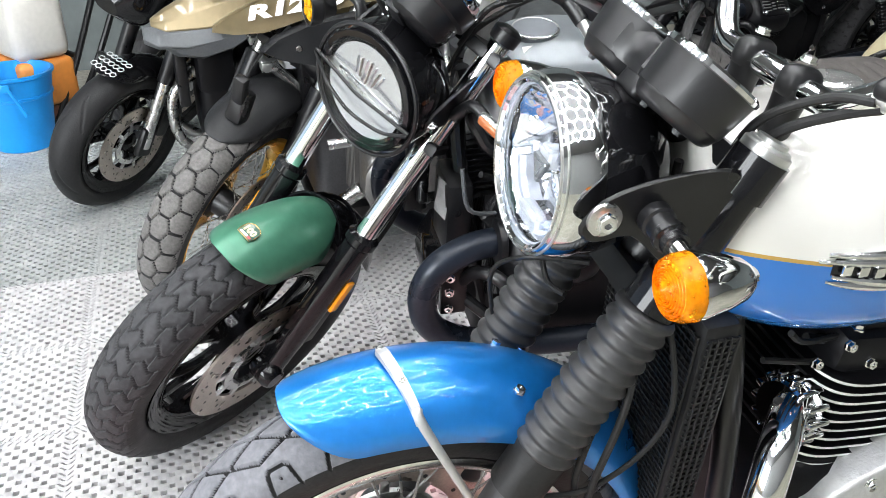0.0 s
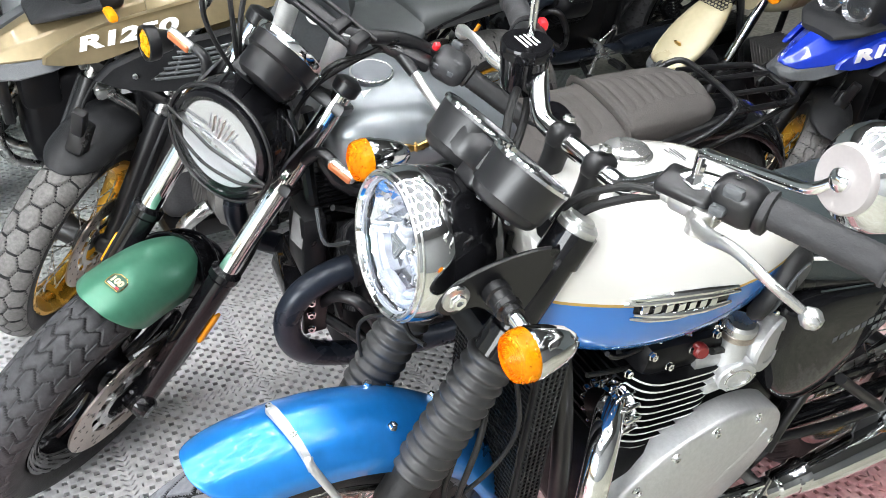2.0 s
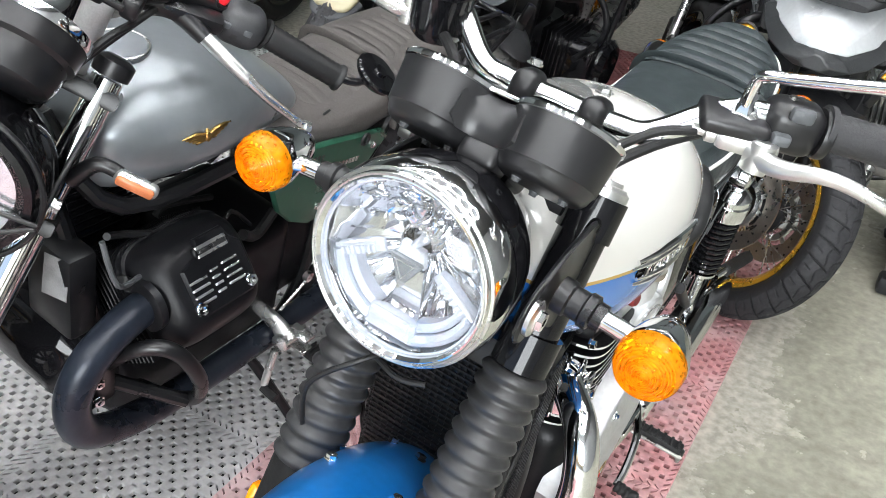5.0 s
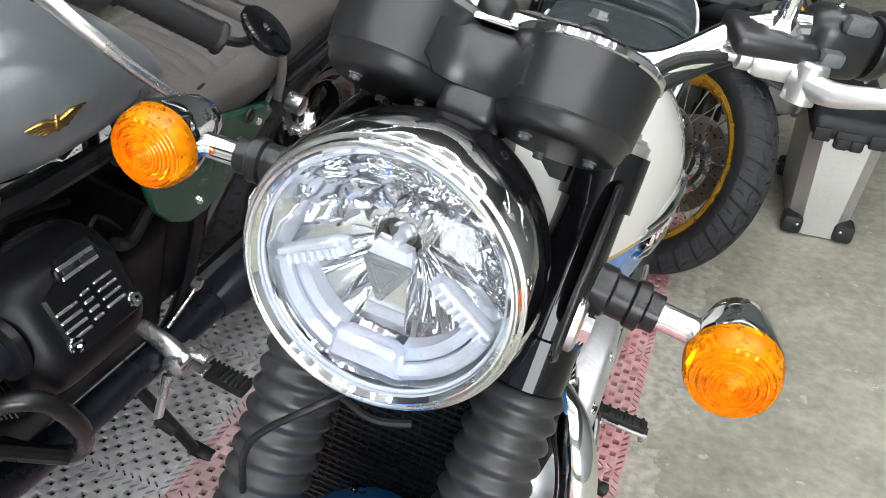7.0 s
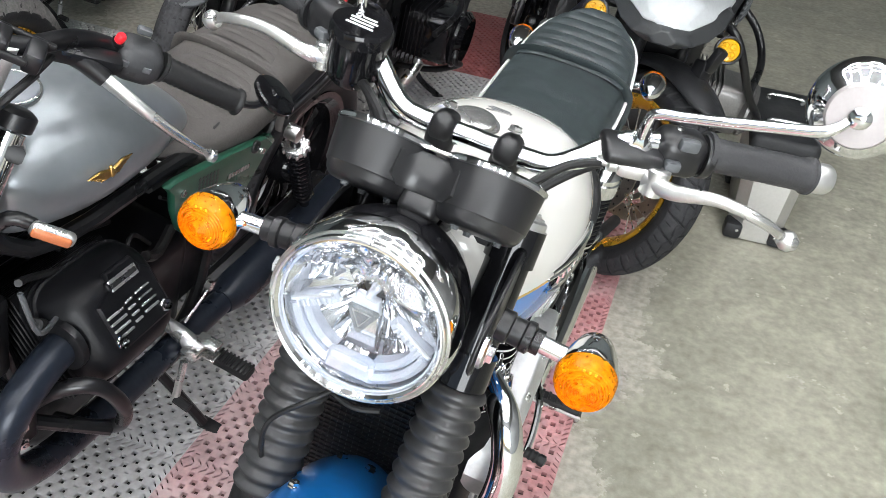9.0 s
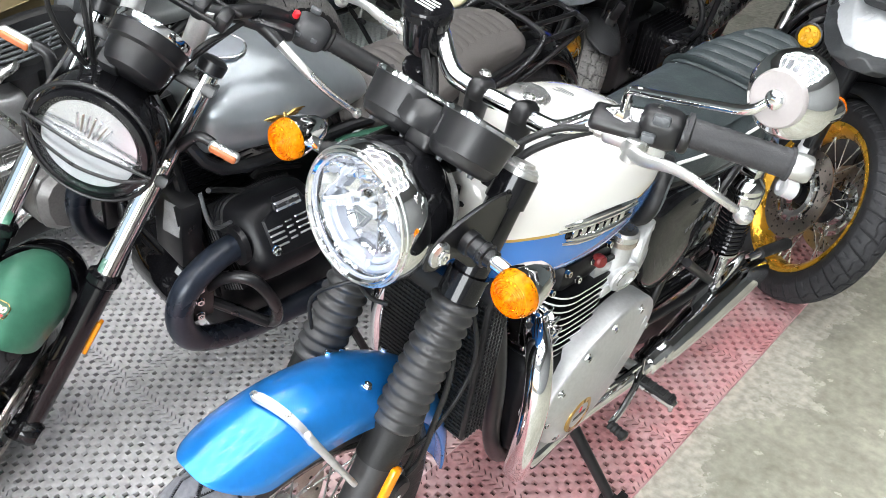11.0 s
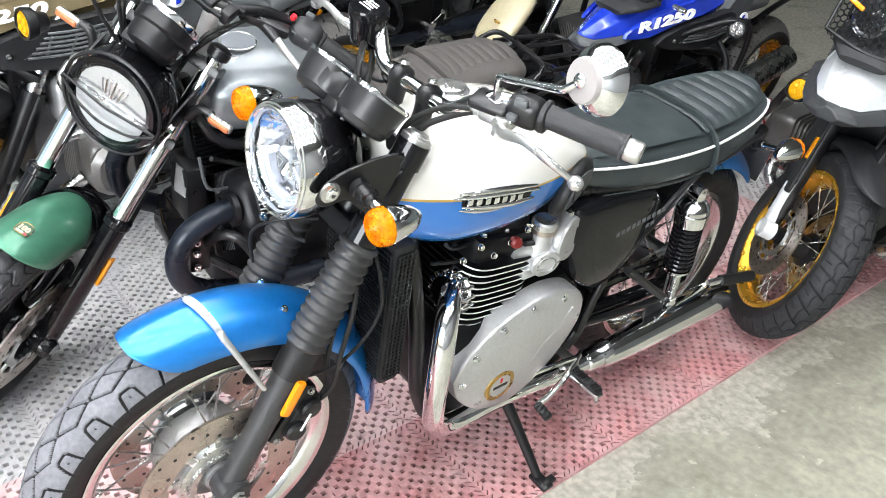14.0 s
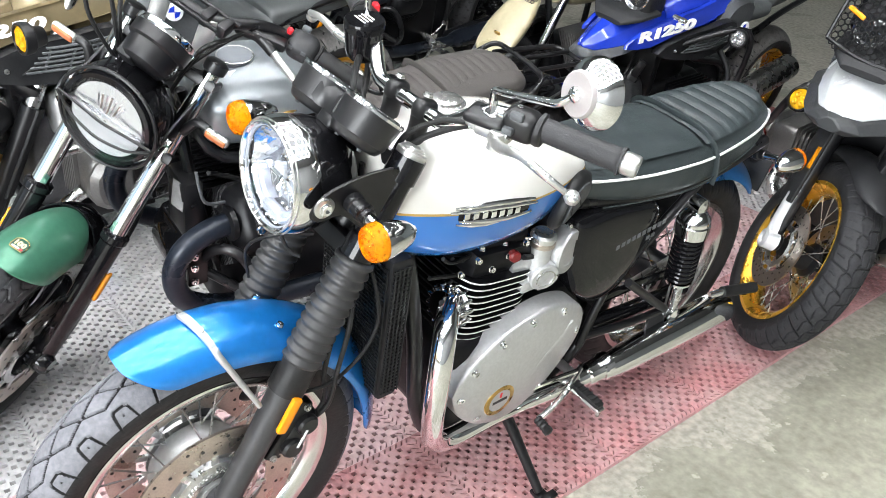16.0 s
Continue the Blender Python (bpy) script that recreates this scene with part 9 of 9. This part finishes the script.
# ---- naked sport bikes ----
def build_naked(label, pose_m, steer, paint):
    bike = thing("motorcycle", label, "motorcycle", pose_m, "parked motorcycles")
    P = bike
    ST = steering(0.22, 24, steer)

    def st(ob):
        ob.matrix_basis = ST
        return ob
    FL = lambda h, l=0.1: Vector((l, 0.02 + (h - 0.30) * 0.45, h))
    R = 0.30
    fw = ST @ Matrix.Translation((0, 0, R))
    cast_wheel(P, fw, R, 0.125, 0.216, TYREDK, tread_sport, 0.16, 5, 0.16, 0.07, 420, 40, 0.003)
    cast_wheel(P, Matrix.Translation((0, 1.42, R + 0.012)), R + 0.012, 0.18, 0.216, TYRE, tread_sport, 0.16, 5, 0.11, -0.09, 260, 30, 0.003, name="rear")
    solid(st(part("front_mudguard", fender(B(), 0, R, R - 0.01, 0.072, 78, 150, 0.3, 22, taper=0.4), GLOSS, P, "gloss black front mudguard")), 0.003)
    gb = B()
    for k in range(5):
        for j in range(3):
            a = radians(82 + j * 6)
            r = R + 0.043
            ring(gb, 0.011, 0.0022, 6, 4, ST @ frm((-0.045 + k * 0.0225, -r * math.cos(a), R + r * math.sin(a)), (0, -math.cos(a), math.sin(a))))
    part("mudguard_decal", gb, GREYPAINT, P, "pale honeycomb decal", kind="stuff")
    for s in (1, -1):
        l = s * 0.105
        leg = st(part("fork_leg", tube(B(), [FL(0.30, l), FL(0.62, l)], 0.022, 16), STEEL, P, "bright inner fork tube"))
        part("fork_sleeve", tube(B(), [FL(0.55, l), FL(1.0, l)], 0.029, 18), BLACK, leg)
        part("caliper", rbox(B(), (0, 0, 0), (0.045, 0.06, 0.12), 0.014, Matrix.Translation((s * 0.10, 0.12, R + 0.07)) @ Matrix.Rotation(radians(-30), 4, "X")), BLACK, leg)
        part("axle_foot", rbox(B(), (0, 0, 0), (0.03, 0.07, 0.12), 0.012, Matrix.Translation((l, 0.03, R + 0.02)) @ Matrix.Rotation(radians(-24), 4, "X")), BLACK, leg)
        part("tank_wing", side_plate(B(), [(0.18, 0.72), (0.26, 0.86), (0.45, 0.93), (0.60, 0.90), (0.52, 0.74), (0.32, 0.66)], s * 0.17, 0.05, 0.02, 2), paint, P, "angular painted tank wing")
    st(part("headlamp", loft(B(), [(-0.02, 0.05, 0.86, 0.92, 2.6, 2.6), (0.05, 0.11, 0.80, 1.0, 2.8, 2.8), (0.16, 0.12, 0.80, 1.02, 2.8, 2.8)], 32, 4), GLOSS, P, "black headlamp pod"))
    hb = tube(B(), [(-0.38, 0.42, 1.06), (-0.2, 0.33, 1.07), (0, 0.30, 1.04), (0.2, 0.33, 1.07), (0.38, 0.42, 1.06)], 0.013, 12, 5)
    st(part("handlebar", hb, BLACK, P))
    part("fuel_tank", loft(B(), [(0.30, 0.10, 0.74, 0.92, 3, 2.6), (0.42, 0.16, 0.72, 1.0, 3, 2.6), (0.58, 0.16, 0.72, 1.0, 3, 2.6), (0.72, 0.11, 0.74, 0.90, 3, 2.6), (0.78, 0.08, 0.76, 0.84, 3, 2.6)], 36, 5), paint, P, "painted fuel tank")
    part("seat", loft(B(), [(0.74, 0.09, 0.76, 0.84, 3, 3), (0.92, 0.14, 0.76, 0.82, 3, 3), (1.05, 0.13, 0.80, 0.90, 3, 3), (1.30, 0.09, 0.86, 0.93, 3, 3), (1.40, 0.05, 0.88, 0.93, 3, 3)], 36, 5), SEATGREY, P, "black seat")
    eb = rbox(B(), (0, 0.50, 0.45), (0.30, 0.42, 0.36), 0.05, seg=3)
    rbox(eb, (0, 0.36, 0.62), (0.32, 0.14, 0.22), 0.03)
    part("engine_block", eb, ENGINE, P, "black engine block")
    part("radiator", rbox(B(), (0, 0.24, 0.60), (0.30, 0.04, 0.26), 0.01), BLACK, P)
    for s in (1, -1):
        part("exhaust_header", tube(B(), [(s * 0.07, 0.30, 0.58), (s * 0.08, 0.20, 0.48), (s * 0.08, 0.22, 0.30), (s * 0.06, 0.4, 0.22), (s * 0.06, 0.7, 0.22)], 0.02, 12, 5), STEEL, P)
    fb = B()
    for s in (1, -1):
        tube(fb, [(0, 0.24, 0.90), (s * 0.14, 0.45, 0.74), (s * 0.14, 0.75, 0.60), (s * 0.10, 0.80, 0.40)], 0.02, 10, 5)
        tube(fb, [(s * 0.10, 0.80, 0.40), (s * 0.11, 1.1, 0.34), (s * 0.11, 1.42, R)], 0.026, 10, 4)
        tube(fb, [(s * 0.11, 0.78, 0.68), (s * 0.10, 1.1, 0.80), (s * 0.07, 1.36, 0.87)], 0.014, 10, 4)
    part("frame", fb, BLACK, P)
    ks = tube(B(), [(0.12, 0.62, 0.26), (0.20, 0.66, 0.14), (0.27, 0.70, 0.06)], 0.012, 10, 4)
    rbox(ks, (0.28, 0.705, 0.055), (0.05, 0.03, 0.01), 0.003)
    part("side_stand", ks, BLACK, P)
    return bike


build_naked("black naked sport motorcycle with slick street tyres", bike_pose(-2.36, -0.66, 4, 8) @ SC(0.88), 42, GREYPL)
build_naked("black naked motorcycle deep in the back row", bike_pose(-0.62, 2.62, 4, 8) @ SC(0.85), 25, GLOSS)
build_naked("black sport motorcycle parked against the wall", bike_pose(-2.98, -0.50, 2, 8) @ SC(0.92), 42, GLOSS)


# ---- beige trail bike in the back row ----
def build_trail(label, pose_m, steer):
    bike = thing("motorcycle", label, "motorcycle", pose_m, "parked motorcycles")
    P = bike
    ST = steering(0.24, 27, steer)

    def st(ob):
        ob.matrix_basis = ST
        return ob
    FL = lambda h, l=0.1: Vector((l, 0.02 + (h - 0.33) * 0.51, h))
    R = 0.33
    fw = ST @ Matrix.Translation((0, 0, R))
    spoke_wheel(P, fw, R, 0.105, 0.24, TYRE, BLACK, tread_block, 0.055, 28, 0.055, 0.08, BLACK, 0.15, 0.07, 300, 30, STEEL, 0.005)
    spoke_wheel(P, Matrix.Translation((0, 1.45, R)), R, 0.14, 0.22, TYRE, BLACK, tread_block, 0.055, 28, 0.06, 0.09, BLACK, 0, 0, 240, 26, STEEL, 0.005, name="rear")
    bk = loft(B(), [(-0.16, 0.03, 0.60, 0.615, 2.4, 2.4), (-0.13, 0.075, 0.60, 0.64, 2.6, 2.6), (-0.04, 0.095, 0.64, 0.72, 2.6, 2.6), (0.06, 0.085, 0.71, 0.80, 2.6, 2.6), (0.13, 0.06, 0.77, 0.85, 2.6, 2.6)], 40, 5)
    beak = st(part("beak", bk, BEIGE, P, "sand beige high front mudguard with small emblem"))
    tip = loft(B(), [(-0.20, 0.02, 0.575, 0.59, 2.4, 2.4), (-0.17, 0.06, 0.575, 0.60, 2.6, 2.6), (-0.12, 0.085, 0.585, 0.615, 2.6, 2.6), (-0.06, 0.10, 0.60, 0.64, 2.6, 2.6)], 36, 4)
    part("beak_tip", tip, GREYPL, beak, "dark grey mudguard tip")
    part("emblem", rbox(B(), (0, 0, 0), (0.03, 0.008, 0.03), 0.004, Matrix.Translation((0, -0.085, 0.685)) @ Matrix.Rotation(radians(38), 4, "X")), BRASS, beak, "small square emblem")
    gb = B()
    for k in range(-3, 4):
        for j in range(5):
            ring(gb, 0.0085, 0.002, 6, 4, Matrix.Translation((k * 0.0155 + (0.008 if j % 2 else 0), 0.075 + j * 0.011, 0.82 + j * 0.010)) @ Matrix.Rotation(radians(35), 4, "X"))
    st(part("grille", gb, BLACK, P, "black honeycomb grille", kind="stuff"))
    lm = frm((0, 0.10, 0.96), (0, -1, 0.15))
    hl = st(part("headlamp", lathe(B(), [(0.075, 0.006), (0.08, 0.0), (0.082, -0.03), (0.06, -0.09), (0.004, -0.10)], 36, lm, False), GLOSS, P, "round headlamp with bright reflector"))
    part("reflector", lathe(B(), [(0.074, 0.004), (0.05, -0.02), (0.02, -0.035), (0.003, -0.036)], 32, lm, False), REFL, hl)
    part("rim", ring(B(), 0.077, 0.005, 40, 8, lm), CHROME, hl)
    part("glass", lathe(B(), [(0.072, 0.006), (0.03, 0.014), (0.002, 0.015)], 32, lm, False), GLASS, hl).visible_shadow = False
    for s in (1, -1):
        leg = st(part("fork_leg", tube(B(), [FL(0.31, s * 0.105), FL(0.60, s * 0.105)], 0.027, 16), BLACK, P))
        part("fork_tube", tube(B(), [FL(0.58, s * 0.105), FL(0.95, s * 0.105)], 0.0205, 16), CHROME, leg, "chrome fork tube")
        part("indicator", lathe(B(), [(0.004, -0.05), (0.02, -0.035), (0.028, -0.01), (0.028, 0.0), (0.02, 0.006), (0.003, 0.008)], 20, frm((s * 0.21, 0.12, 0.93), (0, -1, 0))), AMBER, leg, "small amber indicator")
        part("indicator_arm", tube(B(), [(s * 0.10, 0.15, 0.92), (s * 0.20, 0.15, 0.93)], 0.009, 8), BLACK, leg)
        cy = rbox(B(), (s * 0.17, 0.42, 0.56), (0.16, 0.16, 0.16), 0.02, Matrix.Identity(4))
        cyl = part("cylinder", cy, ENGINE, P, "black air-cooled cylinder")
        for k in range(8):
            part("cooling_fin", rbox(B(), (0, 0, 0), (0.004, 0.21, 0.20), 0.001, Matrix.Translation((s * (0.12 + k * 0.016), 0.42, 0.57)) @ Matrix.Rotation(radians(-30 * s), 4, "Y"), 1), ALUDK, cyl)
    st(part("handlebar", tube(B(), [(-0.42, 0.42, 1.10), (-0.2, 0.33, 1.12), (0, 0.30, 1.06), (0.2, 0.33, 1.12), (0.42, 0.42, 1.10)], 0.013, 12, 5), BLACK, P))
    part("fuel_tank", loft(B(), [(0.26, 0.09, 0.78, 0.92, 3, 2.6), (0.38, 0.15, 0.76, 1.0, 3, 2.5), (0.55, 0.15, 0.76, 0.99, 3, 2.5), (0.70, 0.10, 0.78, 0.88, 3, 2.6)], 36, 5), BEIGE, P, "beige fuel tank")
    part("seat", loft(B(), [(0.68, 0.09, 0.78, 0.85, 3, 3), (0.9, 0.13, 0.77, 0.84, 3, 3), (1.3, 0.12, 0.80, 0.87, 3, 3), (1.40, 0.08, 0.82, 0.86, 3, 3)], 36, 5), SEATGREY, P)
    eb = rbox(B(), (0, 0.45, 0.42), (0.24, 0.42, 0.28), 0.05, seg=3)
    part("engine_block", eb, ENGINE, P)
    fb = B()
    for s in (1, -1):
        tube(fb, [(0, 0.24, 0.88), (s * 0.10, 0.30, 0.5), (s * 0.11, 0.5, 0.26), (s * 0.11, 0.75, 0.3), (s * 0.11, 0.8, 0.7)], 0.016, 10, 5)
        tube(fb, [(s * 0.11, 0.75, 0.36), (s * 0.11, 1.45, R)], 0.022, 10)
        tube(fb, [(s * 0.10, 0.7, 0.74), (s * 0.11, 1.3, 0.78)], 0.015, 10)
    part("frame", fb, BLACK, P)
    ks = tube(B(), [(0.12, 0.62, 0.26), (0.20, 0.66, 0.14), (0.27, 0.70, 0.06)], 0.012, 10, 4)
    rbox(ks, (0.28, 0.705, 0.055), (0.05, 0.03, 0.01), 0.003)
    part("side_stand", ks, BLACK, P)
    return bike


build_trail("sand beige trail motorcycle in the back row", bike_pose(-1.60, 1.66, 6, 8) @ SC(0.85), 8)


# ---- things by the west wall and on the aisle ----
def build_bucket(x, y):
    t = thing("bucket", "bright blue plastic bucket standing on the floor mat", "bucket", Matrix.Translation((x, y, 0.012)) @ SC(1.12))
    body = part("bucket_body", lathe(B(), [(0.095, 0), (0.10, 0.004), (0.125, 0.19), (0.130, 0.192), (0.130, 0.20), (0.126, 0.202), (0.138, 0.265), (0.145, 0.268), (0.145, 0.278), (0.136, 0.280), (0.122, 0.20), (0.097, 0.01), (0.002, 0.008)], 44), BUCKET, t, "bright blue plastic bucket body")
    part("handle", tube(B(), [(0.142, 0, 0.262), (0.15, 0.03, 0.20), (0.155, 0.05, 0.15)], 0.006, 8, 4), BUCKET, t)
    part("handle_lug", rbox(B(), (0.143, 0, 0.25), (0.012, 0.03, 0.03), 0.004), BUCKET, t)
    return t


BUCKET = mat("blue_bucket_plastic", (0.01, 0.28, 0.75), 0.35, 0.0, 0.06, 6)
CAN = mat("milky_can_plastic", (0.62, 0.60, 0.55), 0.4, 0.0, 0.06, 5)
CANLOW = mat("orange_liquid_behind_plastic", (0.72, 0.26, 0.05), 0.4, 0.0, 0.08, 5)
BROWN = mat("brown_can_base", (0.16, 0.06, 0.03), 0.5, 0.0, 0.1, 5)
build_bucket(-3.12, -1.10)


def build_can(x, y):
    t = thing("jerry_can", "milky plastic canister half full of orange liquid", "canister", Matrix.Translation((x, y, 0.012)) @ Matrix.Rotation(radians(30), 4, "Z") @ SC(1.3))
    part("can_base", rbox(B(), (0, 0, 0.04), (0.24, 0.17, 0.08), 0.02, seg=3), BROWN, t)
    part("can_lower", rbox(B(), (0, 0, 0.155), (0.25, 0.18, 0.15), 0.02, seg=3), CANLOW, t, "orange liquid showing through the plastic")
    up = rbox(B(), (0, 0, 0.335), (0.25, 0.18, 0.21), 0.035, seg=3)
    part("can_upper", up, CAN, t, "milky upper half of the can")
    part("can_handle", tube(B(), [(-0.08, 0, 0.43), (-0.06, 0, 0.475), (0.04, 0, 0.475), (0.06, 0, 0.43)], 0.016, 12, 4), CAN, t)
    part("can_cap", lathe(B(), [(0.025, 0), (0.025, 0.03), (0.02, 0.034), (0.003, 0.034)], 20, frm((0.095, 0, 0.43), (0.3, 0, 1))), RACEBLUE, t, "blue screw cap")
    return t


build_can(-3.42, -1.06)


def build_stand(x, y, rz):
    t = thing("paddock_stand", "black tubular paddock stand leaning by the wall", "bike stand", Matrix.Translation((x, y, 0.0)) @ Matrix.Rotation(radians(rz), 4, "Z"))
    for s in (1, -1):
        part("upright", tube(B(), [(s * 0.14, -0.28, 0.03), (s * 0.14, -0.12, 0.30), (s * 0.14, 0.10, 0.75), (s * 0.12, 0.14, 0.82)], 0.014, 10, 5), BLACK, t)
        part("castor", lathe(B(), [(0.006, -0.012), (0.03, -0.012), (0.03, 0.012), (0.006, 0.012)], 18, frm((s * 0.14, -0.28, 0.031), (1, 0, 0))), RUBBER, t)
    part("crossbar", tube(B(), [(-0.12, 0.14, 0.82), (0, 0.145, 0.825), (0.12, 0.14, 0.82)], 0.014, 10), BLACK, t)
    part("crossbar", tube(B(), [(-0.14, -0.12, 0.30), (0.14, -0.12, 0.30)], 0.014, 10), BLACK, t)
    return t


build_stand(-3.30, -0.62, 20)
build_stand(-3.55, -0.85, 35)


def build_pannier(x, y, rz):
    t = thing("pannier_case", "silver aluminium pannier with black corner guards standing on the floor", "pannier", Matrix.Translation((x, y, 0.0)) @ Matrix.Rotation(radians(rz), 4, "Z"))
    w, d, h = 0.19, 0.40, 0.30
    rows = []
    for z, k in ((0.006, 0.80), (0.02, 0.82), (h - 0.01, 1.0), (h, 1.0)):
        c = 0.035
        hw, hd = w / 2 * k, d / 2 * (0.92 + 0.08 * k)
        rows.append([(-hw + c, -hd, z), (hw - c, -hd, z), (hw, -hd + c, z), (hw, hd - c, z), (hw - c, hd, z), (-hw + c, hd, z), (-hw, hd - c, z), (-hw, -hd + c, z)])
    body = part("case_body", grid(B(), rows, False, True, True), CASE, t, "brushed aluminium body", 20)
    lid = rbox(B(), (0, 0, h + 0.03), (w * 1.06, d * 1.03, 0.065), 0.022, seg=3)
    lp = part("lid", lid, PLASTIC, t, "black plastic lid")
    for dy in (-0.10, 0.10):
        part("lid_handle", tube(B(), [(-0.05, dy, h + 0.062), (-0.05, dy, h + 0.078), (0.05, dy, h + 0.078), (0.05, dy, h + 0.062)], 0.006, 8, 3), STEEL, lp, "bright lid handle")
    for sx in (-1, 1):
        for sy in (-1, 1):
            part("corner_guard", rbox(B(), (sx * w * 0.36, sy * d * 0.45, 0.032), (0.055, 0.06, 0.055), 0.012, seg=2), PLASTIC, body, "black corner guard")
            part("rivet", lathe(B(), [(0.005, 0), (0.004, 0.003), (0.001, 0.004)], 10, frm((sx * w * 0.30, -d * 0.45 - 0.031, 0.04) if sy < 0 else (sx * w * 0.36 + sx * 0.028, sy * d * 0.42, 0.04), (0, -1, 0) if sy < 0 else (sx, 0, 0))), STEEL, body)
    lt = rbox(B(), (0, -d * 0.5 - 0.004, h + 0.005), (0.075, 0.02, 0.05), 0.006)
    part("latch", lt, PLASTIC, lp, "black latch")
    for sx in (-1, 1):
        part("latch_tongue", rbox(B(), (sx * 0.018, -d * 0.5 - 0.016, h - 0.004), (0.028, 0.008, 0.03), 0.003), PLASTIC, lp)
        part("lid_wing", rbox(B(), (sx * 0.07, -d * 0.5 - 0.002, h + 0.012), (0.045, 0.016, 0.04), 0.006), PLASTIC, lp)
    return t


CASE = mat("brushed_case_aluminium", (0.52, 0.51, 0.49), 0.38, 0.75, 0.05, 8, 0.1, 300)
build_pannier(0.345, 2.02, 3)
